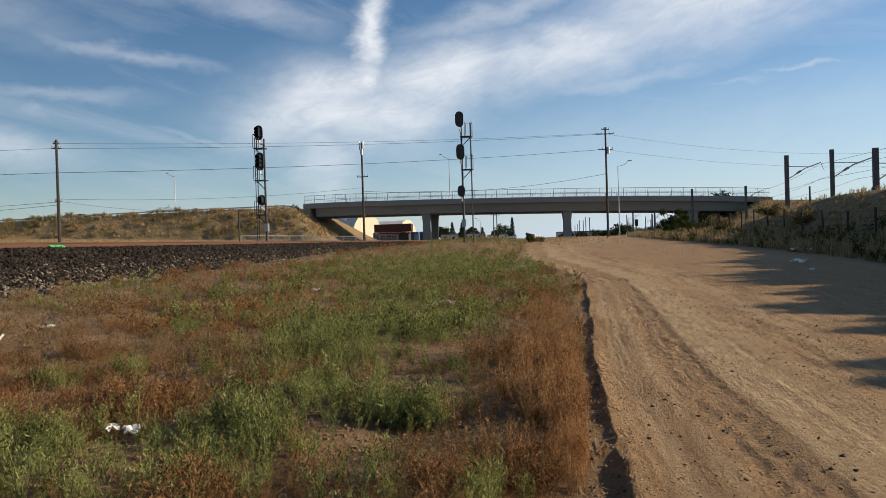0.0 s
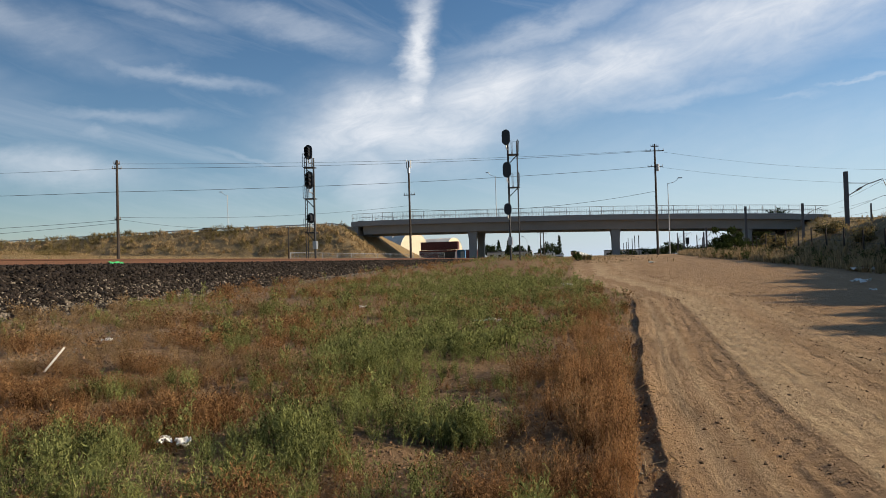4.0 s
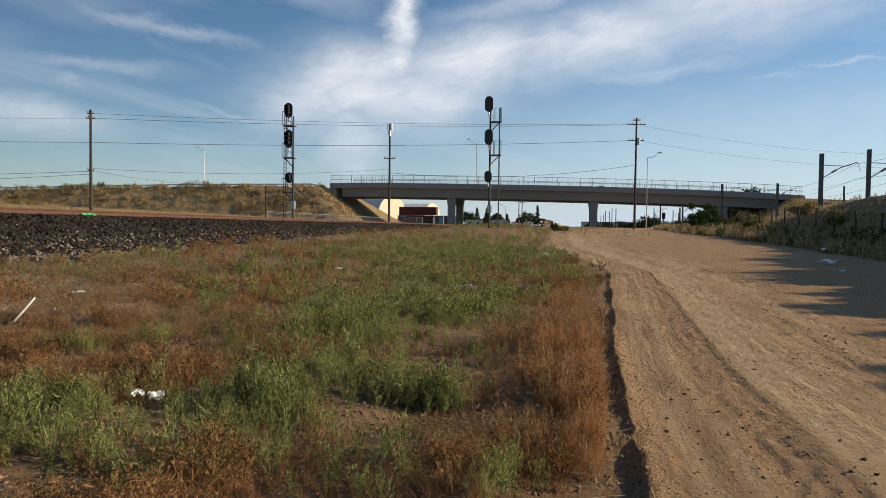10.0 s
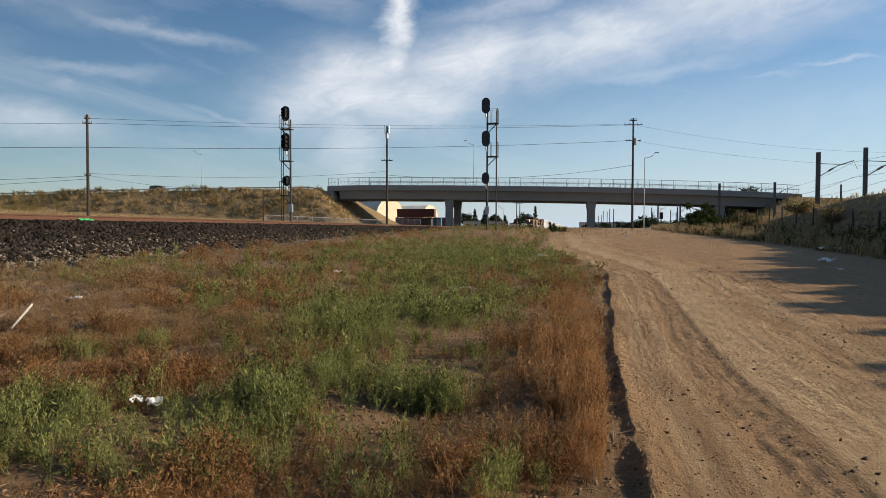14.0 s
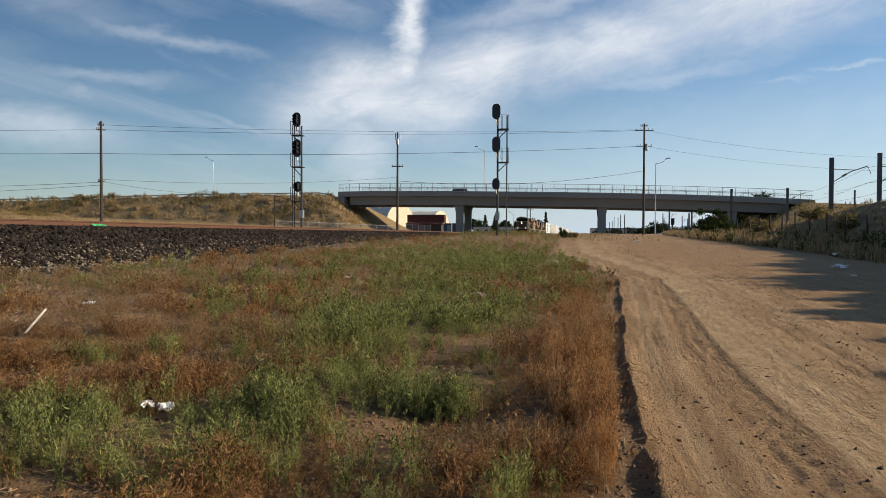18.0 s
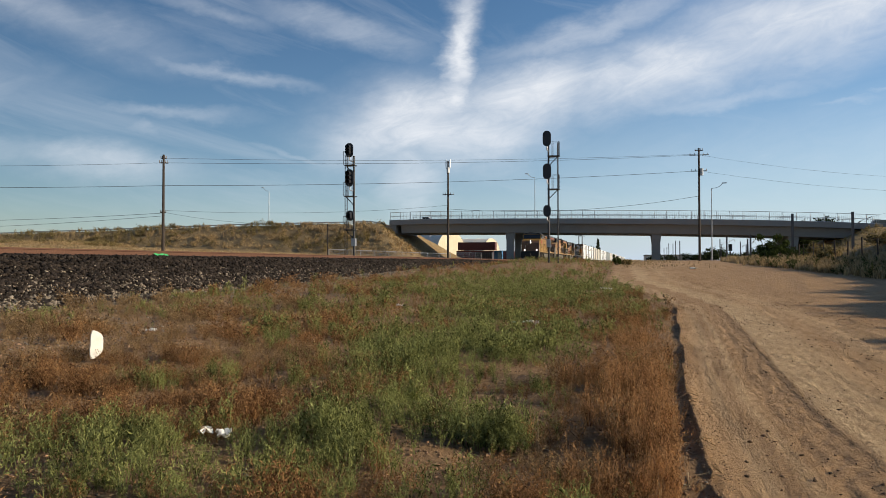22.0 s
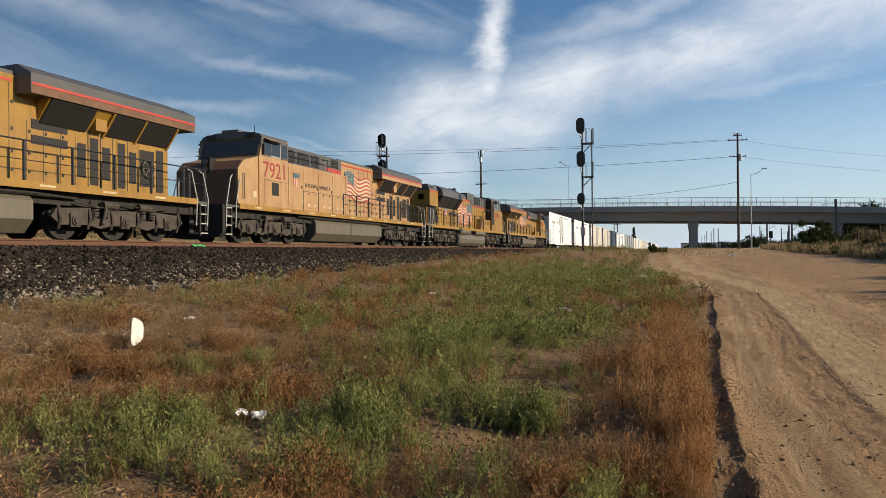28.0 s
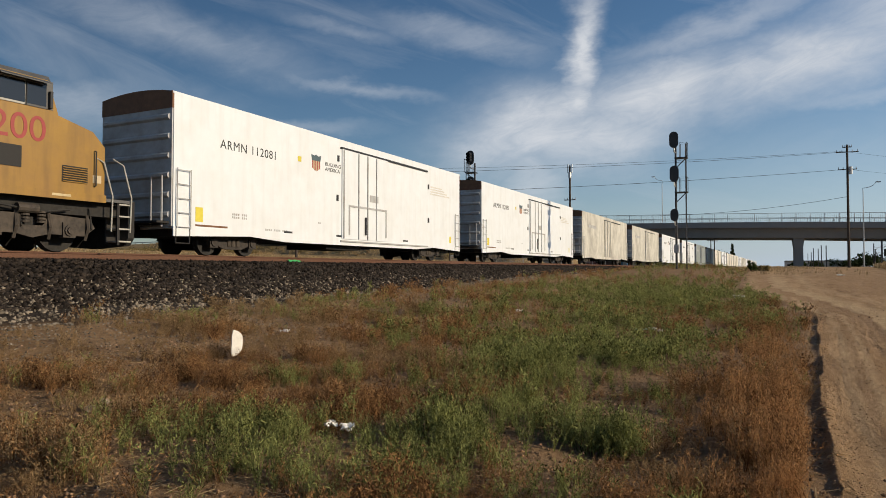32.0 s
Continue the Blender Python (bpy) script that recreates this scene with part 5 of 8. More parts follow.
    if not rev:
        part("brake_recess", bx(0.978, 0.99, 17.55, 18.25, 1.75, 2.85), UNDER, e)
        hb = B()
        for k in range(16):
            a0, a1 = 2 * math.pi * k / 16, 2 * math.pi * (k + 1) / 16
            tube(hb, (1.06, Y(17.9) + 0.26 * math.cos(a0), 2.3 + 0.26 * math.sin(a0)), (1.06, Y(17.9) + 0.26 * math.cos(a1), 2.3 + 0.26 * math.sin(a1)), 0.022, seg=5)
        for k in range(3):
            a = math.pi * k / 3
            tube(hb, (1.05, Y(17.9) + 0.25 * math.cos(a), 2.3 + 0.25 * math.sin(a)), (1.05, Y(17.9) - 0.25 * math.cos(a), 2.3 - 0.25 * math.sin(a)), 0.015, seg=5)
        part("brake_wheel", hb, TANKGREY, e)
        # seams of the full-width cabinet
        for y0 in (3.52, 4.62, 5.8, 7.0, 8.2):
            part("door_seam", bx(1.455, 1.478, y0, y0 + 0.018, 1.6 if y0 < 4 else 1.5, 3.3 if y0 < 4 or y0 > 8 else 2.3), INK, e)
        part("door_seam", bx(1.455, 1.478, 4.62, 8.2, 2.3, 2.32), INK, e)
        for y0 in (5.0, 5.5, 6.2, 6.7, 7.4, 7.9):
            part("latch", bx(1.46, 1.485, y0, y0 + 0.06, 2.2, 2.27), DARKSTEEL, e)
            part("yellow_label", bx(1.47, 1.482, y0 - 0.05, y0 + 0.1, 1.68, 1.8), FLAGWHITE, e)
        part("door_seam", bx(1.445, 1.506, 1.72, 1.738, 1.6, 2.5), INK, e)
        part("door_seam", bx(1.495, 1.506, 1.72, 3.4, 2.5, 2.518), INK, e)
        part("data_plate", bx(1.44, 1.456, 1.0, 1.22, 1.8, 2.02), FLAGWHITE, e)
    # tank, reservoirs, trucks, ends
    upper[0] = False
    ts = [(-1.42, 0.5), (-1.42, 1.0), (-1.3, 1.12), (1.3, 1.12), (1.42, 1.0), (1.42, 0.5), (1.1, 0.14), (-1.1, 0.14)]
    part("fuel_tank", prism(B(), ts, *sorted((Y(6.0), Y(13.5)))), TANKGREY, e, "dusty grey fuel tank", bevel=0.04)
    part("tank_seam", bx(1.415, 1.432, 9.6, 9.68, 0.5, 1.05), DARKSTEEL, e)
    if rev:
        for y0, y1 in ((7.0, 8.9), (9.3, 11.6)):
            part("air_reservoir", tube(B(), (1.38, Y(y0), 1.16), (1.38, Y(y1), 1.16), 0.2, seg=14), TANKGREY, e, "long round air reservoir", bevel=0.04)
    else:
        part("pipe_run", bars(B(), [(1.3, Y(4.6), 1.22), (1.42, Y(6), 1.2), (1.42, Y(13.5), 1.2), (1.3, Y(15), 1.15)], 0.04, 6), UNDER, e)
    wheelset_truck(e, Y(2.75), (-1.85, 0, 1.85), 0.53, 1.3)
    wheelset_truck(e, Y(16.75), (-1.85, 0, 1.85), 0.53, 1.3)
    part("pilot", prism(B(), [(-1.45, 1.42), (-1.45, 0.4), (-1.3, 0.2), (0, 0.12), (1.3, 0.2), (1.45, 0.4), (1.45, 1.42)], *sorted((Y(-0.95), Y(-0.75)))), UNDER, e)
    part("end_plate", bx(-1.45, 1.45, 20.35, 20.5, 0.4, 1.4), UNDER, e)
    coupler(e, Y(-0.9), out), coupler(e, Y(20.45), -out)
    steps(e, Y(-0.75), out), steps(e, Y(20.4), -out)
    hy = [Y(v) for v in (*((4.2, 5.7, 7.2) if rev else ()), 8.7, 10.2, 11.7, 13.2, 14.7, 16.2, 17.7, 19.2, 20.3)]
    handrail(e, 1.47, hy, 1.42, 1.05), handrail(e, -1.47, hy, 1.42, 1.05)
    handrail(e, 0.75, [Y(20.35), Y(20.38)], 1.42, 1.0)
    part("end_rail", bars(B(), [(-0.75, Y(-0.7), 1.4), (-0.75, Y(-0.7), 2.4), (-0.3, Y(-0.7), 2.4)], 0.022, 5), PALERAIL, e)
    # lights
    bl = HEADLIGHT if lead else LENS
    part("headlight_box", box(B(), -0.2, 0.2, *sorted((Y(-0.06), Y(0.3))), 2.62, 3.2), BLACK, e)
    for x, z in ((0, 2.78), (0, 3.04), (-1.0, 1.62), (1.0, 1.62)):
        yy = 0.0 if z < 2 else -0.04
        part("headlight", tube(B(), (x, Y(yy), z), (x, Y(yy - 0.08), z), 0.11 if z < 2 else 0.1, seg=12), bl, e)
    # lettering
    upper[0] = True
    yy = (Y(1.6) if not rev else Y(3.45))
    if lead:
        for k in range(4):
            part("number_bar", bx(1.5, 1.51, 1.6 + k * 0.4, 1.9 + k * 0.4, 2.68, 3.18), LETTER, e)
    else:
        lettering(number, 0.62, 1.506, yy, 2.62, LETTER, e, "road_number", squeeze=1.05, label="dark red road number")
    if rev:
        shield(e, 1.0, Y(4.6), 2.5, 0.6)
        lettering("BUILDING AMERICA", 0.16, 1.0, Y(8.2), 2.6, INK, e, "slogan", squeeze=1.1)
        louvres(e, 1.455, *sorted((Y(0.5), Y(1.2))), 1.75, 2.15, 7, YEL)
        part("equipment_box", bx(0.95, 1.42, 3.6, 6.2, 1.42, 1.95), paint, e, bevel=0.03)
        part("data_plate", bx(1.44, 1.456, 0.1, 0.35, 1.8, 2.0), FLAGWHITE, e)
        flag(e, 1.0, *sorted((Y(9.0), Y(12.4))), 2.35, 3.5, True)
    else:
        shield(e, 1.48, Y(4.1), 2.42, 0.6)
        lettering("BUILDING AMERICA", 0.16, 1.48, Y(4.75), 2.5, INK, e, "slogan", squeeze=1.2)
        flag(e, 1.0, *sorted((Y(9.0), Y(12.3))), 2.3, 3.55, False)
    taller(e, 1.02 if rev else 1.08)
    return e


def sd_locomotive(number, label=""):
    """Six-axle diesel running long hood first: hood end at 0, nose at 19.9."""
    e = empty("locomotive", pose(RAIL_X, 0, RAIL_Z), label=label, category="locomotive", group="locomotives of the freight train")
    part("frame", box(B(), -1.2, 1.2, -0.7, 20.5, 0.95, 1.34), UNDER, e)
    part("walkway", box(B(), -1.5, 1.5, -0.9, 20.6, 1.34, 1.42), GREY, e)
    for sx in (-1, 1):
        a, b = sorted((sx * 1.49, sx * 1.53))
        part("side_sill", box(B(), a, b, -0.3, 20.0, 1.3, 1.5), YEL, e)
    part("engine_hood", box(B(), -0.95, 0.95, 0.0, 15.4, 1.42, 3.75), YEL, e, bevel=0.04)
    part("hood_roof", prism(B(), [(-0.95, 3.73), (-0.8, 4.12), (0.8, 4.12), (0.95, 3.73)], 0.0, 15.4), GREY, e)
    part("red_stripe", box(B(), 0.945, 0.962, 6.8, 10.6, 3.62, 3.7), REDPAINT, e)
    part("red_stripe", box(B(), 0.985, 1.003, 10.7, 15.3, 3.3, 3.38), REDPAINT, e)
    part("red_stripe", box(B(), 1.19, 1.21, 0.0, 1.72, 3.66, 3.74), REDPAINT, e)
    part("hood_end", box(B(), -1.2, 1.2, -0.02, 1.75, 2.75, 3.78), YEL, e, bevel=0.04)
    part("hood_end_roof", prism(B(), [(-1.2, 3.76), (-1.05, 4.14), (1.05, 4.14), (1.2, 3.76)], -0.02, 1.75), GREY, e)
    louvres(e, 1.13, 0.2, 1.0, 3.8, 4.02, 4)
    # radiator hood flared out
    sec = [(-1.5, 3.5), (-1.45, 3.92), (-0.9, 4.22), (0.9, 4.22), (1.45, 3.92), (1.5, 3.5)]
    rad = part("radiator_hood", prism(B(), sec, 1.95, 6.8), GREY, e, "grey flared radiator hood", bevel=0.03)
    part("radiator_screen", prism(B(), [(-1.47, 3.5), (1.47, 3.5), (0.96, 2.78), (-0.96, 2.78)], 2.0, 6.75), GRILLE_AND_SHADE, rad, "black sloping radiator screens")
    for y in (2.0, 4.3, 6.7):
        part("rib", bars(B(), [(0.98, y + 0.03, 2.78), (1.49, y + 0.03, 3.5)], 0.03, 5), DARKSTEEL, rad)
    part("air_intake_screen", box(B(), 0.94, 0.975, 0.15, 1.55, 1.6, 2.75), GRILLE_AND_SHADE, e, "square dark intake screen")
    for k in range(4):
        part("screen_bar", box(B(), 0.97, 0.99, 0.15 + k * 0.45, 0.2 + k * 0.45, 1.6, 2.75), TANKGREY, e)
    hb = B()
    for k in range(16):
        a0, a1 = 2 * math.pi * k / 16, 2 * math.pi * (k + 1) / 16
        tube(hb, (1.05, 2.0 + 0.3 * math.cos(a0), 2.45 + 0.3 * math.sin(a0)), (1.05, 2.0 + 0.3 * math.cos(a1), 2.45 + 0.3 * math.sin(a1)), 0.025, seg=5)
    for k in range(3):
        a = math.pi * k / 3
        tube(hb, (1.04, 2.0 + 0.3 * math.cos(a), 2.45 + 0.3 * math.sin(a)), (1.04, 2.0 - 0.3 * math.cos(a), 2.45 - 0.3 * math.sin(a)), 0.018, seg=5)
    part("brake_wheel", hb, YEL, e)
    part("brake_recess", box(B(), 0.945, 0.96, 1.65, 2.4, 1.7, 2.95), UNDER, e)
    for k in range(21):
        y = 2.5 + k * 0.62
        top = 2.78 if y < 6.8 else (3.6 if y < 10.6 else 3.28)
        for x in ((0.946, 0.957), (-0.957, -0.946)):
            part("door_seam", box(B(), *x, y, y + 0.018, 1.5, top), INK, e)
        for z in (1.75, 2.3, 2.6):
            part("latch", box(B(), 0.95, 0.975, y + 0.06, y + 0.12, z, z + 0.08), DARKSTEEL, e)
    part("door_handle_row", bars(B(), [(0.98, 2.5, 2.9), (0.98, 6.8, 2.9)], 0.02, 5), HANDRAIL, e)
    bl = B()
    tube(bl, (0.3, 7.65, 4.1), (0.3, 7.65, 4.34), 0.05, seg=8)
    for k, (ya, yb) in enumerate(((7.5, 7.15), (7.8, 8.2), (7.5, 7.1), (7.8, 8.1), (7.5, 7.2))):
        tube(bl, (0.02 + 0.14 * k, ya, 4.34 + 0.07 * (k % 2)), (0.02 + 0.14 * k, yb, 4.36 + 0.07 * (k % 2)), 0.045, 0.1, 8)
    box(bl, -0.02, 0.62, 7.48, 7.82, 4.3, 4.4)
    part("horn", bl, DARKSTEEL, e)
    part("inertial_filter", box(B(), -1.0, 1.0, 9.6, 11.4, 3.72, 4.28), GREY, e, bevel=0.03)
    part("blower_housing", box(B(), -0.99, 0.99, 10.7, 15.3, 3.34, 4.15), GREY, e, bevel=0.03)
    part("housing_grille", box(B(), 0.98, 1.02, 11.7, 13.1, 3.5, 4.08), GRILLE_AND_SHADE, e, "dark intake grille in a frame")
    part("access_panel", box(B(), 0.985, 1.03, 13.25, 13.95, 3.42, 4.05), GREY, e, bevel=0.02)
    part("grab_iron", bars(B(), [(1.0, 14.3, 4.1), (1.06, 14.35, 4.1), (1.06, 14.75, 4.08), (1.06, 14.75, 3.0)], 0.025, 5), HANDRAIL, e)
    part("equipment_cabinet", box(B(), -1.0, 1.4, 12.6, 15.4, 1.45, 2.35), YEL, e, bevel=0.03)
    for y0 in (13.5, 14.4):
        louvres(e, 1.405, y0, y0 + 0.5, 1.95, 2.2, 4, YEL)
    part("equipment_cabinet", prism(B(), [(12.2, 1.45), (12.6, 1.45), (12.6, 2.2)], 1.0, 1.38, "x"), YEL, e)
    cab = prism(B(), [(15.6, 1.45), (15.6, 4.1), (18.65, 4.1), (18.95, 3.4), (19.0, 1.45)], -1.48, 1.48, "x")
    part("cab", cab, YEL, e, bevel=0.04)
    # near-black panel: the wall's shade is put into its colour
    part("cab_rear_wall", box(B(), -1.46, 1.46, 15.57, 15.62, 1.5, 4.06), GRILLE_AND_SHADE, e, "rear wall of the cab with its shade painted dark")
    part("cab_band", box(B(), 1.475, 1.49, 15.65, 18.75, 3.28, 4.08), GREY, e)
    part("cab_roof", prism(B(), [(-1.5, 4.06), (-1.3, 4.25), (-0.6, 4.35), (0.6, 4.35), (1.3, 4.25), (1.5, 4.06)], 15.5, 18.8), GREY, e)
    # flat panel added on the cab side to paint shade; nothing is recessed
    part("cab_side_shade", box(B(), 1.475, 1.492, 15.66, 16.45, 2.0, 3.95), GRILLE_AND_SHADE, e, "flat dark panel painted as shade behind the cab windows")
    for y0, y1 in ((16.65, 17.05), (17.1, 17.6), (17.75, 18.25)):
        w = part("window_frame", box(B(), 1.485, 1.505, y0 - 0.06, y1 + 0.06, 3.32, 3.98), PALERAIL, e)
        part("window", box(B(), 1.5, 1.515, y0, y1, 3.38, 3.92), CABGLASS, w)
    part("sun_visor", prism(B(), [(1.49, 4.08), (1.49, 4.1), (1.8, 3.94), (1.8, 3.92)], 16.5, 18.2), GREY, e)
    part("mirror", box(B(), 1.5, 1.58, 16.15, 16.22, 3.15, 3.4), DARKSTEEL, e)
    part("nose", prism(B(), [(18.9, 1.45), (18.9, 3.36), (19.75, 3.2), (19.9, 3.0), (19.9, 1.45)], -1.42, 1.42, "x"), YEL, e, bevel=0.06)
    for y0 in (15.8, 16.6, 18.3, 19.3):
        part("door_seam", box(B(), 1.41 if y0 > 19 else 1.475, 1.43 if y0 > 19 else 1.488, y0, y0 + 0.02, 1.5, 2.4), INK, e)
    part("door_seam", box(B(), 1.475, 1.488, 15.4, 18.4, 2.4, 2.42), INK, e)
    part("data_plate", box(B(), 1.41, 1.428, 19.3, 19.5, 1.7, 1.9), FLAGWHITE, e)
    part("nose_grab", bars(B(), [(1.42, 19.1, 2.75), (1.47, 19.1, 2.78), (1.47, 19.6, 2.74), (1.42, 19.6, 2.7)], 0.02, 5), HANDRAIL, e)
    part("stair_rail", bars(B(), [(1.47, 12.2, 2.4), (1.47, 12.9, 3.0), (1.47, 13.6, 3.15), (1.47, 15.2, 3.15)], 0.025, 5), HANDRAIL, e)
    part("stanchion", tube(B(), (1.44, 14.4, 2.3), (1.47, 14.4, 3.15), 0.03, seg=6), HANDRAIL, e)
    ts = [(-1.4, 0.3), (-1.46, 0.6), (-1.42, 0.85), (-1.3, 1.0), (1.3, 1.0), (1.42, 0.85), (1.46, 0.6), (1.4, 0.3), (1.2, 0.1), (-1.2, 0.1)]
    part("fuel_tank", prism(B(), ts, 5.8, 13.4), TANKGREY, e, "dusty grey fuel tank", bevel=0.04)
    for y0, y1 in ((6.0, 8.7), (10.3, 13.3)):
        part("air_reservoir", tube(B(), (1.36, y0, 1.17), (1.36, y1, 1.17), 0.2, seg=14), TANKGREY, e, bevel=0.04)
    wheelset_truck(e, 2.9, (-1.75, 0, 1.75), 0.53, 1.3)
    wheelset_truck(e, 16.6, (-1.75, 0, 1.75), 0.53, 1.3)
    part("pilot", box(B(), -1.45, 1.45, -1.05, -0.88, 0.3, 1.4), UNDER, e)
    part("pilot", box(B(), -1.45, 1.45, 20.6, 20.75, 0.3, 1.4), UNDER, e)
    coupler(e, -1.0, -1), coupler(e, 20.7, 1)
    steps(e, -0.9, -1), steps(e, 20.6, 1)
    handrail(e, 1.47, [-0.8, 0.6, 2.2, 3.8, 5.4, 7.0, 8.6, 10.2, 11.8, 12.8], 1.42, 1.05)
    handrail(e, -1.47, [-0.8, 0.6, 2.2, 3.8, 5.4, 7.0, 8.6, 10.2, 11.8, 12.8], 1.42, 1.05)
    lettering(number, 0.52, 1.495, 16.7, 2.58, LETTER, e, "road_number", squeeze=1.15)
    for x in (-0.55, ):
        o = lettering(number, 0.28, 0, 0, 0, INK, e, "road_number")
        o.matrix_local = pose(x - 0.1, -0.012, 3.32, 0, 0, -90) @ pose(0, 0, 0)
    part("number_panel", box(B(), 0.35, 0.75, -0.02, 0.02, 3.15, 3.5), GRILLE_AND_SHADE, e)
    shield(e, 0.97, 4.1, 2.2, 0.75)
    lettering("BUILDING AMERICA", 0.16, 0.97, 4.7, 2.35, INK, e, "slogan", squeeze=1.1)
    flag(e, 0.97, 7.2, 11.0, 1.85, 3.3, True)
    taller(e)
    return e


# ======== refrigerator cars ========
RWHITE = material("reefer_white_paint", (0.72, 0.75, 0.775), 0.5, grain=2, vary=0.03, stain=0.7, stain_amt=0.16, tone=(0.52, 0.47, 0.38), bump=0.02, streak=0.12)
RDIRTY = material("grimy_reefer_paint", (0.58, 0.56, 0.49), 0.6, grain=2, vary=0.08, stain=0.45, stain_amt=0.75, tone=(0.22, 0.20, 0.17), bump=0.03, streak=0.5)
RGREY = material("grey_blue_reefer_paint", (0.24, 0.27, 0.27), 0.6, grain=2, vary=0.08, stain=0.5, stain_amt=0.4, tone=(0.14, 0.15, 0.15), bump=0.03)
RCREAM = material("cream_reefer_paint", (0.64, 0.61, 0.53), 0.55, grain=2, vary=0.05, stain=0.6, stain_amt=0.3, tone=(0.45, 0.38, 0.27), bump=0.02)
REND = material("weathered_end_paint", (0.40, 0.41, 0.41), 0.6, grain=5, vary=0.08, stain=1.2, stain_amt=0.7, tone=(0.22, 0.17, 0.13), bump=0.02)
RBROWN = material("brown_end_band", (0.16, 0.075, 0.035), 0.7, grain=6, vary=0.2, stain=1.0, stain_amt=0.4, bump=0.05)


def reefer(paint, mark, label, full=True):
    """Smooth-sided refrigerator car, body from 0 to 19.9."""
    L, W, Z0, Z1 = 19.9, 1.55, 0.52, 4.82
    e = empty("refrigerator_car", pose(RAIL_X, 0, RAIL_Z), label=label, category="railway car", group="refrigerator cars of the freight train")
    part("body", box(B(), -W, W, 0, L, Z0 + 0.25, Z1), paint, e, bevel=0.02)
    rf = []
    for k in range(9):
        t = -1 + 2 * k / 8
        rf.append((t * W, Z1 + 0.14 * (1 - t * t)))
    part("roof", prism(B(), [(-W, Z1 - 0.06), *rf, (W, Z1 - 0.06)], -0.04, L + 0.04), paint, e)
    for sx in (-1, 1):
        a, b = sorted((sx * (W - 0.02), sx * (W + 0.018)))
        part("side_sill", prism(B(), [(0.0, Z0 + 0.3), (0.0, Z0), (3.2, Z0 + 0.12), (5.0, Z0), (14.9, Z0), (16.7, Z0 + 0.12), (L, Z0), (L, Z0 + 0.3)], a, b, "x"), paint, e)
    for yy, d in ((0.0, -1), (L, 1)):
        y0, y1 = sorted((yy, yy + d * 0.05))
        part("end_wall", box(B(), -W + 0.03, W - 0.03, y0, y1, Z0 + 0.3, Z1 - 0.5), REND, e, "weathered grey end with pressed ribs")
        part("end_band", prism(B(), [(-W + 0.01, Z1 - 0.5), (W - 0.01, Z1 - 0.5), (W - 0.01, Z1 + 0.0), *[(-p[0] * -1 * 0.99, p[1]) for p in rf[::-1][1:-1]], (-W + 0.01, Z1)], *sorted((yy - d * 0.02, yy + d * 0.06))), RBROWN, e, "rusty brown band at the top of the end")
        for k in range(6):
            z = Z0 + 0.55 + k * 0.58
            part("end_rib", prism(B(), [(yy + d * 0.05, z), (yy + d * 0.12, z + 0.06), (yy + d * 0.12, z + 0.14), (yy + d * 0.05, z + 0.2)], -W + 0.12, W - 0.12, "x"), REND, e)
        # ladders at the corners
        for sx in (-1, 1):
            lb = B()
            ya, yb = yy - d * 0.1, yy - d * 0.62
            tube(lb, (sx * (W + 0.06), ya, 0.75), (sx * (W + 0.06), ya, 2.55), 0.018, seg=5)
            tube(lb, (sx * (W + 0.06), yb, 0.75), (sx * (W + 0.06), yb, 2.55), 0.018, seg=5)
            for z in np.linspace(0.8, 2.5, 5):
                tube(lb, (sx * (W + 0.06), ya, z), (sx * (W + 0.06), yb, z), 0.014, seg=5)
            part("side_ladder", lb, REND, e)
            part("sill_step", bars(B(), [(sx * W, ya, 0.75), (sx * W, ya, 0.32), (sx * W, yb, 0.32), (sx * W, yb, 0.75)], 0.03, 5), UNDER, e)
        part("end_ladder", bars(B(), [(W - 0.25, yy + d * 0.2, 0.8), (W - 0.25, yy + d * 0.2, 2.3), (W - 0.7, yy + d * 0.2, 2.3), (W - 0.7, yy + d * 0.2, 0.8)], 0.03, 5), REND, e)
        part("crossover_platform", box(B(), -W + 0.1, W - 0.1, *sorted((yy + d * 0.05, yy + d * 0.5)), 0.9, 0.96), UNDER, e)
        part("hand_brake" if d > 0 else "uncoupling_lever", tube(B(), (-0.6, yy + d * 0.12, 1.5), (-0.6, yy + d * 0.25, 1.5), 0.26, seg=14) if d > 0 else bars(B(), [(W - 0.1, yy + d * 0.3, 0.85), (0.2, yy + d * 0.5, 0.85)], 0.02, 5), DARKSTEEL, e)
        bm = box(B(), -0.16, 0.16, *sorted((yy, yy + d * 1.6)), 0.68, 0.95)
        part("coupler", bm, UNDER, e, bevel=0.03)
    part("underframe", box(B(), -0.9, 0.9, 0.4, L - 0.4, 0.55, 0.8), UNDER, e)
    part("brake_gear", box(B(), -0.8, 1.2, 8.0, 10.5, 0.35, 0.7), UNDER, e, bevel=0.05)
    if full:
        for sx in (1, -1):
            def F(y):
                return y if sx > 0 else L - y

            def bx(x0, x1, y0, y1, z0, z1):
                return box(B(), *sorted((sx * x0, sx * x1)), *sorted((F(y0), F(y1))), z0, z1)
            d = part("door", bx(W, W + 0.05, 8.55, 12.1, 0.78, 4.45), paint, e, "white sliding plug door with locking rods", bevel=0.012)
            for y in (8.62, 9.7, 10.4, 11.1):
                part("locking_rod", bx(W + 0.05, W + 0.09, y, y + 0.045, 0.8, 4.4), REND, d)
            part("door_frame", bx(W + 0.05, W + 0.075, 9.0, 12.0, 2.12, 2.2), REND, d)
            part("door_frame", bx(W + 0.05, W + 0.075, 9.0, 9.08, 0.95, 2.12), REND, d)
            part("door_frame", bx(W + 0.05, W + 0.075, 11.92, 12.0, 0.95, 2.12), REND, d)
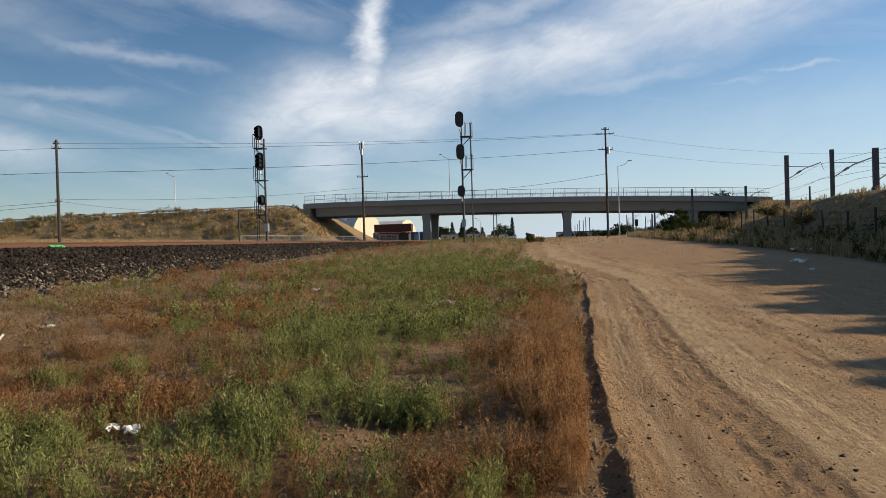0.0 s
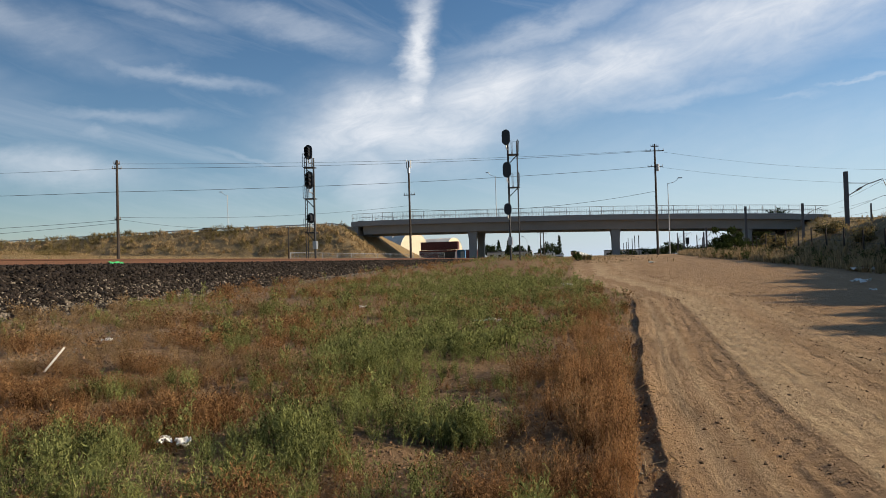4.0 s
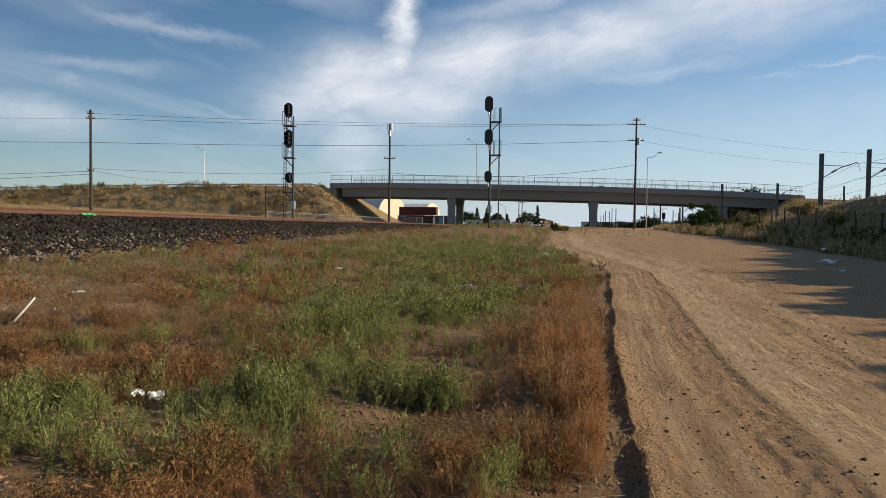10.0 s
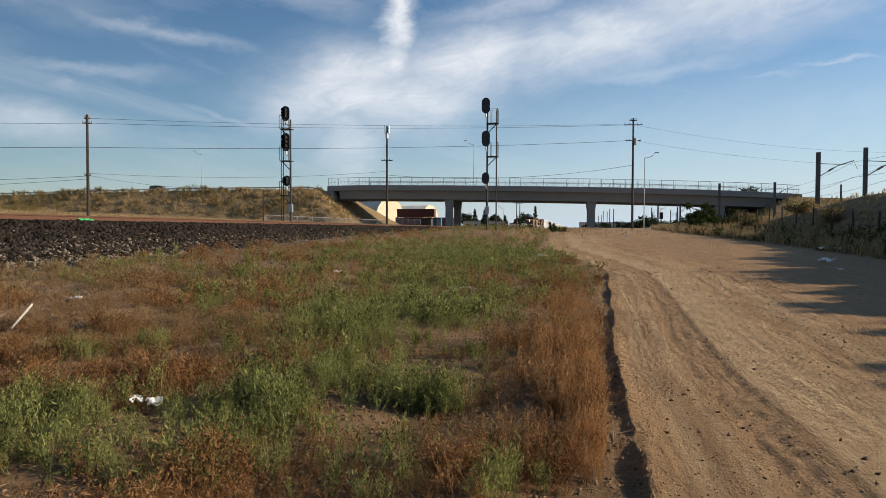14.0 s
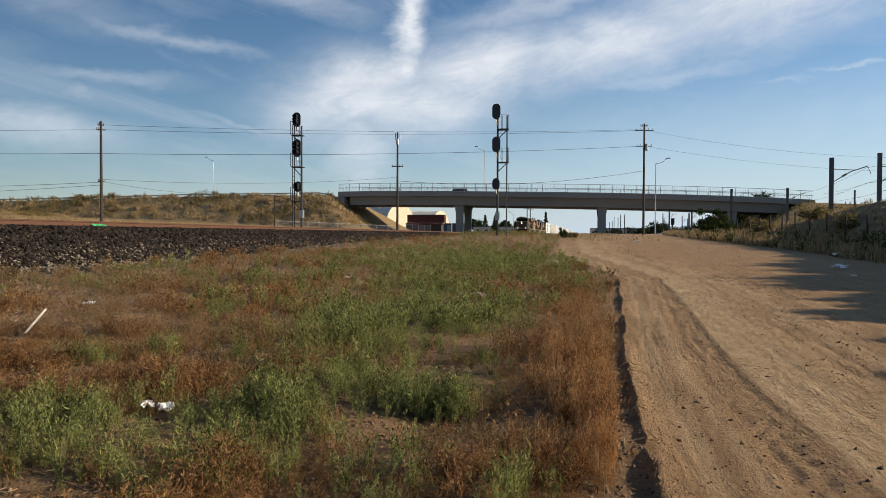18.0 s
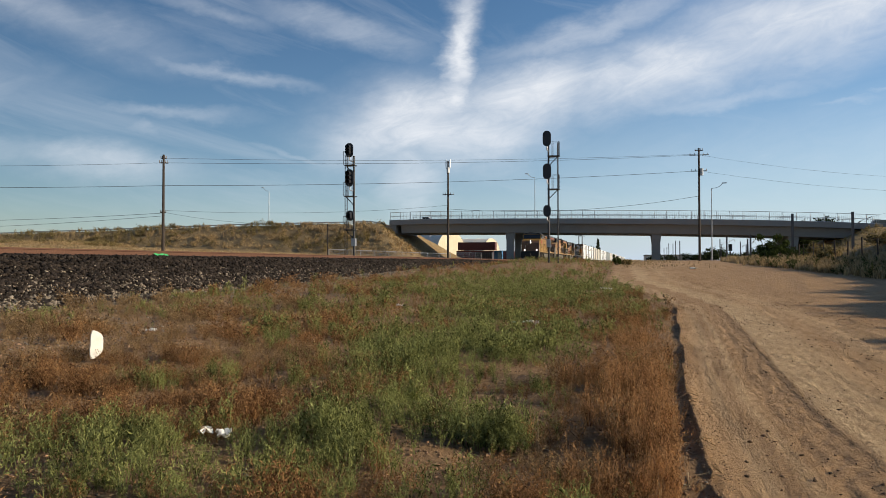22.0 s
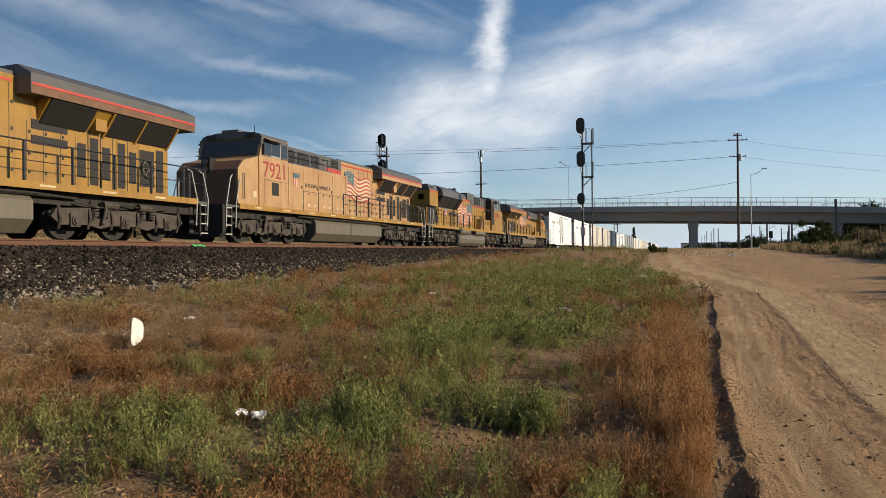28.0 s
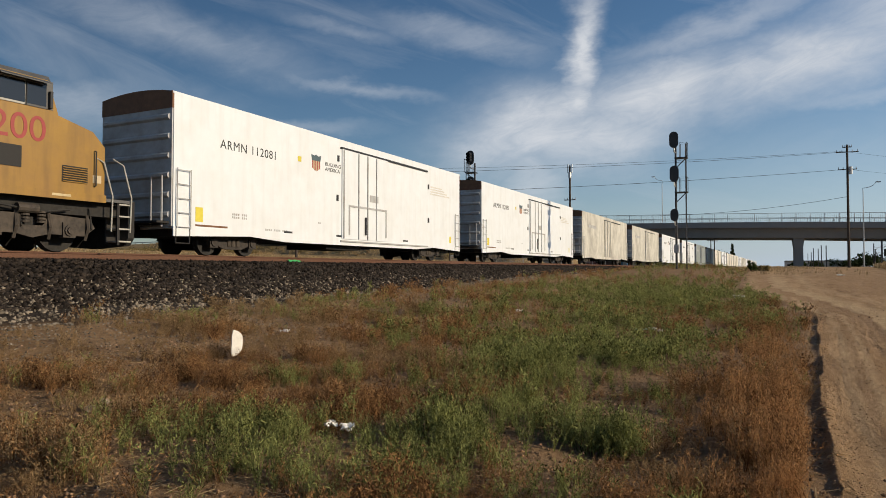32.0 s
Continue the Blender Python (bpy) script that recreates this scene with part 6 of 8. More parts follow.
            part("door_lever", bx(W + 0.06, W + 0.12, 10.2, 10.28, 1.0, 1.75), DARKSTEEL, d)
            part("door_notice", bx(W + 0.05, W + 0.056, 10.6, 11.3, 2.45, 2.75), REND, d)
            part("door_track", bx(W, W + 0.07, 8.45, 16.0, 4.45, 4.52), DARKSTEEL, e, "dark door track")
            part("door_track", bx(W, W + 0.07, 8.45, 16.0, 0.66, 0.72), REND, e)
            for y, z in ((16.1, 3.6), (16.1, 1.9), (8.25, 3.9), (8.2, 2.3)):
                part("door_stop", bx(W, W + 0.04, y, y + 0.1, z, z + 0.24), DARKSTEEL, e)
            part("yellow_label", bx(W, W + 0.006, 0.85, 1.15, 1.0, 1.45), LABELYEL, e)
            part("yellow_label", bx(W, W + 0.006, 5.75, 5.95, 3.55, 3.75), LABELYEL, e)
            part("yellow_label", bx(W, W + 0.006, 18.6, 18.8, 0.95, 1.3), LABELYEL, e)
            part("rust_streak_plate", bx(W, W + 0.006, 0.85, 2.2, 0.86, 0.92), RBROWN, e)
            sb = B()
            for y0, wd, z in ((2.4, 0.8, 1.3), (2.4, 0.8, 1.2), (4.0, 1.2, 0.88), (7.0, 0.3, 1.3)):
                n = int(wd / 0.09)
                for k in range(n):
                    if (k * 7 + int(y0 * 3)) % 5:
                        box(sb, *sorted((sx * W, sx * (W + 0.005))), *sorted((F(y0 + k * 0.09), F(y0 + k * 0.09 + 0.06))), z, z + 0.07)
            part("small_print_bars", sb, REND, e)
            for y0 in (5.0, 8.2, 13.6):
                part("vent_slot", bx(W, W + 0.01, y0, y0 + 0.45, 0.85, 0.92), DARKSTEEL, e)
            nb = B()
            for k in range(4):
                box(nb, *sorted((sx * W, sx * (W + 0.004))), *sorted((F(16.4), F(18.6 - 0.3 * k))), 3.35 + 0.12 * k, 3.42 + 0.12 * k)
            part("faded_print_bars", nb, material("faded_print", (0.62, 0.60, 0.55), 0.6, bump=0), e)
        lettering(mark, 0.30, W + 0.002, 1.85, 3.42, INK, e, "reporting_mark", spacing=1.12, squeeze=0.98)
        shield(e, W + 0.002, 6.85, 3.33, 0.62)
        lettering("BUILDING", 0.15, W + 0.002, 7.42, 3.62, INK, e, "slogan", squeeze=1.15)
        lettering("AMERICA", 0.15, W + 0.002, 7.42, 3.42, INK, e, "slogan", squeeze=1.15)
    else:
        part("door", box(B(), W, W + 0.05, 8.55, 12.1, 0.78, 4.45), paint, e)
        for y in (8.62, 9.7, 10.4, 11.1):
            part("locking_rod", box(B(), W + 0.05, W + 0.09, y, y + 0.045, 0.8, 4.4), REND, e)
        part("door_track", box(B(), W, W + 0.07, 8.45, 16.0, 4.45, 4.52), DARKSTEEL, e)
        part("lettering_bars", box(B(), W, W + 0.004, 1.9, 5.2, 3.42, 3.7), REND, e)
    for yc in (2.9, L - 2.9):
        wheelset_truck(e, yc, (-0.89, 0.89), 0.42, 1.12, "truck", False)
    return e


def build_train():
    rows = []
    rows.append((ge_locomotive("", YEL, False, True, "leading yellow diesel locomotive with lit headlights and flared radiator"), -22.3))
    rows.append((ge_locomotive("7921", YELOLD, False, False, "sun-faded yellow diesel locomotive with a painted flag"), 0.0))
    rows.append((sd_locomotive("8904", "yellow diesel locomotive running long hood first"), 22.2))
    rows.append((ge_locomotive("8200", YEL, True, False, "yellow diesel locomotive coupled cab towards the cars"), 45.2))
    a = reefer(RWHITE, "ARMN 112081", "clean white refrigerator car with a plug door")
    b = reefer(RDIRTY, "ARMN", "grimy cream refrigerator car stained along its foot", False)
    c = reefer(RGREY, "ARMN", "grey-blue weathered refrigerator car", False)
    d = reefer(RCREAM, "ARMN", "cream refrigerator car dulled by dust", False)
    kinds = "aabbaaccdadddaddadcddada"
    first = {}
    for i, k in enumerate(kinds):
        src = {"a": a, "b": b, "c": c, "d": d}[k]
        ob = src if k not in first else copy_thing(src, pose(RAIL_X, 0, RAIL_Z))
        first[k] = 1
        rows.append((ob, 66.9 + 23.05 * i))
    return rows


TRAIN = build_train()

# ======== plants ========


def leaf_material(name, dark, light, through=0.3):
    m = bpy.data.materials.new(name)
    m.use_nodes = True
    nt = m.node_tree
    N, K = nt.nodes.new, nt.links.new
    nt.nodes.clear()
    out = N("ShaderNodeOutputMaterial")
    g, tc, n = N("ShaderNodeNewGeometry"), N("ShaderNodeTexCoord"), N("ShaderNodeTexNoise")
    n.inputs["Scale"].default_value, n.inputs["Detail"].default_value = 3.6, 6
    K(tc.outputs["Object"], n.inputs["Vector"])
    ad = N("ShaderNodeMath")
    ad.operation = "MULTIPLY_ADD"
    K(g.outputs["Random Per Island"], ad.inputs[0])
    ad.inputs[1].default_value = 0.6
    K(n.outputs["Fac"], ad.inputs[2])
    mr = N("ShaderNodeMapRange")
    K(ad.outputs[0], mr.inputs[0])
    mr.inputs[1].default_value, mr.inputs[2].default_value = 0.5, 1.08
    r = N("ShaderNodeValToRGB")
    r.color_ramp.elements[0].color, r.color_ramp.elements[1].color = (*dark, 1), (*light, 1)
    K(mr.outputs[0], r.inputs[0])
    p, t, mx = N("ShaderNodeBsdfDiffuse"), N("ShaderNodeBsdfTranslucent"), N("ShaderNodeMixShader")
    K(r.outputs[0], p.inputs[0]), K(r.outputs[0], t.inputs[0])
    mx.inputs[0].default_value = through
    K(p.outputs[0], mx.inputs[1]), K(t.outputs[0], mx.inputs[2]), K(mx.outputs[0], out.inputs[0])
    return m


M_GREEN = leaf_material("weed_green", (0.035, 0.042, 0.014), (0.40, 0.42, 0.15), 0.34)
M_RUST = leaf_material("dried_weed_rust", (0.06, 0.029, 0.014), (0.47, 0.265, 0.118), 0.32)
M_DEAD = leaf_material("dead_weed_red", (0.08, 0.036, 0.017), (0.62, 0.36, 0.165), 0.4)
M_TAN = leaf_material("dried_weed_tan", (0.08, 0.048, 0.022), (0.46, 0.315, 0.165), 0.32)
M_STRAW = leaf_material("straw", (0.20, 0.14, 0.075), (0.56, 0.43, 0.26))
M_BRUSH = leaf_material("brush_olive", (0.06, 0.05, 0.02), (0.42, 0.32, 0.145))
M_SHRUB = leaf_material("shrub_leaf", (0.018, 0.026, 0.008), (0.085, 0.11, 0.035))
M_DARKTREE = leaf_material("far_tree_leaf", (0.015, 0.022, 0.010), (0.06, 0.08, 0.035))
M_GOLD = leaf_material("golden_grass", (0.17, 0.115, 0.055), (0.64, 0.475, 0.26))


def plant_proto(rng, kind):
    """Triangles (k, 3, 3) of one plant about 1 high: twiggy stems with small leaves, or blades."""
    T = []
    if kind in ("grass", "tuft", "stalk"):
        nb = {"grass": 20, "tuft": 13, "stalk": 9}[kind]
        for _ in range(nb):
            a, lean, h = rng.uniform(0, 6.28), rng.uniform(0.05, 0.55), rng.uniform(0.5, 1.0)
            b = np.array([rng.normal(0, 0.12), rng.normal(0, 0.12), 0])
            d = np.array([math.cos(a), math.sin(a), 0])
            s = np.array([-math.sin(a), math.cos(a), 0]) * rng.uniform(0.012, 0.03) * (0.4 if kind == "stalk" else 1.0)
            mid, tip = b + d * lean * 0.35 * h + [0, 0, 0.6 * h], b + d * lean * h + [0, 0, h]
            T += [(b - s, b + s, mid + s * 0.7), (b - s, mid + s * 0.7, mid - s * 0.7), (mid - s * 0.7, mid + s * 0.7, tip)]
        return np.array(T, np.float32)
    # stems, twigs on a stem, leaves on a twig, leaf length and width, lean
    stems, twigs, leaves, size, wide, most = {
        "weed": (6, 5, 5, 0.1, 0.36, 0.55), "dry": (7, 5, 4, 0.08, 0.4, 0.9), "bushy": (8, 6, 5, 0.09, 0.36, 0.75), "thicket": (8, 7, 5, 0.062, 0.36, 0.55),
        "weed_far": (4, 3, 4, 0.16, 0.4, 0.5), "dry_far": (5, 3, 3, 0.14, 0.4, 0.75), "clump_far": (5, 4, 4, 0.2, 0.5, 0.8)}[kind]
    up = np.array([0, 0, 1.0])

    def side(v):
        c = np.cross(v, rng.normal(0, 1, 3))
        return c / (np.linalg.norm(c) + 1e-6)
    for _ in range(stems):
        a, lean, h = rng.uniform(0, 6.28), rng.uniform(0.03, most), rng.uniform(0.5, 1.0)
        d = np.array([math.cos(a), math.sin(a), 0])
        b = np.array([rng.normal(0, 0.07), rng.normal(0, 0.07), 0])
        tip = b + d * lean * h + up * h
        w = side(tip - b) * 0.011
        T.append((b - w, b + w, tip))
        for k in range(twigs):
            t = 0.12 + 0.85 * (k + rng.uniform(0, 1)) / twigs
            c = b + (tip - b) * t + d * rng.normal(0, 0.01)
            a2 = rng.uniform(0, 6.28)
            l2 = rng.uniform(0.14, 0.32) * (1.15 - 0.7 * t)
            q = c + (np.array([math.cos(a2), math.sin(a2), 0]) * 0.75 + up * rng.uniform(0.35, 1.1)) * l2
            w = side(q - c) * 0.006
            T.append((c - w, c + w, q))
            for j in range(leaves):
                e = c + (q - c) * (0.2 + 0.85 * (j + rng.uniform(0, 1)) / leaves)
                v = rng.normal(0, 1, 3) + (q - c) / l2 * 0.9 + up * 0.35
                v = v / np.linalg.norm(v) * size * rng.uniform(0.6, 1.4)
                w = side(v) * np.linalg.norm(v) * wide * 0.5
                T.append((e - w * 0.6, e + v * 0.5 + w, e + v))
    return np.array(T, np.float32)


def strew(name, x, y, height, kind, mat, label, seed, spread=1.0, protos=9, sink=0.0, category="weeds"):
    """Joins many plants standing on the ground into one object of stuff."""
    rng = np.random.default_rng(seed)
    P = [plant_proto(rng, kind) for _ in range(protos)]
    z = ground_z(x, y) - sink
    which = rng.integers(0, protos, len(x))
    ang = rng.uniform(0, 6.28, len(x))
    out = []
    for k in range(protos):
        s = which == k
        n = int(s.sum())
        if not n:
            continue
        c, sn = np.cos(ang[s]), np.sin(ang[s])
        h = height[s]
        p = P[k].reshape(1, -1, 3)
        w = h * spread
        vx = (p[..., 0] * c[:, None] - p[..., 1] * sn[:, None]) * w[:, None] + x[s][:, None]
        vy = (p[..., 0] * sn[:, None] + p[..., 1] * c[:, None]) * w[:, None] + y[s][:, None]
        vz = p[..., 2] * h[:, None] + z[s][:, None]
        out.append(np.stack([vx, vy, vz], -1).reshape(-1, 3))
    V = np.concatenate(out).astype(np.float32)
    nv = len(V)
    me = bpy.data.meshes.new(name)
    me.vertices.add(nv)
    me.vertices.foreach_set("co", V.ravel())
    me.loops.add(nv)
    me.loops.foreach_set("vertex_index", np.arange(nv, dtype=np.int32))
    me.polygons.add(nv // 3)
    me.polygons.foreach_set("loop_start", np.arange(0, nv, 3, dtype=np.int32))
    me.update(calc_edges=True)
    me.materials.append(mat)
    return tagged(new(name, me), label=label, category=category, kind="stuff")


def blob(x, y, cx, cy, rx, ry):
    return np.exp(-(((x - cx) / rx) ** 2 + ((y - cy) / ry) ** 2))


def value_noise(x, y, s, seed):
    """Smooth noise, 0 to 1."""
    rng = np.random.default_rng(seed)
    G = rng.uniform(0, 1, (64, 64))
    u, v = x / s + 200.3, y / s + 200.7
    i, j = np.floor(u).astype(int), np.floor(v).astype(int)
    a, b = smooth(0, 1, u - i), smooth(0, 1, v - j)
    g = lambda p, q: G[p % 64, q % 64]
    return (g(i, j) * (1 - a) + g(i + 1, j) * a) * (1 - b) + (g(i, j + 1) * (1 - a) + g(i + 1, j + 1) * a) * b


def greenness(x, y):
    g = 0.22 + 0.75 * blob(x, y, -3.0, 10.5, 1.9, 3.4) + 0.62 * blob(x, y, -3.6, 4.2, 1.5, 0.9) + 0.55 * blob(x, y, -4.4, 24, 4.2, 10) + 0.5 * blob(x, y, -2.3, 6.3, 1.0, 1.0)
    g += 0.6 * blob(x, y, -1.2, 5.8, 0.3, 0.3) + 0.3 * blob(x, y, -1.0, 18, 1.0, 5) + 0.4 * blob(x, y, -0.9, 3.7, 0.8, 0.35) + 0.35 * blob(x, y, -2.5, 4.8, 0.5, 0.4)
    g -= 0.5 * blob(x, y, -6.5, 8.5, 2.6, 3.2) + 0.55 * blob(x, y, -0.3, 5.8, 0.7, 2.0) + 0.45 * blob(x, y, -4.2, 6.3, 0.9, 0.8) + 0.3 * blob(x, y, -0.1, 11.5, 0.5, 3.0)
    g += 0.35 * smooth(20, 30, y) * smooth(-12, -9, x)
    return g + 0.7 * (value_noise(x, y, 1.0, 5) - 0.5) + 0.45 * (value_noise(x, y, 0.45, 6) - 0.5)


def cover(x, y):
    """How thickly the field is grown over."""
    c = 0.56 - 0.35 * blob(x, y, -1.6, 4.5, 0.8, 0.5) - 0.5 * blob(x, y, -1.5, 7.2, 0.5, 0.6) - 0.3 * blob(x, y, -6.4, 4.6, 1.6, 0.9) - 0.35 * blob(x, y, -9.5, 8.0, 2.5, 2.0) - 0.3 * blob(x, y, -6.5, 6.0, 1.5, 1.2)
    c *= smooth(-13.6, -10.5, x) * 0.6 + 0.4
    c *= 1 - smooth(0.34, 0.14, np.abs(x - road_edge(y) + 0.15)) * 0.75
    c = c + 1.5 * (value_noise(x, y, 0.7, 9) - 0.5) + 1.2 * (value_noise(x, y, 0.28, 29) - 0.5)
    return 0.02 + 0.98 * smooth(0.25, 0.75, c)


def build_field():
    rng = np.random.default_rng(42)

    def area(n, x0, x1, y0, y1, pw=1.0):
        x = rng.uniform(x0, x1, n)
        y = y0 + (y1 - y0) * rng.uniform(0, 1, n) ** pw
        k = (x < road_edge(y) - 0.12) & (x > -14.2) & (rng.uniform(0, 1, n) < cover(x, y)) & (blob(x, y, -3.38, 4.75, 0.2, 0.28) < 0.37)
        return x[k], y[k]

    def tall(x, y):
        return rng.uniform(0.09, 0.28, len(x)) * (0.2 + 1.6 * value_noise(x, y, 0.5, 3) ** 1.2) * (1 + 0.25 * smooth(10, 20, y))
    # the near field: fine plants
    X1, Y1 = area(12500, -10.5, 0.9, 1.6, 9.0)
    X2, Y2 = area(8500, -14.0, 0.9, 9.0, 17)
    x, y = np.concatenate([X1, X2]), np.concatenate([Y1, Y2])
    h, g = tall(x, y), greenness(x, y) + rng.normal(0, 0.14, len(x))
    k = g > 0.52
    tan = value_noise(x, y, 2.2, 17) + 0.5 * smooth(-5, -10, x) + rng.normal(0, 0.12, len(x)) > 0.8
    for near in (True, False):
        z = (y < 10) == near
        far = "" if near else "_far"
        q = k & z
        strew("green_weeds", x[q], y[q], h[q] * 1.15, "weed" + far, M_GREEN, "low feathery green weeds on the field", 11, 0.9)
        q = ~k & ~tan & z
        strew("dry_weeds", x[q], y[q], h[q] * 0.95, "dry" + far, M_RUST, "rust-brown dried weeds on the field", 12, 1.15)
        q = ~k & tan & z & (rng.uniform(0, 1, len(x)) < 0.7)
        strew("tan_weeds", x[q], y[q], h[q], "dry" + far, M_TAN, "tan dried weeds on stony soil", 19, 1.15)
    # the field farther off, and the unseen strip behind the camera
    X3, Y3 = area(6500, -14.0, 1.0, 17, 30)
    X4, Y4 = area(6000, -14.0, 1.0, 30, 66)
    X0, Y0 = area(900, -13.5, 0.4, -12, 1.6)
    x, y = np.concatenate([X3, X4, X0]), np.concatenate([Y3, Y4, Y0])
    h, g = tall(x, y), greenness(x, y) + rng.normal(0, 0.14, len(x))
    k = g > 0.52
    strew("green_weeds", x[k], y[k], h[k] * 1.15, "weed_far", M_GREEN, "low feathery green weeds on the far field", 31, 0.9)
    strew("dry_weeds", x[~k], y[~k], h[~k], "dry_far", M_RUST, "rust-brown dried weeds on the far field", 32, 1.15)
    # the thick dead growth by the edge of the road
    n = 430
    by = 4.0 + 4.6 * rng.uniform(0, 1, n) ** 1.15
    bx = road_edge(by) - 0.24 - np.abs(rng.normal(0, 0.5, n)) * (1.2 - 0.07 * by)
    q = value_noise(bx, by, 0.4, 44) + 0.12 * (by > 4.5) > 0.38
    bx, by = bx[q], by[q]
    rise = 0.55 + 0.45 * smooth(4.0, 4.9, by) * smooth(1.4, 0.5, np.abs(bx + 0.15))
    strew("dead_weed_thicket", bx, by, rng.uniform(0.2, 0.48, len(bx)) * rise, "thicket", M_DEAD, "thick stand of rust-red dead weeds beside the road", 13, 0.72)
    strew("dead_stalks", bx[::9] + 0.05, by[::9], rng.uniform(0.2, 0.45, len(bx[::9])), "stalk", M_STRAW, "pale dead stalks standing in the thicket", 18, 0.5)
    n = 150
    bx, by = rng.normal(-0.15, 0.3, n), rng.normal(11.5, 2.2, n)
    q = bx < road_edge(by) - 0.2
    strew("dead_weed_strip", bx[q], by[q], rng.uniform(0.2, 0.38, int(q.sum())), "dry", M_DEAD, "strip of rust-red dead weeds along the road", 14, 0.8)
    # clumps of lush green
    cx, cy = [], []
    for a, b, s, n in ((-3.5, 3.95, 0.55, 60), (-2.5, 4.75, 0.3, 30), (-1.2, 5.75, 0.15, 40), (-2.3, 6.3, 0.35, 44), (-4.6, 3.9, 0.6, 34), (-3.0, 8.4, 0.6, 70), (-3.3, 10.5, 0.9, 90), (-5.46, 6.7, 0.16, 24), (-5.0, 7.25, 0.13, 18), (-6.2, 10.8, 0.2, 24), (-6.0, 12.2, 0.3, 20),
                       (-1.1, 3.65, 0.3, 16), (-0.45, 3.75, 0.12, 8), (-1.75, 3.9, 0.3, 12)):
        cx.append(rng.normal(a, s, n)), cy.append(rng.normal(b, s, n))
    for _ in range(150):
        a, b = rng.uniform(-9.5, 0.2), 5.5 + 4.5 * rng.uniform(0, 1)
        if a < road_edge(b) - 0.5 and greenness(a, b) > 0.62 + 0.1 * rng.normal():
            n = int(rng.integers(4, 9))
            cx.append(rng.normal(a, 0.15, n)), cy.append(rng.normal(b, 0.15, n))
    cx, cy = np.concatenate(cx), np.concatenate(cy)
    q = blob(cx, cy, -3.38, 4.7, 0.22, 0.32) < 0.37
    cx, cy = cx[q], cy[q]
    strew("lush_weeds", cx, cy, rng.uniform(0.14, 0.38, len(cx)), "bushy", M_GREEN, "taller clumps of fresh green weeds", 15, 0.75)
    fx, fy = [], []
    for a, b, s, n in ((-3.9, 12.5, 1.3, 100), (-8.3, 14.3, 0.3, 22), (-7.6, 16.6, 0.4, 24), (-0.6, 18.5, 0.5, 40), (-11.0, 13.5, 0.4, 30), (-12.0, 18.0, 0.4, 26), (-9.0, 24.0, 0.6, 40)):
        fx.append(rng.normal(a, s, n)), fy.append(rng.normal(b, s, n))
    for _ in range(900):
        a, b = rng.uniform(-11.5, 0.2), 10 + 33 * rng.uniform(0, 1) ** 1.4
        if a < road_edge(b) - 0.5 and greenness(a, b) > 0.62 + 0.1 * rng.normal():
            n = int(rng.integers(5, 13))
            fx.append(rng.normal(a, 0.19, n)), fy.append(rng.normal(b, 0.19, n))
    fx, fy = np.concatenate(fx), np.concatenate(fy)
    strew("lush_weeds", fx, fy, rng.uniform(0.16, 0.4, len(fx)), "weed_far", M_GREEN, "taller clumps of fresh green weeds farther off", 35, 0.8)
    dx, dy = [], []
    for _ in range(240):
        a, b = rng.uniform(-12.5, 0.2), 4.5 + 24 * rng.uniform(0, 1) ** 1.5
        if a < road_edge(b) - 0.5 and greenness(a, b) < 0.45:
            n = int(rng.integers(4, 9))
            dx.append(rng.normal(a, 0.2, n)), dy.append(rng.normal(b, 0.2, n))
    dx, dy = np.concatenate(dx), np.concatenate(dy)
    strew("dry_clumps", dx, dy, rng.uniform(0.14, 0.32, len(dx)), "dry", M_TAN, "loose tan clumps of dead weeds", 20, 1.0)
    # far left corner of tall straw
    sx, sy = rng.normal(-5.2, 0.25, 30), rng.normal(3.2, 0.25, 30)
    strew("straw_tuft", sx, sy, rng.uniform(0.2, 0.5, 30), "stalk", M_STRAW, "tuft of dry straw", 17, 0.5)


def fallen_stalks(n, seed):
    """Broken dead stalks lying flat on the soil, each a bent sliver of three sides."""
    rng = np.random.default_rng(seed)
    y = 2.2 + 13 * rng.uniform(0, 1, n) ** 1.7
    x = rng.uniform(-9.5, 0.75, n)
    k = (x < road_edge(y) + 0.05) & (value_noise(x, y, 0.8, 71) + 0.4 * rng.uniform(0, 1, n) > 0.5)
    x, y = x[k], y[k]
    n = len(x)
    a, l, r = rng.uniform(0, 6.28, n), rng.uniform(0.02, 0.13, n), rng.uniform(0.0016, 0.0038, n)
    bend = a + rng.normal(0, 0.5, n)
    p = [(x - l * np.cos(a), y - l * np.sin(a)), (x, y), (x + l * np.cos(bend), y + l * np.sin(bend))]
    V = np.zeros((n, 9, 3))
    for i, (px, py) in enumerate(p):
        z = ground_z(px, py) + r + rng.uniform(0, 0.012, n)
        for j in range(3):
            t = 2.094 * j + 0.5
            V[:, i * 3 + j] = np.stack([px - np.sin(a) * r * math.cos(t), py + np.cos(a) * r * math.cos(t), z + r * math.sin(t)], 1)
    F = []
    for i in range(2):
        for j in range(3):
            F.append((i * 3 + j, i * 3 + (j + 1) % 3, i * 3 + 3 + (j + 1) % 3, i * 3 + 3 + j))
    F = (np.array(F)[None] + (np.arange(n) * 9)[:, None, None]).reshape(-1, 4)
    me = mesh_from("fallen_stalks", V.reshape(-1, 3).tolist(), F.tolist(), M_STRAW)
    return tagged(new("fallen_stalks", me), label="broken dead stalks lying on the soil", category="litter", kind="stuff")


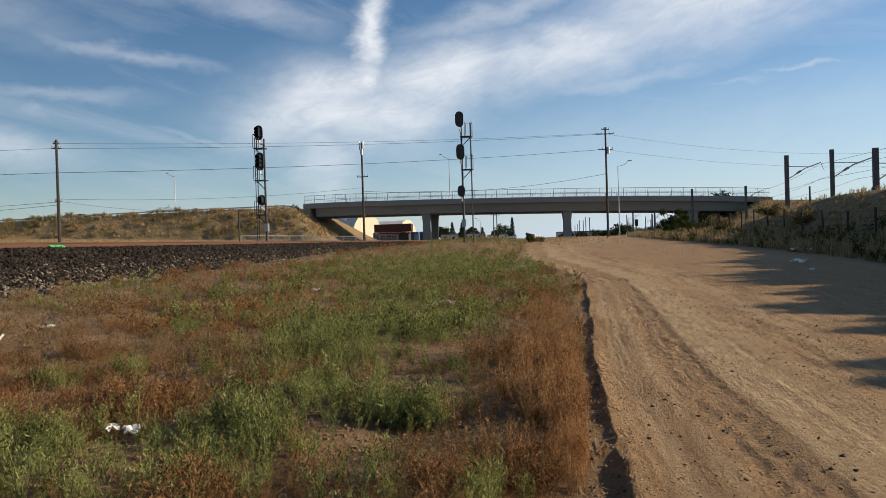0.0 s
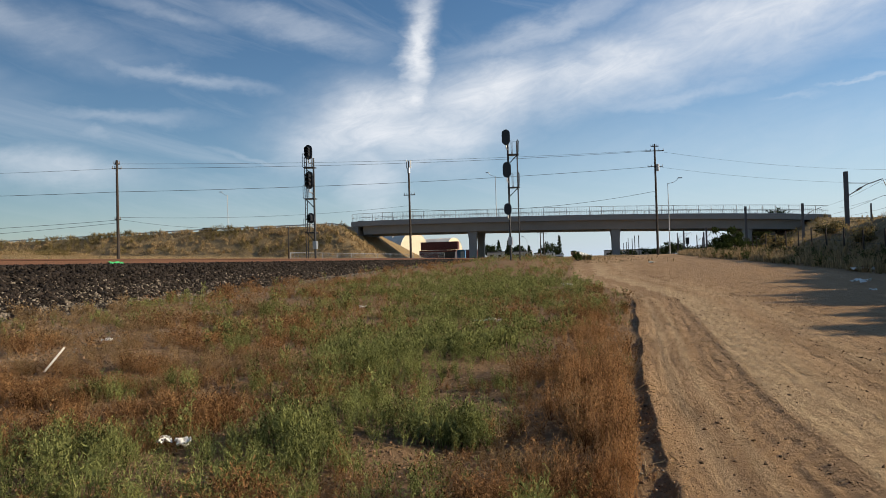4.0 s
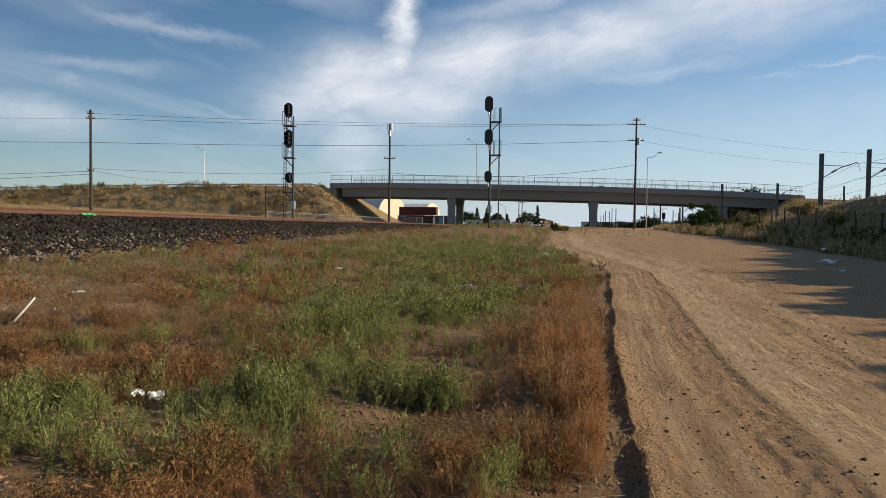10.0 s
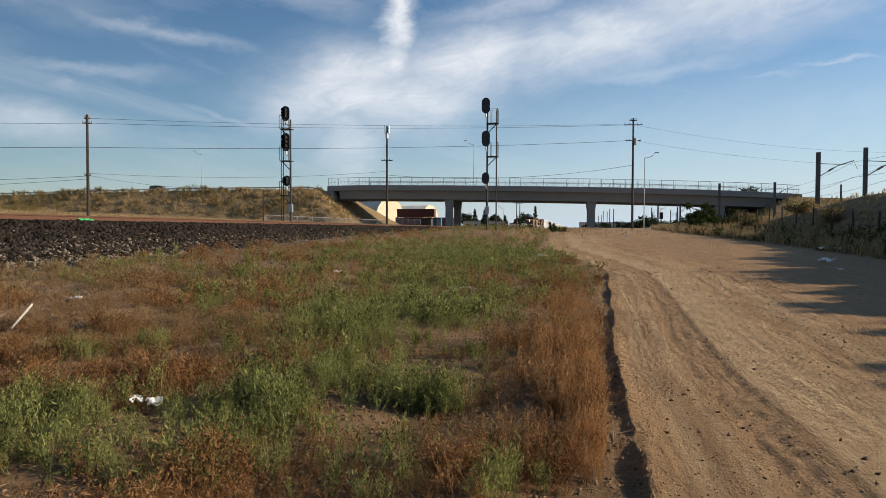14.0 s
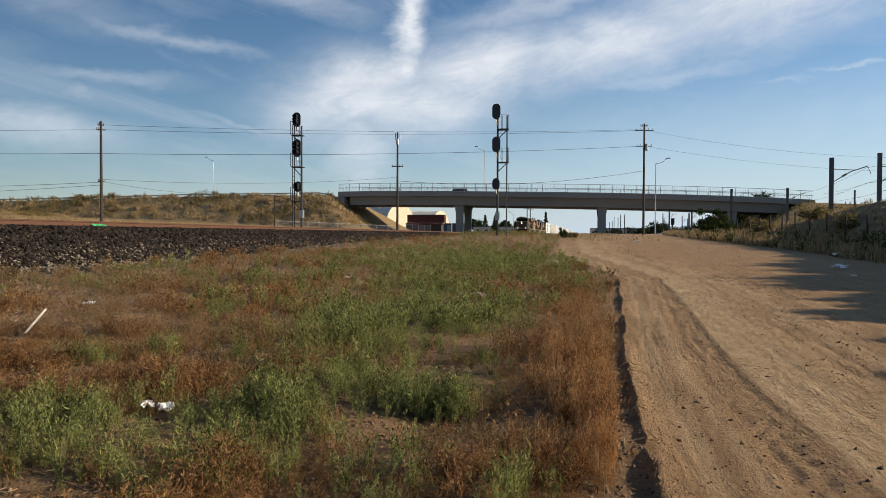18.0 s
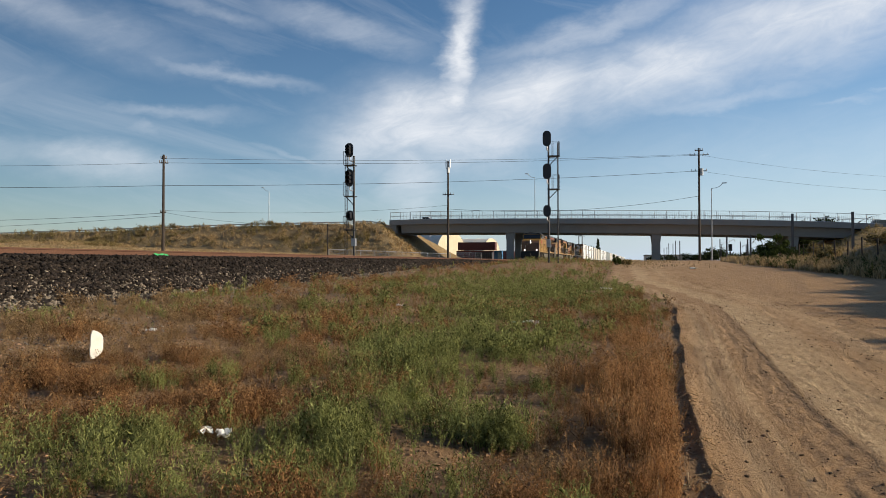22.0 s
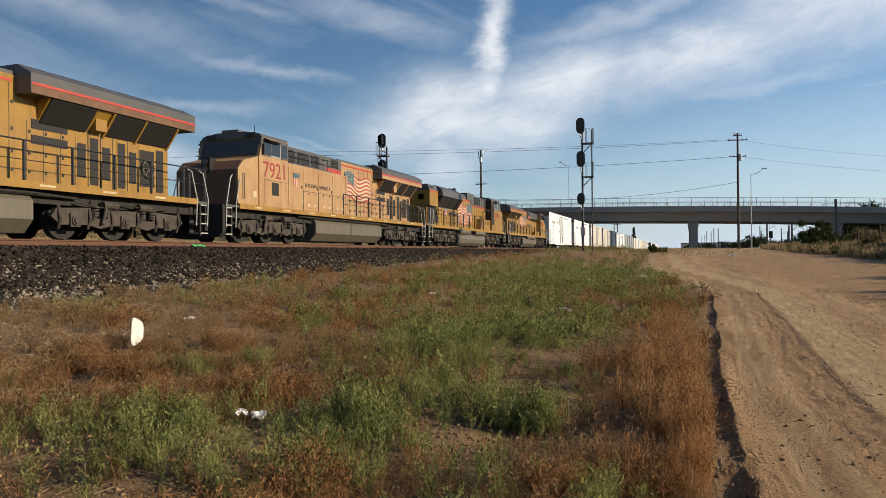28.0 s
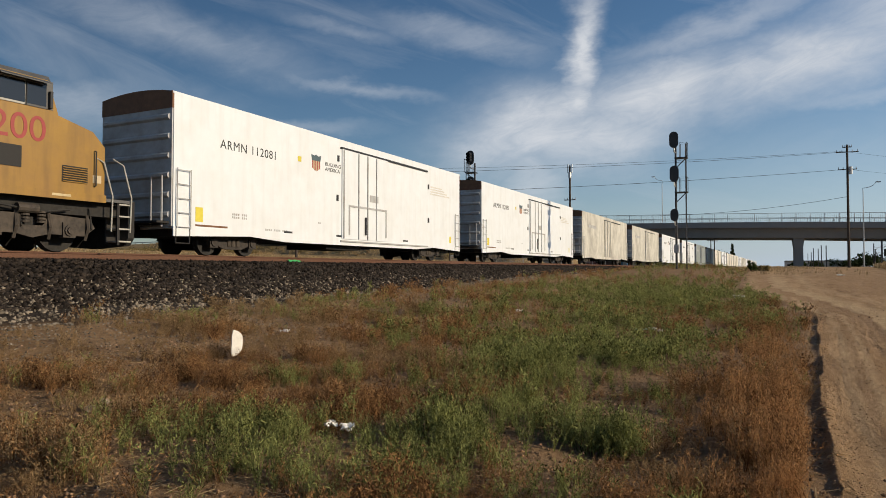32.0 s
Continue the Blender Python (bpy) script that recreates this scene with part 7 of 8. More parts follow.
build_field()
fallen_stalks(7000, 16)
scatter_stones("field_clods", 14000, (-10, 0.4), (2.0, 16), 0.017, material("field_clod", (0.25, 0.15, 0.082), 0.95, island=True), "crumbs of dry soil among the weeds", 9)
scatter_stones("field_stones", 1500, (-9, 0.4), (2.6, 16), 0.014, PALESTONE, "small pale stones on the soil", 5)
scatter_stones("road_crumbs", 30000, (0.5, 8.5), (2.6, 24), 0.008, material("earth_clod", (0.15, 0.088, 0.046), 0.95, island=True), "crumbs of dry earth on the road", 6,
               keep=lambda x, y, r: r < np.clip(2.2 * value_noise(x * 2.2, y * 0.7, 0.5, 81) - 0.9, 0.02, 1) * (0.25 + 0.75 * smooth(1.3, 1.15, x - road_edge(y)) + 0.5 * smooth(1.9, 2.6, x - road_edge(y))))
scatter_stones("road_clods", 2600, (0.6, 8.5), (2.6, 24), 0.017, material("road_clod", (0.13, 0.078, 0.042), 0.95, island=True), "scattered clods on the road", 61,
               keep=lambda x, y, r: r < np.clip(2.6 * value_noise(x, y * 0.6, 0.6, 82) - 1.3, 0.01, 1))
scatter_stones("shoulder_gravel", 7000, (-14.3, -8.5), (3, 26), 0.022, PALESTONE, "pale gravel washed over the soil below the ballast", 10)
scatter_stones("field_rocks", 1500, (-11, -2.5), (2.4, 13), 0.034, material("field_rock", (0.22, 0.14, 0.085), 0.95, island=True), "loose pale rocks among the weeds", 8,
               keep=lambda x, y, r: r < 0.05 + 0.9 * np.maximum(blob(x, y, -6.4, 4.6, 1.6, 1.2), blob(x, y, -9.5, 8.0, 2.5, 2.5)))


scatter_stones("ridge_clods", 14000, (0.3, 1.4), (2.6, 24), 0.008, material("ridge_clod", (0.38, 0.24, 0.125), 0.95, island=True), "crumbled earth along the graded ridge", 14, keep=lambda x, y, u: np.abs(x - road_edge(y) - 0.06) < 0.14 * u + 0.02)


def build_banks():
    rng = np.random.default_rng(77)
    # bank beside the road
    n = 7000
    y = 12 + 120 * rng.uniform(0, 1, n) ** 1.3
    x = bank_toe(y) + rng.gamma(1.4, 2.0, n) - 0.3
    k = rng.uniform(0, 1, n)
    s = k < 0.3
    strew("bank_grass", x[s], y[s], rng.uniform(0.2, 0.5, int(s.sum())), "tuft", M_BRUSH, "dull olive grass on the bank", 21, 0.8, category="grass")
    s = (k > 0.3) & (k < 0.88)
    strew("bank_straw", x[s], y[s], rng.uniform(0.15, 0.45, int(s.sum())) * (1 + smooth(3, 0, x[s] - bank_toe(y[s]))), "grass", M_GOLD, "golden dry grass on the bank", 22, 0.8, category="grass")
    s = (k > 0.9) & (x < bank_toe(y) + 2.6)
    strew("bank_weeds", x[s], y[s], rng.uniform(0.25, 0.7, int(s.sum())), "clump_far", M_SHRUB, "dark weeds at the foot of the bank", 23, 0.9, category="weeds")
    n = 2600
    y = 20 + 90 * rng.uniform(0, 1, n)
    x = bank_toe(y) + 7 + rng.gamma(2, 2.5, n)
    strew("bank_top_grass", x, y, rng.uniform(0.25, 0.5, n), "tuft", M_GOLD, "pale dry grass on the crest of the bank", 24, 0.9, category="grass")
    # rank growth where the road passes the shrubs
    n = 700
    y = rng.uniform(60, 130, n)
    x = rng.uniform(-1, 3, n) + bank_toe(y)
    strew("roadside_straw", x, y, rng.uniform(0.3, 0.8, n), "grass", M_STRAW, "tall straw beside the road", 25, 0.8, category="grass")
    n = 900
    y = rng.uniform(52, 120, n)
    x = rng.normal(-1.0, 2.6, n)
    strew("verge_grass", x, y, rng.uniform(0.12, 0.35, n), "tuft", M_STRAW, "short dry grass at the far verge", 26, 1.0, category="grass")
    # embankment of the road
    n = 9500
    x = rng.uniform(-205, -36, n)
    y = rng.uniform(138, 176.5, n)
    ok = (land(x, y) > 3.0 + np.clip(-50 - x, 0, 80) * 0.037)
    x, y = x[ok], y[ok]
    v = value_noise(x, y, 9.0, 31) + 0.6 * value_noise(x, y, 3.0, 32) + rng.normal(0, 0.08, len(x)) + 0.3 * smooth(-75, -60, x)
    s = v < 0.78
    strew("embankment_brush", x[s], y[s], rng.uniform(0.5, 1.5, int(s.sum())) * (0.4 + 1.1 * value_noise(x[s], y[s], 2.6, 33)), "clump_far", M_BRUSH, "olive brush on the embankment slope", 27, 0.9, category="brush")
    s = ~s
    strew("embankment_straw", x[s], y[s], rng.uniform(0.5, 1.3, int(s.sum())) * (0.4 + 1.0 * value_noise(x[s], y[s], 3.1, 34)), "grass", M_GOLD, "tawny dry grass on the embankment slope", 28, 1.5, category="grass")
    # pale flat beyond the track
    n = 5200
    y = 18 + 115 * rng.uniform(0, 1, n)
    x = -21 - 90 * rng.uniform(0, 1, n) ** 1.2
    strew("lineside_straw", x, y, rng.uniform(0.2, 0.5, n), "tuft", M_GOLD, "pale dry grass beyond the track", 29, 1.2, category="grass")
    # right-hand embankment of the bridge
    n = 2600
    x, y = rng.uniform(38, 130, n), rng.uniform(120, 176, n)
    strew("far_bank_grass", x, y, rng.uniform(0.5, 1.3, n), "grass", M_BRUSH, "brown grass on the far embankment", 30, 0.9, category="grass")


build_banks()


def crown_mesh(name, clumps, leaves, size, mat, rng):
    """Leaves in many small clumps, each leaf a bent pair of triangles."""
    V = []
    for c, r in clumps:
        n = leaves
        d = rng.normal(0, 1, (n, 3))
        d /= np.linalg.norm(d, axis=1)[:, None]
        p = np.array(c) + d * r * rng.uniform(0.35, 1.05, (n, 1))
        a = rng.normal(0, 1, (n, 3))
        a /= np.linalg.norm(a, axis=1)[:, None]
        b = np.cross(a, d)
        s = size * rng.uniform(0.6, 1.4, (n, 1))
        V.append(np.stack([p - a * s, p + b * s * 0.5, p + a * s, p - a * s, p + a * s, p - b * s * 0.5], 1).reshape(-1, 3))
    V = np.concatenate(V)
    F = np.arange(len(V)).reshape(-1, 3)
    return mesh_from(name, V.tolist(), F.tolist(), mat)


def shrub(x, y, w, h, mat, label, seed, name="shrub", trunk=0.06):
    rng = np.random.default_rng(seed)
    e = empty(name, pose(x, y, gz(x, y)), label=label, category="shrub" if name == "shrub" else "tree")
    bm = B()
    cl = []
    for k in range(9):
        a = rng.uniform(0, 6.28)
        r = w * 0.42 * math.sqrt(rng.uniform(0, 1))
        z = h * rng.uniform(0.25, 0.85)
        tip = (r * math.cos(a), r * math.sin(a), z)
        tube(bm, (tip[0] * 0.1, tip[1] * 0.1, -0.1), tip, trunk, trunk * 0.35, 5)
        cl.append((tip, w * rng.uniform(0.16, 0.27)))
        cl.append(((tip[0] * 1.1, tip[1] * 1.1, z * 0.55), w * rng.uniform(0.14, 0.22)))
    part("branchwork", bm, WOODPOLE, e)
    o = new("foliage", crown_mesh("foliage", cl, 90, 0.05 * (w + h) / 2 + 0.03, mat, rng))
    o.parent = e
    return e


shrub(-2.05, 62.5, 0.75, 0.95, M_SHRUB, "lone green shrub at the verge", 51)
shrub(-1.2, 64.5, 1.0, 0.6, M_BRUSH, "small brown shrub at the verge", 52)
for i, (sx, sy, w, h) in enumerate(((12.0, 72, 2.2, 2.7), (13.0, 74, 2.0, 2.0), (11.4, 69, 1.5, 1.2), (13.6, 68, 2.0, 0.9), (14.6, 64, 2.0, 0.9), (13.2, 55, 1.6, 0.7), (15.0, 50, 1.8, 0.7), (14.5, 42, 1.6, 0.7))):
    shrub(sx, sy, w, h, M_SHRUB if i < 4 else M_BRUSH, "dark green shrub at the foot of the bank" if i < 4 else "olive shrub at the foot of the bank", 60 + i)


def tree(x, y, h, w, seed, conifer=False, base=None):
    rng = np.random.default_rng(seed)
    z = gz(x, y) if base is None else base
    e = empty("tree", pose(x, y, z), label="dark conifer far beyond the bridge" if conifer else "dark broad-leaved tree far off", category="tree", group="distant trees")
    bm = tube(B(), (0, 0, -0.3), (0, 0, h * 0.8), 0.03 * h, 0.01 * h, 7)
    cl = []
    n = 16
    for k in range(n):
        t = (k + 0.5) / n
        a = k * 2.4 + rng.uniform(-0.4, 0.4)
        if conifer:
            zz, r, cr = h * (0.15 + 0.83 * t), w * 0.42 * (1 - t), w * (0.26 - 0.18 * t)
        else:
            zz, r, cr = h * (0.35 + 0.5 * t), w * 0.42 * math.sin(math.pi * (0.25 + 0.65 * t)), w * rng.uniform(0.2, 0.32)
        tip = (r * math.cos(a), r * math.sin(a), zz)
        tube(bm, (0, 0, zz * 0.7), tip, 0.012 * h, 0.005 * h, 5)
        cl.append((tip, cr))
    part("trunk", bm, WOODPOLE, e)
    o = new("crown", crown_mesh("crown", cl, 60, 0.06 * (w + h) / 2 + 0.12, M_DARKTREE, rng))
    o.parent = e
    return e


rng_t = random.Random(5)
for k in range(8):
    d = 330 + rng_t.uniform(-30, 60)
    a = radians(-9.2 + k * 0.84)
    con = k % 3 != 0
    tree(d * math.sin(a), d * math.cos(a), rng_t.uniform(5, 12) if con else rng_t.uniform(5, 7.5), rng_t.uniform(2.5, 4) if con else rng_t.uniform(6, 9), 100 + k, con)
for k in range(11):
    d = 300 + rng_t.uniform(-60, 120)
    a = radians(1.2 + k * 1.13)
    tree(d * math.sin(a), d * math.cos(a), rng_t.uniform(2.4, 4.2), rng_t.uniform(6, 10), 140 + k)
for k in range(5):
    tree(40.5 + k * 1.5, 200 + k * 3, 6.5 + k * 0.6, 6.5, 180 + k)
tree(43.5, 187, 12.6 - gz(43.5, 187), 6.0, 190)

# ======== background buildings and yard ========
DOME = material("white_fabric_roof", (0.62, 0.60, 0.54), 0.7, grain=1.5, vary=0.06, stain=0.3, stain_amt=0.3, bump=0.02)
DOMEEND = material("cream_fabric_end", (0.66, 0.58, 0.42), 0.7, grain=1.5, vary=0.05, stain=0.4, stain_amt=0.25, bump=0.02)
CRATE = material("maroon_steel", (0.10, 0.025, 0.025), 0.6, grain=3, vary=0.2, stain=0.5, stain_amt=0.4, bump=0.05)
BLUEPL = material("blue_plastic", (0.04, 0.16, 0.36), 0.5, grain=5, vary=0.1, bump=0.02)
PALEWALL = material("pale_wall", (0.52, 0.50, 0.46), 0.8, grain=3, vary=0.1, stain=0.5, stain_amt=0.3, bump=0.05)


def fabric_hangar(x, y, w, length, h, zrot, label):
    e = empty("fabric_hangar", pose(x, y, gz(x, y), 0, 0, zrot), label=label, category="hangar", group="fabric hangars")
    n = 18
    arc = [(w / 2 * math.cos(math.pi * k / n), h * math.sin(math.pi * k / n) ** 0.75) for k in range(n + 1)]
    bm = B()
    ra = [[bm.verts.new((p[0] * s, yy, p[1] * s)) for p in arc] for yy, s in ((0, 1.0), (length, 1.0))]
    for i in range(n):
        bm.faces.new((ra[0][i], ra[0][i + 1], ra[1][i + 1], ra[1][i]))
    part("fabric_roof", bm, DOME, e, smooth=True)
    for yy in (0.05, length - 0.05):
        part("end_wall", prism(B(), arc, yy - 0.05, yy + 0.05), DOMEEND, e)
    for k in range(6):
        part("roof_rib", bars(B(), [(p[0] * 1.005, length * k / 5, p[1] * 1.005) for p in arc], 0.09, 5), DOME, e)
    return e


fabric_hangar(-72.5, 262, 16.5, 34, 10.4, 62, "large white fabric hangar with a cream end")
fabric_hangar(-62.5, 292, 20, 30, 9.0, 80, "second white fabric hangar behind")
def container(x, y, l, w, h, mat, label, zrot=0, name="freight_container"):
    e = empty(name, pose(x, y, gz(x, y), 0, 0, zrot), label=label, category="container")
    part("body", box(B(), -l / 2, l / 2, -w / 2, w / 2, 0.1, h), mat, e, bevel=0.04)
    n = int(l / 0.6)
    for k in range(n):
        xx = -l / 2 + l * (k + 0.5) / n
        part("corrugation", box(B(), xx - 0.15, xx + 0.15, -w / 2 - 0.05, -w / 2, 0.25, h - 0.2), mat, e)
    part("roof_rail", box(B(), -l / 2, l / 2, -w / 2 - 0.06, -w / 2 + 0.02, h - 0.15, h + 0.02), mat, e)
    return e


container(-51.3, 215, 12.3, 2.6, 2.7, CRATE, "stacked maroon freight container")
c2 = container(-50.8, 215, 12.3, 2.6, 2.7, CRATE, "maroon freight container on top of another")
c2.location.z += 2.74
container(-46.0, 205, 5.0, 2.5, 2.2, material("dark_shed_steel", (0.05, 0.055, 0.065), 0.6), "dark steel shed beside the columns")
e = empty("portable_toilet", pose(-40.6, 200, gz(-40.6, 200)), label="bright blue portable toilet with a pale door", category="portable toilet")
part("cabin", box(B(), -1.3, 1.1, -0.8, 0.8, 0, 2.6), BLUEPL, e, bevel=0.08)
part("door", box(B(), -0.2, 0.9, -0.86, -0.78, 0.2, 2.3), material("pale_blue_plastic", (0.3, 0.45, 0.6), 0.5), e)
part("roof", prism(B(), [(-1.35, 2.55), (1.15, 2.55), (0.9, 2.85), (-1.1, 2.85)], -0.85, 0.85), BLUEPL, e)


def yard_fence(p0, p1, n, h, label):
    e = empty("chain_link_fence", pose(0, 0, 0), label=label, category="fence", group="fences")
    a, b = Vector(p0), Vector(p1)
    for k in range(n + 1):
        q = a.lerp(b, k / n)
        z = gz(q.x, q.y)
        part("post", tube(B(), (q.x, q.y, z - 0.2), (q.x, q.y, z + h), 0.05, seg=6), STEEL, e)
        if k < n:
            r = a.lerp(b, (k + 1) / n)
            z2 = gz(r.x, r.y)
            part("top_rail", tube(B(), (q.x, q.y, z + h), (r.x, r.y, z2 + h), 0.035, seg=5), STEEL, e)
            m = B()
            for j in range(12):
                u = q.lerp(r, j / 12)
                zz = z + (z2 - z) * j / 12
                tube(m, (u.x, u.y, zz + 0.05), (u.x, u.y, zz + h), 0.012, seg=3, cap=False)
            for j in range(5):
                tube(m, (q.x, q.y, z + 0.1 + j * h / 5), (r.x, r.y, z2 + 0.1 + j * h / 5), 0.012, seg=3, cap=False)
            part("wire_mesh", m, STEEL, e)
    return e


yard_fence((-43.4, 90.1, 0), (-32.2, 115.6, 0), 9, 1.15, "pale chain-link fence beyond the track")
yard_fence((-40.2, 150, 0), (-34.5, 150, 0), 4, 1.7, "pale chain-link fence by the hangar")
for (fx0, fy0), (fx1, fy1), fn in (((14.2, 30), (12.9, 62), 12), ((12.9, 62), (16.0, 92), 9)):
    e = empty("wire_fence", pose(0, 0, 0), label="old wire fence on weathered posts along the bank", category="fence", group="fences")
    for k in range(fn + 1):
        fx, fy = fx0 + (fx1 - fx0) * k / fn, fy0 + (fy1 - fy0) * k / fn
        part("post", tube(B(), (fx, fy, gz(fx, fy) - 0.3), (fx + 0.03 * (k % 3 - 1), fy, gz(fx, fy) + 1.1 + 0.1 * (k % 2)), 0.05, seg=6), WOODPOLE, e)
    for hz in (0.4, 0.75, 1.05):
        part("strand", bars(B(), [(fx0 + (fx1 - fx0) * k / fn, fy0 + (fy1 - fy0) * k / fn, gz(fx0 + (fx1 - fx0) * k / fn, fy0 + (fy1 - fy0) * k / fn) + hz) for k in range(fn + 1)], 0.008, 4), WIRE, e)


def low_building(x, y, w, d, h, mat, label):
    e = empty("low_building", pose(x, y, gz(x, y)), label=label, category="building", group="distant buildings")
    part("wall", box(B(), -w / 2, w / 2, -d / 2, d / 2, -0.5, h), mat, e)
    part("roof", prism(B(), [(-w / 2 - 0.3, h), (w / 2 + 0.3, h), (w / 2 - 0.5, h + 0.5), (-w / 2 + 0.5, h + 0.5)], -d / 2 - 0.3, d / 2 + 0.3), GREY, e)
    for k in range(max(2, int(w / 4))):
        xx = -w / 2 + (k + 0.5) * w / max(2, int(w / 4))
        wd = part("window", box(B(), xx - 0.7, xx + 0.7, -d / 2 - 0.05, -d / 2 + 0.02, 1.0, 2.0), CABGLASS, e)
    return e


low_building(-45, 345, 22, 10, 3.2, PALEWALL, "pale low building beyond the bridge")
low_building(-70, 350, 16, 10, 3.8, CRATE, "dark red low building beyond the bridge")
low_building(-28, 360, 12, 8, 2.8, PALEWALL, "small pale building beyond the bridge")
low_building(22, 420, 40, 12, 3.5, PALEWALL, "long low building in the distance")


def trailer(x, y, w, h):
    e = empty("box_trailer", pose(x, y, gz(x, y)), label="white box trailer parked beyond the bridge", category="trailer", group="parked trailers")
    part("box", box(B(), -w / 2, w / 2, -1.2, 1.2, 0.9, h), WHITEBOX, e, bevel=0.05)
    for k in (-0.35, 0.25, 0.38):
        part("wheel", tube(B(), (k * w, -1.25, 0.45), (k * w, -0.95, 0.45), 0.45, seg=14), BLACK, e)
    part("chassis", box(B(), -w / 2, w / 2, -0.5, 0.5, 0.6, 0.9), UNDER, e)
    return e


WHITEBOX = material("white_trailer_paint", (0.75, 0.74, 0.70), 0.5, grain=2, vary=0.04, stain=0.6, stain_amt=0.2, bump=0.01)
trailer(-22.9, 322, 4.2, 3.0), trailer(-29, 335, 6.0, 2.6), trailer(-17.5, 300, 3.0, 1.6)

for px, py, pt in ((10.6, 330, 8.0), (10.8, 300, 7.9), (10.4, 270, 8.7), (11.0, 250, 8.0), (10.7, 225, 8.3), (10.6, 200, 7.5), (20.9, 199, 7.8), (19.2, 169, 7.6), (25.9, 198, 7.1), (23.5, 168, 6.9), (21.3, 148.5, 7.1), (24.5, 230, 7.2), (29.0, 210, 6.6)):
    mast(px, py, pt, 0.14 if py > 180 else 0.2, 1.6 if px > 15 else 0.0)
for px, py, pt in ((-19.5, 229, 10.7), (-18.6, 231, 10.6)):
    utility_pole(px, py, pt, ((0.3, 1.1, 0.0),), r=0.2)
street_lamp(-27.1, 258.6, 2.2, 10.6, 1.6, -1)
e = empty("trackside_signal", pose(22.3, 188.7, gz(22.3, 188.7)), label="small dark trackside signal by the light railway", category="railway signal")
part("mast", tube(B(), (0, 0, -0.3), (0, 0, 3.0), 0.09), DARKSTEEL, e)
part("signal_head", box(B(), -0.45, 0.45, -0.15, 0.15, 2.4, 4.2), BLACK, e, bevel=0.15)


def guard_rail():
    e = empty("guard_rail", pose(0, 0, 0), label="steel guard rail along the embankment crest", category="guard rail")
    xs = np.arange(-236, -66, 4.0)
    pts = []
    for x in xs:
        z = float(land(x, 176.2))
        part("post", box(B(), x - 0.08, x + 0.08, 176.1, 176.3, z - 0.3, z + 0.75), WOODPOLE, e)
        pts.append((x, 176.05, z + 0.6))
    for a, b in zip(pts, pts[1:]):
        m = B()
        lo = [m.verts.new(p) for p in ((a[0], a[1], a[2] - 0.16), (b[0], b[1], b[2] - 0.16), (b[0], b[1], b[2] + 0.16), (a[0], a[1], a[2] + 0.16))]
        hi = [m.verts.new(v.co + Vector((0, 0.05, 0))) for v in lo]
        m.faces.new(lo), m.faces.new(hi[::-1])
        for i in range(4):
            m.faces.new((lo[i], hi[i], hi[(i + 1) % 4], lo[(i + 1) % 4]))
        part("beam", m, STEEL, e)


guard_rail()

# ======== litter ========
FOAM = material("white_foam", (0.82, 0.80, 0.74), 0.8, grain=40, vary=0.06, stain=9, stain_amt=0.35, tone=(0.5, 0.45, 0.36), bump=0.2)


def foam_piece():
    """A broken half of a foam plate: curved long edge, ragged straight edge."""
    out = []
    for k in range(13):
        a = math.pi * (k / 12 - 0.5)
        out.append((0.17 * math.cos(a) + 0.008 * math.sin(k * 5.0), 0.215 + 0.21 * math.sin(a)))
    for k in range(1, 6):
        out.append((-0.02 + 0.014 * math.sin(k * 3.1), 0.425 - 0.42 * k / 6))
    bm = prism(B(), out, -0.012, 0.012)
    ob = part("foam_plate", bm, FOAM)
    return tagged(ob, label="broken half of a white foam plate standing in weeds", category="litter", group="litter")


PLATE = foam_piece()


def scrap(x, y, w, h, seed, label, mat=None, name="paper_scrap"):
    """Crumpled sheet lying among the weeds."""
    rng = random.Random(seed)
    bm = B()
    nx, ny = 7, 5
    g = [[bm.verts.new(((i / (nx - 1) - 0.5) * w + rng.uniform(-0.1, 0.1) * w / nx, (j / (ny - 1) - 0.5) * h + rng.uniform(-0.1, 0.1) * h / ny, 0.02 + 0.45 * h * rng.random())) for i in range(nx)] for j in range(ny)]
    for j in range(ny - 1):
        for i in range(nx - 1):
            if rng.random() > 0.1:
                bm.faces.new((g[j][i], g[j][i + 1], g[j + 1][i + 1], g[j + 1][i]))
    bmesh.ops.delete(bm, geom=[v for v in bm.verts if not v.link_faces], context="VERTS")
    r = bmesh.ops.extrude_face_region(bm, geom=bm.faces[:])
    for v in r["geom"]:
        if isinstance(v, bmesh.types.BMVert):
            v.co.z += 0.008
    ob = part(name, bm, mat or FOAM)
    ob.matrix_world = pose(x, y, gz(x, y) + 0.03, 0, 0, rng.uniform(0, 180))
    return tagged(ob, label=label, category="litter", group="litter")


scrap(-3.36, 4.93, 0.16, 0.12, 1, "crumpled white paper among green weeds").location.z += 0.035
scrap(-3.54, 4.95, 0.13, 0.11, 2, "torn white paper among green weeds").location.z += 0.035
scrap(-2.27, 14.75, 0.28, 0.2, 3, "white plastic scrap in the green weeds"), scrap(-2.6, 14.8, 0.3, 0.12, 4, "pale green plastic scrap in the weeds", material("pale_green_plastic", (0.35, 0.55, 0.42), 0.5))
scrap(-6.68, 18.45, 0.24, 0.16, 5, "white cup remains on the field"), scrap(-1.35, 27.6, 0.5, 0.3, 6, "white paper bag at the edge of the road")
scrap(8.9, 26.7, 0.6, 0.35, 7, "white rubbish sack dumped by the road"), scrap(11.7, 34.8, 0.9, 0.4, 8, "white sheet dumped by the road")
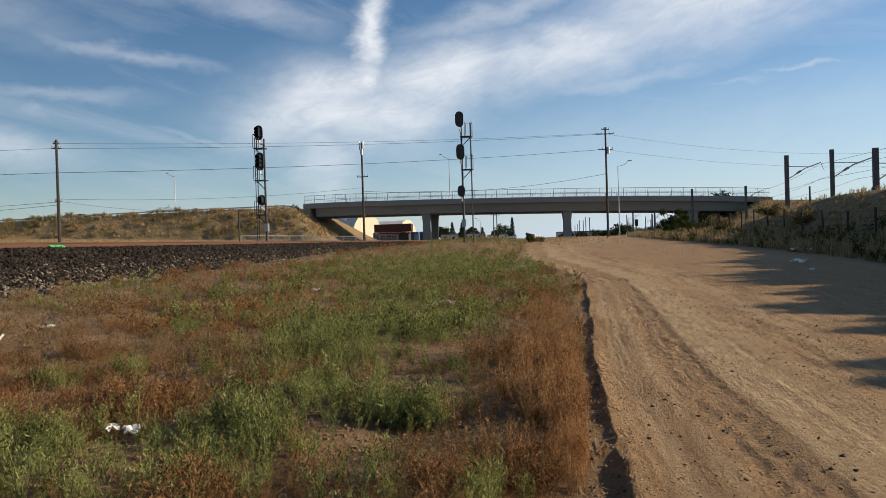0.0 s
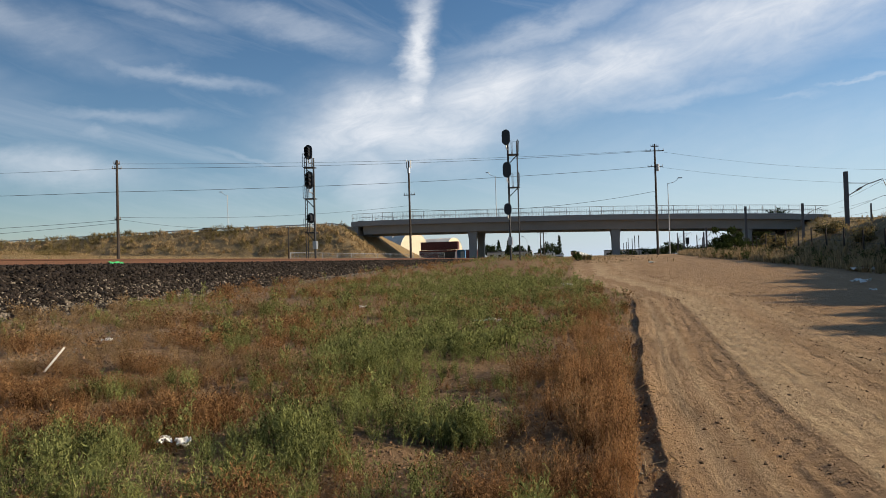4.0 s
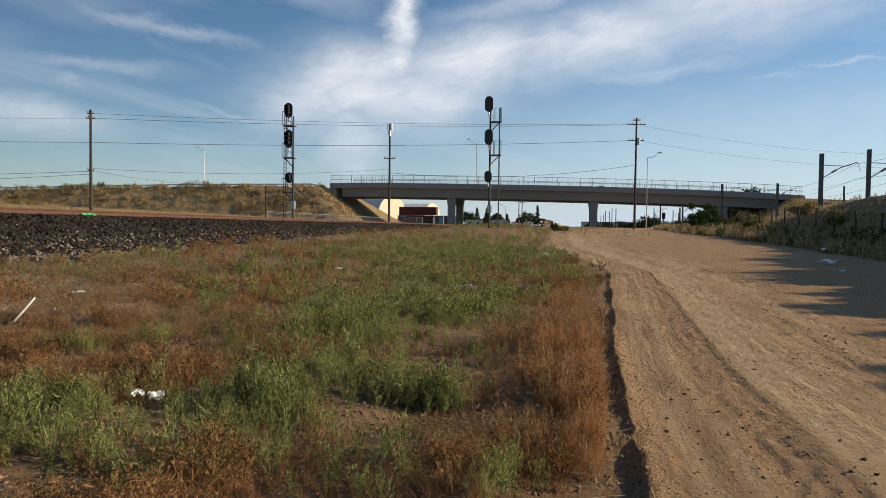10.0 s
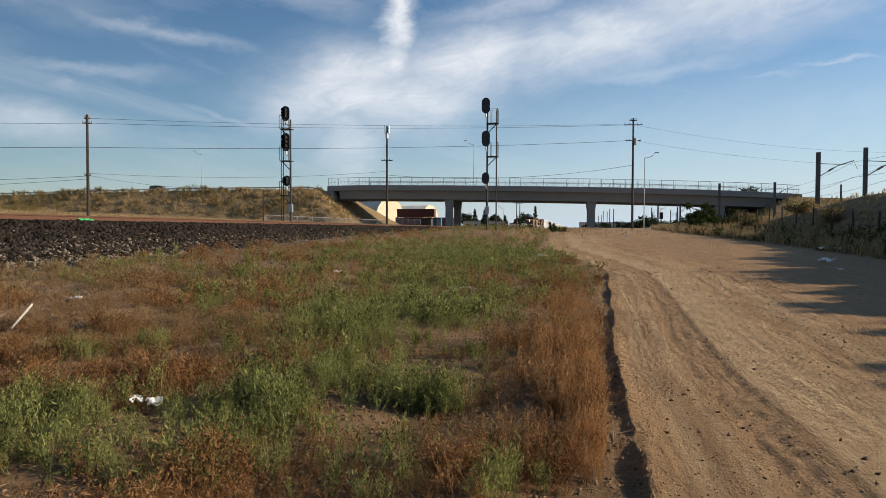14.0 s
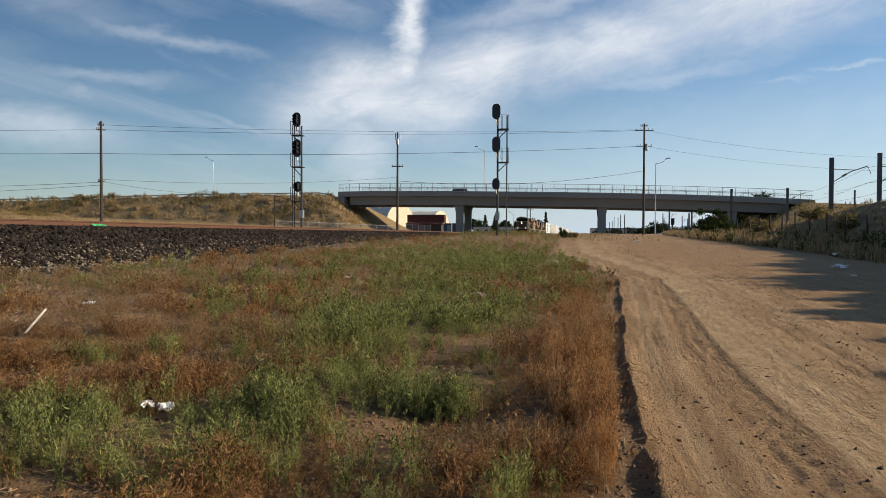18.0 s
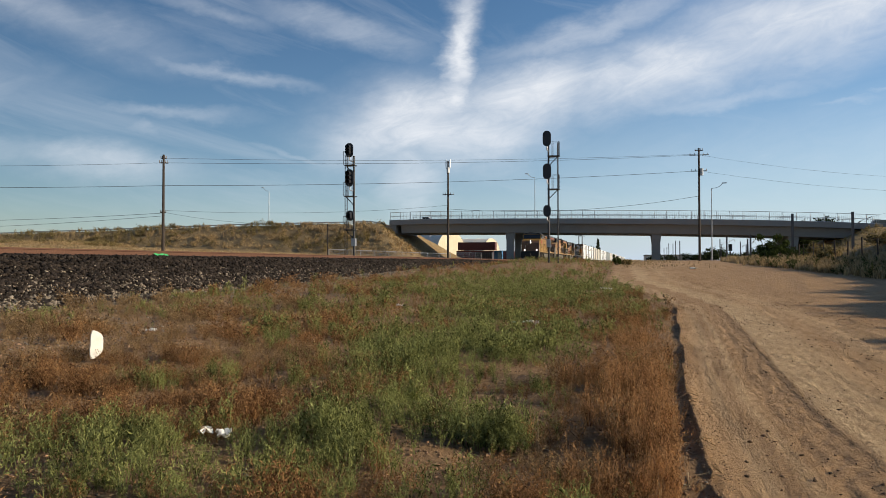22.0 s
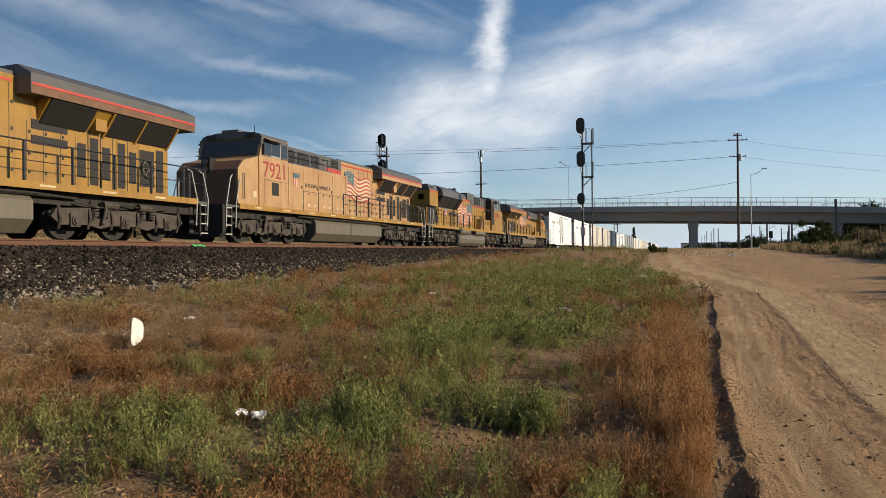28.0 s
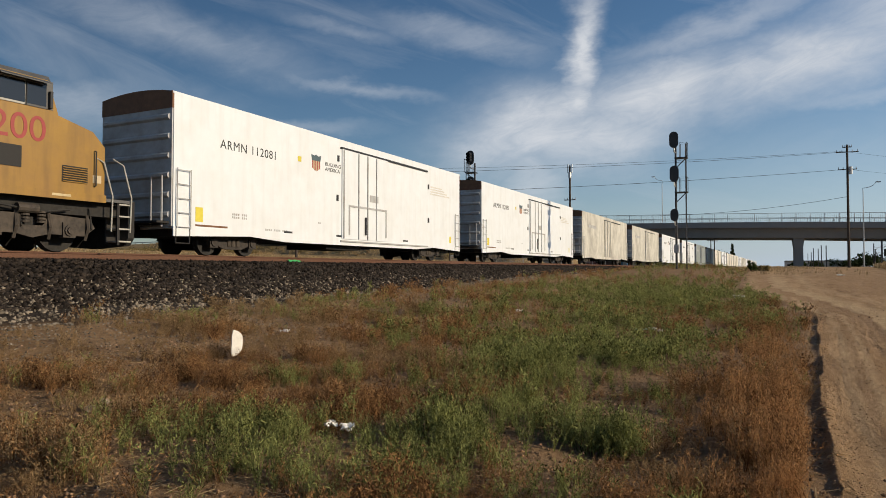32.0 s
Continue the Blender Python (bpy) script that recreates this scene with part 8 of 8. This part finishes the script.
scrap(8.0, 23.0, 0.2, 0.15, 9, "scrap of white paper on the road"), scrap(-9.0, 10.95, 0.22, 0.12, 10, "pale stone-like scrap on the bare soil")
scrap(-2.32, 3.8, 0.06, 0.05, 11, "small pale scrap on the soil"), scrap(3.5, 50, 0.4, 0.3, 12, "white scrap on the far road")


def rock(x, y, s, seed, label):
    rng = random.Random(seed)
    bm = B()
    bmesh.ops.create_icosphere(bm, subdivisions=2, radius=s)
    for v in bm.verts:
        v.co *= rng.uniform(0.75, 1.15)
        v.co.z *= 0.7
    ob = part("rock", bm, PALESTONE)
    ob.location = (x, y, gz(x, y) + s * 0.25)
    return tagged(ob, label=label, category="rock", group="rocks")


rock(-2.2, 3.98, 0.045, 1, "pale rock on the soil"), rock(-6.3, 4.6, 0.07, 2, "pale rock on bare soil"), rock(-6.0, 4.9, 0.05, 3, "pale rock on bare soil"), rock(-6.6, 5.0, 0.06, 4, "pale rock on bare soil")

GREENPL = material("green_plastic_sheet", (0.05, 0.42, 0.13), 0.45, grain=12, vary=0.15, stain=5, stain_amt=0.25, bump=0.1)
e = B()
sheet = [[e.verts.new((-16.63 + 0.05 * j + 0.015 * math.sin(i * 2.1 + j), 20.32 + 0.1 * i + 0.03 * j, 1.83 - 0.055 * j + 0.012 * math.sin(i * 1.7))) for i in range(8)] for j in range(4)]
for j in range(3):
    for i in range(7):
        e.faces.new((sheet[j][i], sheet[j][i + 1], sheet[j + 1][i + 1], sheet[j + 1][i]))
r = bmesh.ops.extrude_face_region(e, geom=e.faces[:])
for v in r["geom"]:
    if isinstance(v, bmesh.types.BMVert):
        v.co.x += 0.012
tagged(part("plastic_sheet", e, GREENPL), label="bright green plastic sheet caught against the rail", category="litter")

# ======== vehicles on the bridge ========
TYRE = material("tyre_rubber", (0.02, 0.02, 0.02), 0.9, grain=20, vary=0.2, bump=0.05)


def vehicle(name, paint, length, height, hood, boot, label):
    """A road vehicle heading for +x with body, cabin, glass, lamps and wheels."""
    e = empty(name, pose(-200, 181, 0), label=label, category="car", group="cars on the bridge")
    w, belt = 0.9, 0.62 * height
    h2 = length / 2
    part("body", prism(B(), [(-h2, 0.35), (h2, 0.35), (h2, belt * 0.8), (h2 - 0.25, belt * 0.95), (h2 - hood, belt), (-h2 + 0.1, belt), (-h2, belt * 0.8)], -w, w), paint, e, bevel=0.06)
    part("cabin", prism(B(), [(-h2 + boot, belt), (h2 - hood, belt), (h2 - hood - 0.55, height), (-h2 + boot + 0.3, height)], -w + 0.1, w - 0.1), paint, e, bevel=0.06)
    for sy in (-1, 1):
        g = prism(B(), [(-h2 + boot + 0.22, belt + 0.04), (h2 - hood - 0.12, belt + 0.04), (h2 - hood - 0.55, height - 0.1), (-h2 + boot + 0.4, height - 0.1)], *sorted((sy * (w - 0.11), sy * (w - 0.085))))
        part("side_window", g, CABGLASS, e)
        for xx in (-h2 + 0.85, h2 - 0.9):
            wh = part("wheel", tube(B(), (xx, sy * (w - 0.2), 0.34), (xx, sy * w, 0.34), 0.34, seg=16), TYRE, e)
            part("rim", tube(B(), (xx, sy * w, 0.34), (xx, sy * (w + 0.012), 0.34), 0.2, seg=12), STEEL, wh)
    part("headlamp", box(B(), h2 - 0.06, h2 + 0.02, -w + 0.08, -w + 0.4, belt * 0.65, belt * 0.8), CABGLASS, e)
    part("tail_lamp", box(B(), -h2 - 0.02, -h2 + 0.05, -w + 0.05, -w + 0.3, belt * 0.7, belt * 0.85), REDPAINT, e)
    return e


def paint(name, c):
    return material(name, c, 0.3, 0.3, grain=2, vary=0.04, bump=0)


CARS = [  # thing, place along the bridge at 0 s, speed
    (vehicle("car", paint("charcoal_car_paint", (0.04, 0.04, 0.045)), 4.6, 1.5, 1.3, 0.9, "dark saloon car driving over the bridge"), -137.0, 18.0),
    (vehicle("car", paint("black_car_paint", (0.015, 0.015, 0.018)), 4.5, 1.45, 1.3, 0.9, "black saloon car driving over the bridge"), -194.0, 20.0),
    (vehicle("van", paint("dull_grey_van_paint", (0.10, 0.11, 0.12)), 5.6, 2.0, 1.1, 0.1, "dark grey van driving over the bridge"), -429.0, 22.0),
    (vehicle("pickup_truck", paint("silver_truck_paint", (0.45, 0.46, 0.47)), 5.6, 1.95, 1.4, 1.7, "silver pickup truck driving over the bridge"), -574.5, 23.5),
    (vehicle("car", paint("dark_blue_car_paint", (0.03, 0.04, 0.07)), 4.6, 1.5, 1.3, 0.9, "dark blue car driving over the bridge"), -742.0, 24.0),
]


def road_z(x):
    if x < -66.5:
        return float(np.interp(x, [-240, -167, -112, -68], [10.3, 11.3, 12.2, 12.3]))
    if x > 53:
        return float(np.interp(x, [53, 60, 120, 300], [9.45, 9.2, 7.5, 4.0]))
    return deck_z(x)



def motions():
    for ob, off in TRAIN:
        walk(ob, [(t, pose(RAIL_X, 11.0 - 18.72 * (t - 28.6) + off, RAIL_Z)) for t in (0, 8, 16, 24, 32)])
    for ob, x0, v in CARS:
        walk(ob, [(t, pose(x0 + v * t, 181.5, road_z(x0 + v * t) + 0.02)) for t in range(0, 33)])
    # the foam plate turns in the wind and then stands
    base = (-7.63, 8.02, gz(-7.63, 8.02) + 0.05)
    lying, edge, up = (38, 0, 126), (15, 0, 110), (5, 0, 70)
    walk(PLATE, [(t, pose(*base, *a)) for t, a in ((0, lying), (9, lying), (18.8, lying), (19.4, (30, 0, 124)), (19.8, edge), (20.1, (8, 0, 88)), (20.4, up), (26, up), (32, up))])


motions()
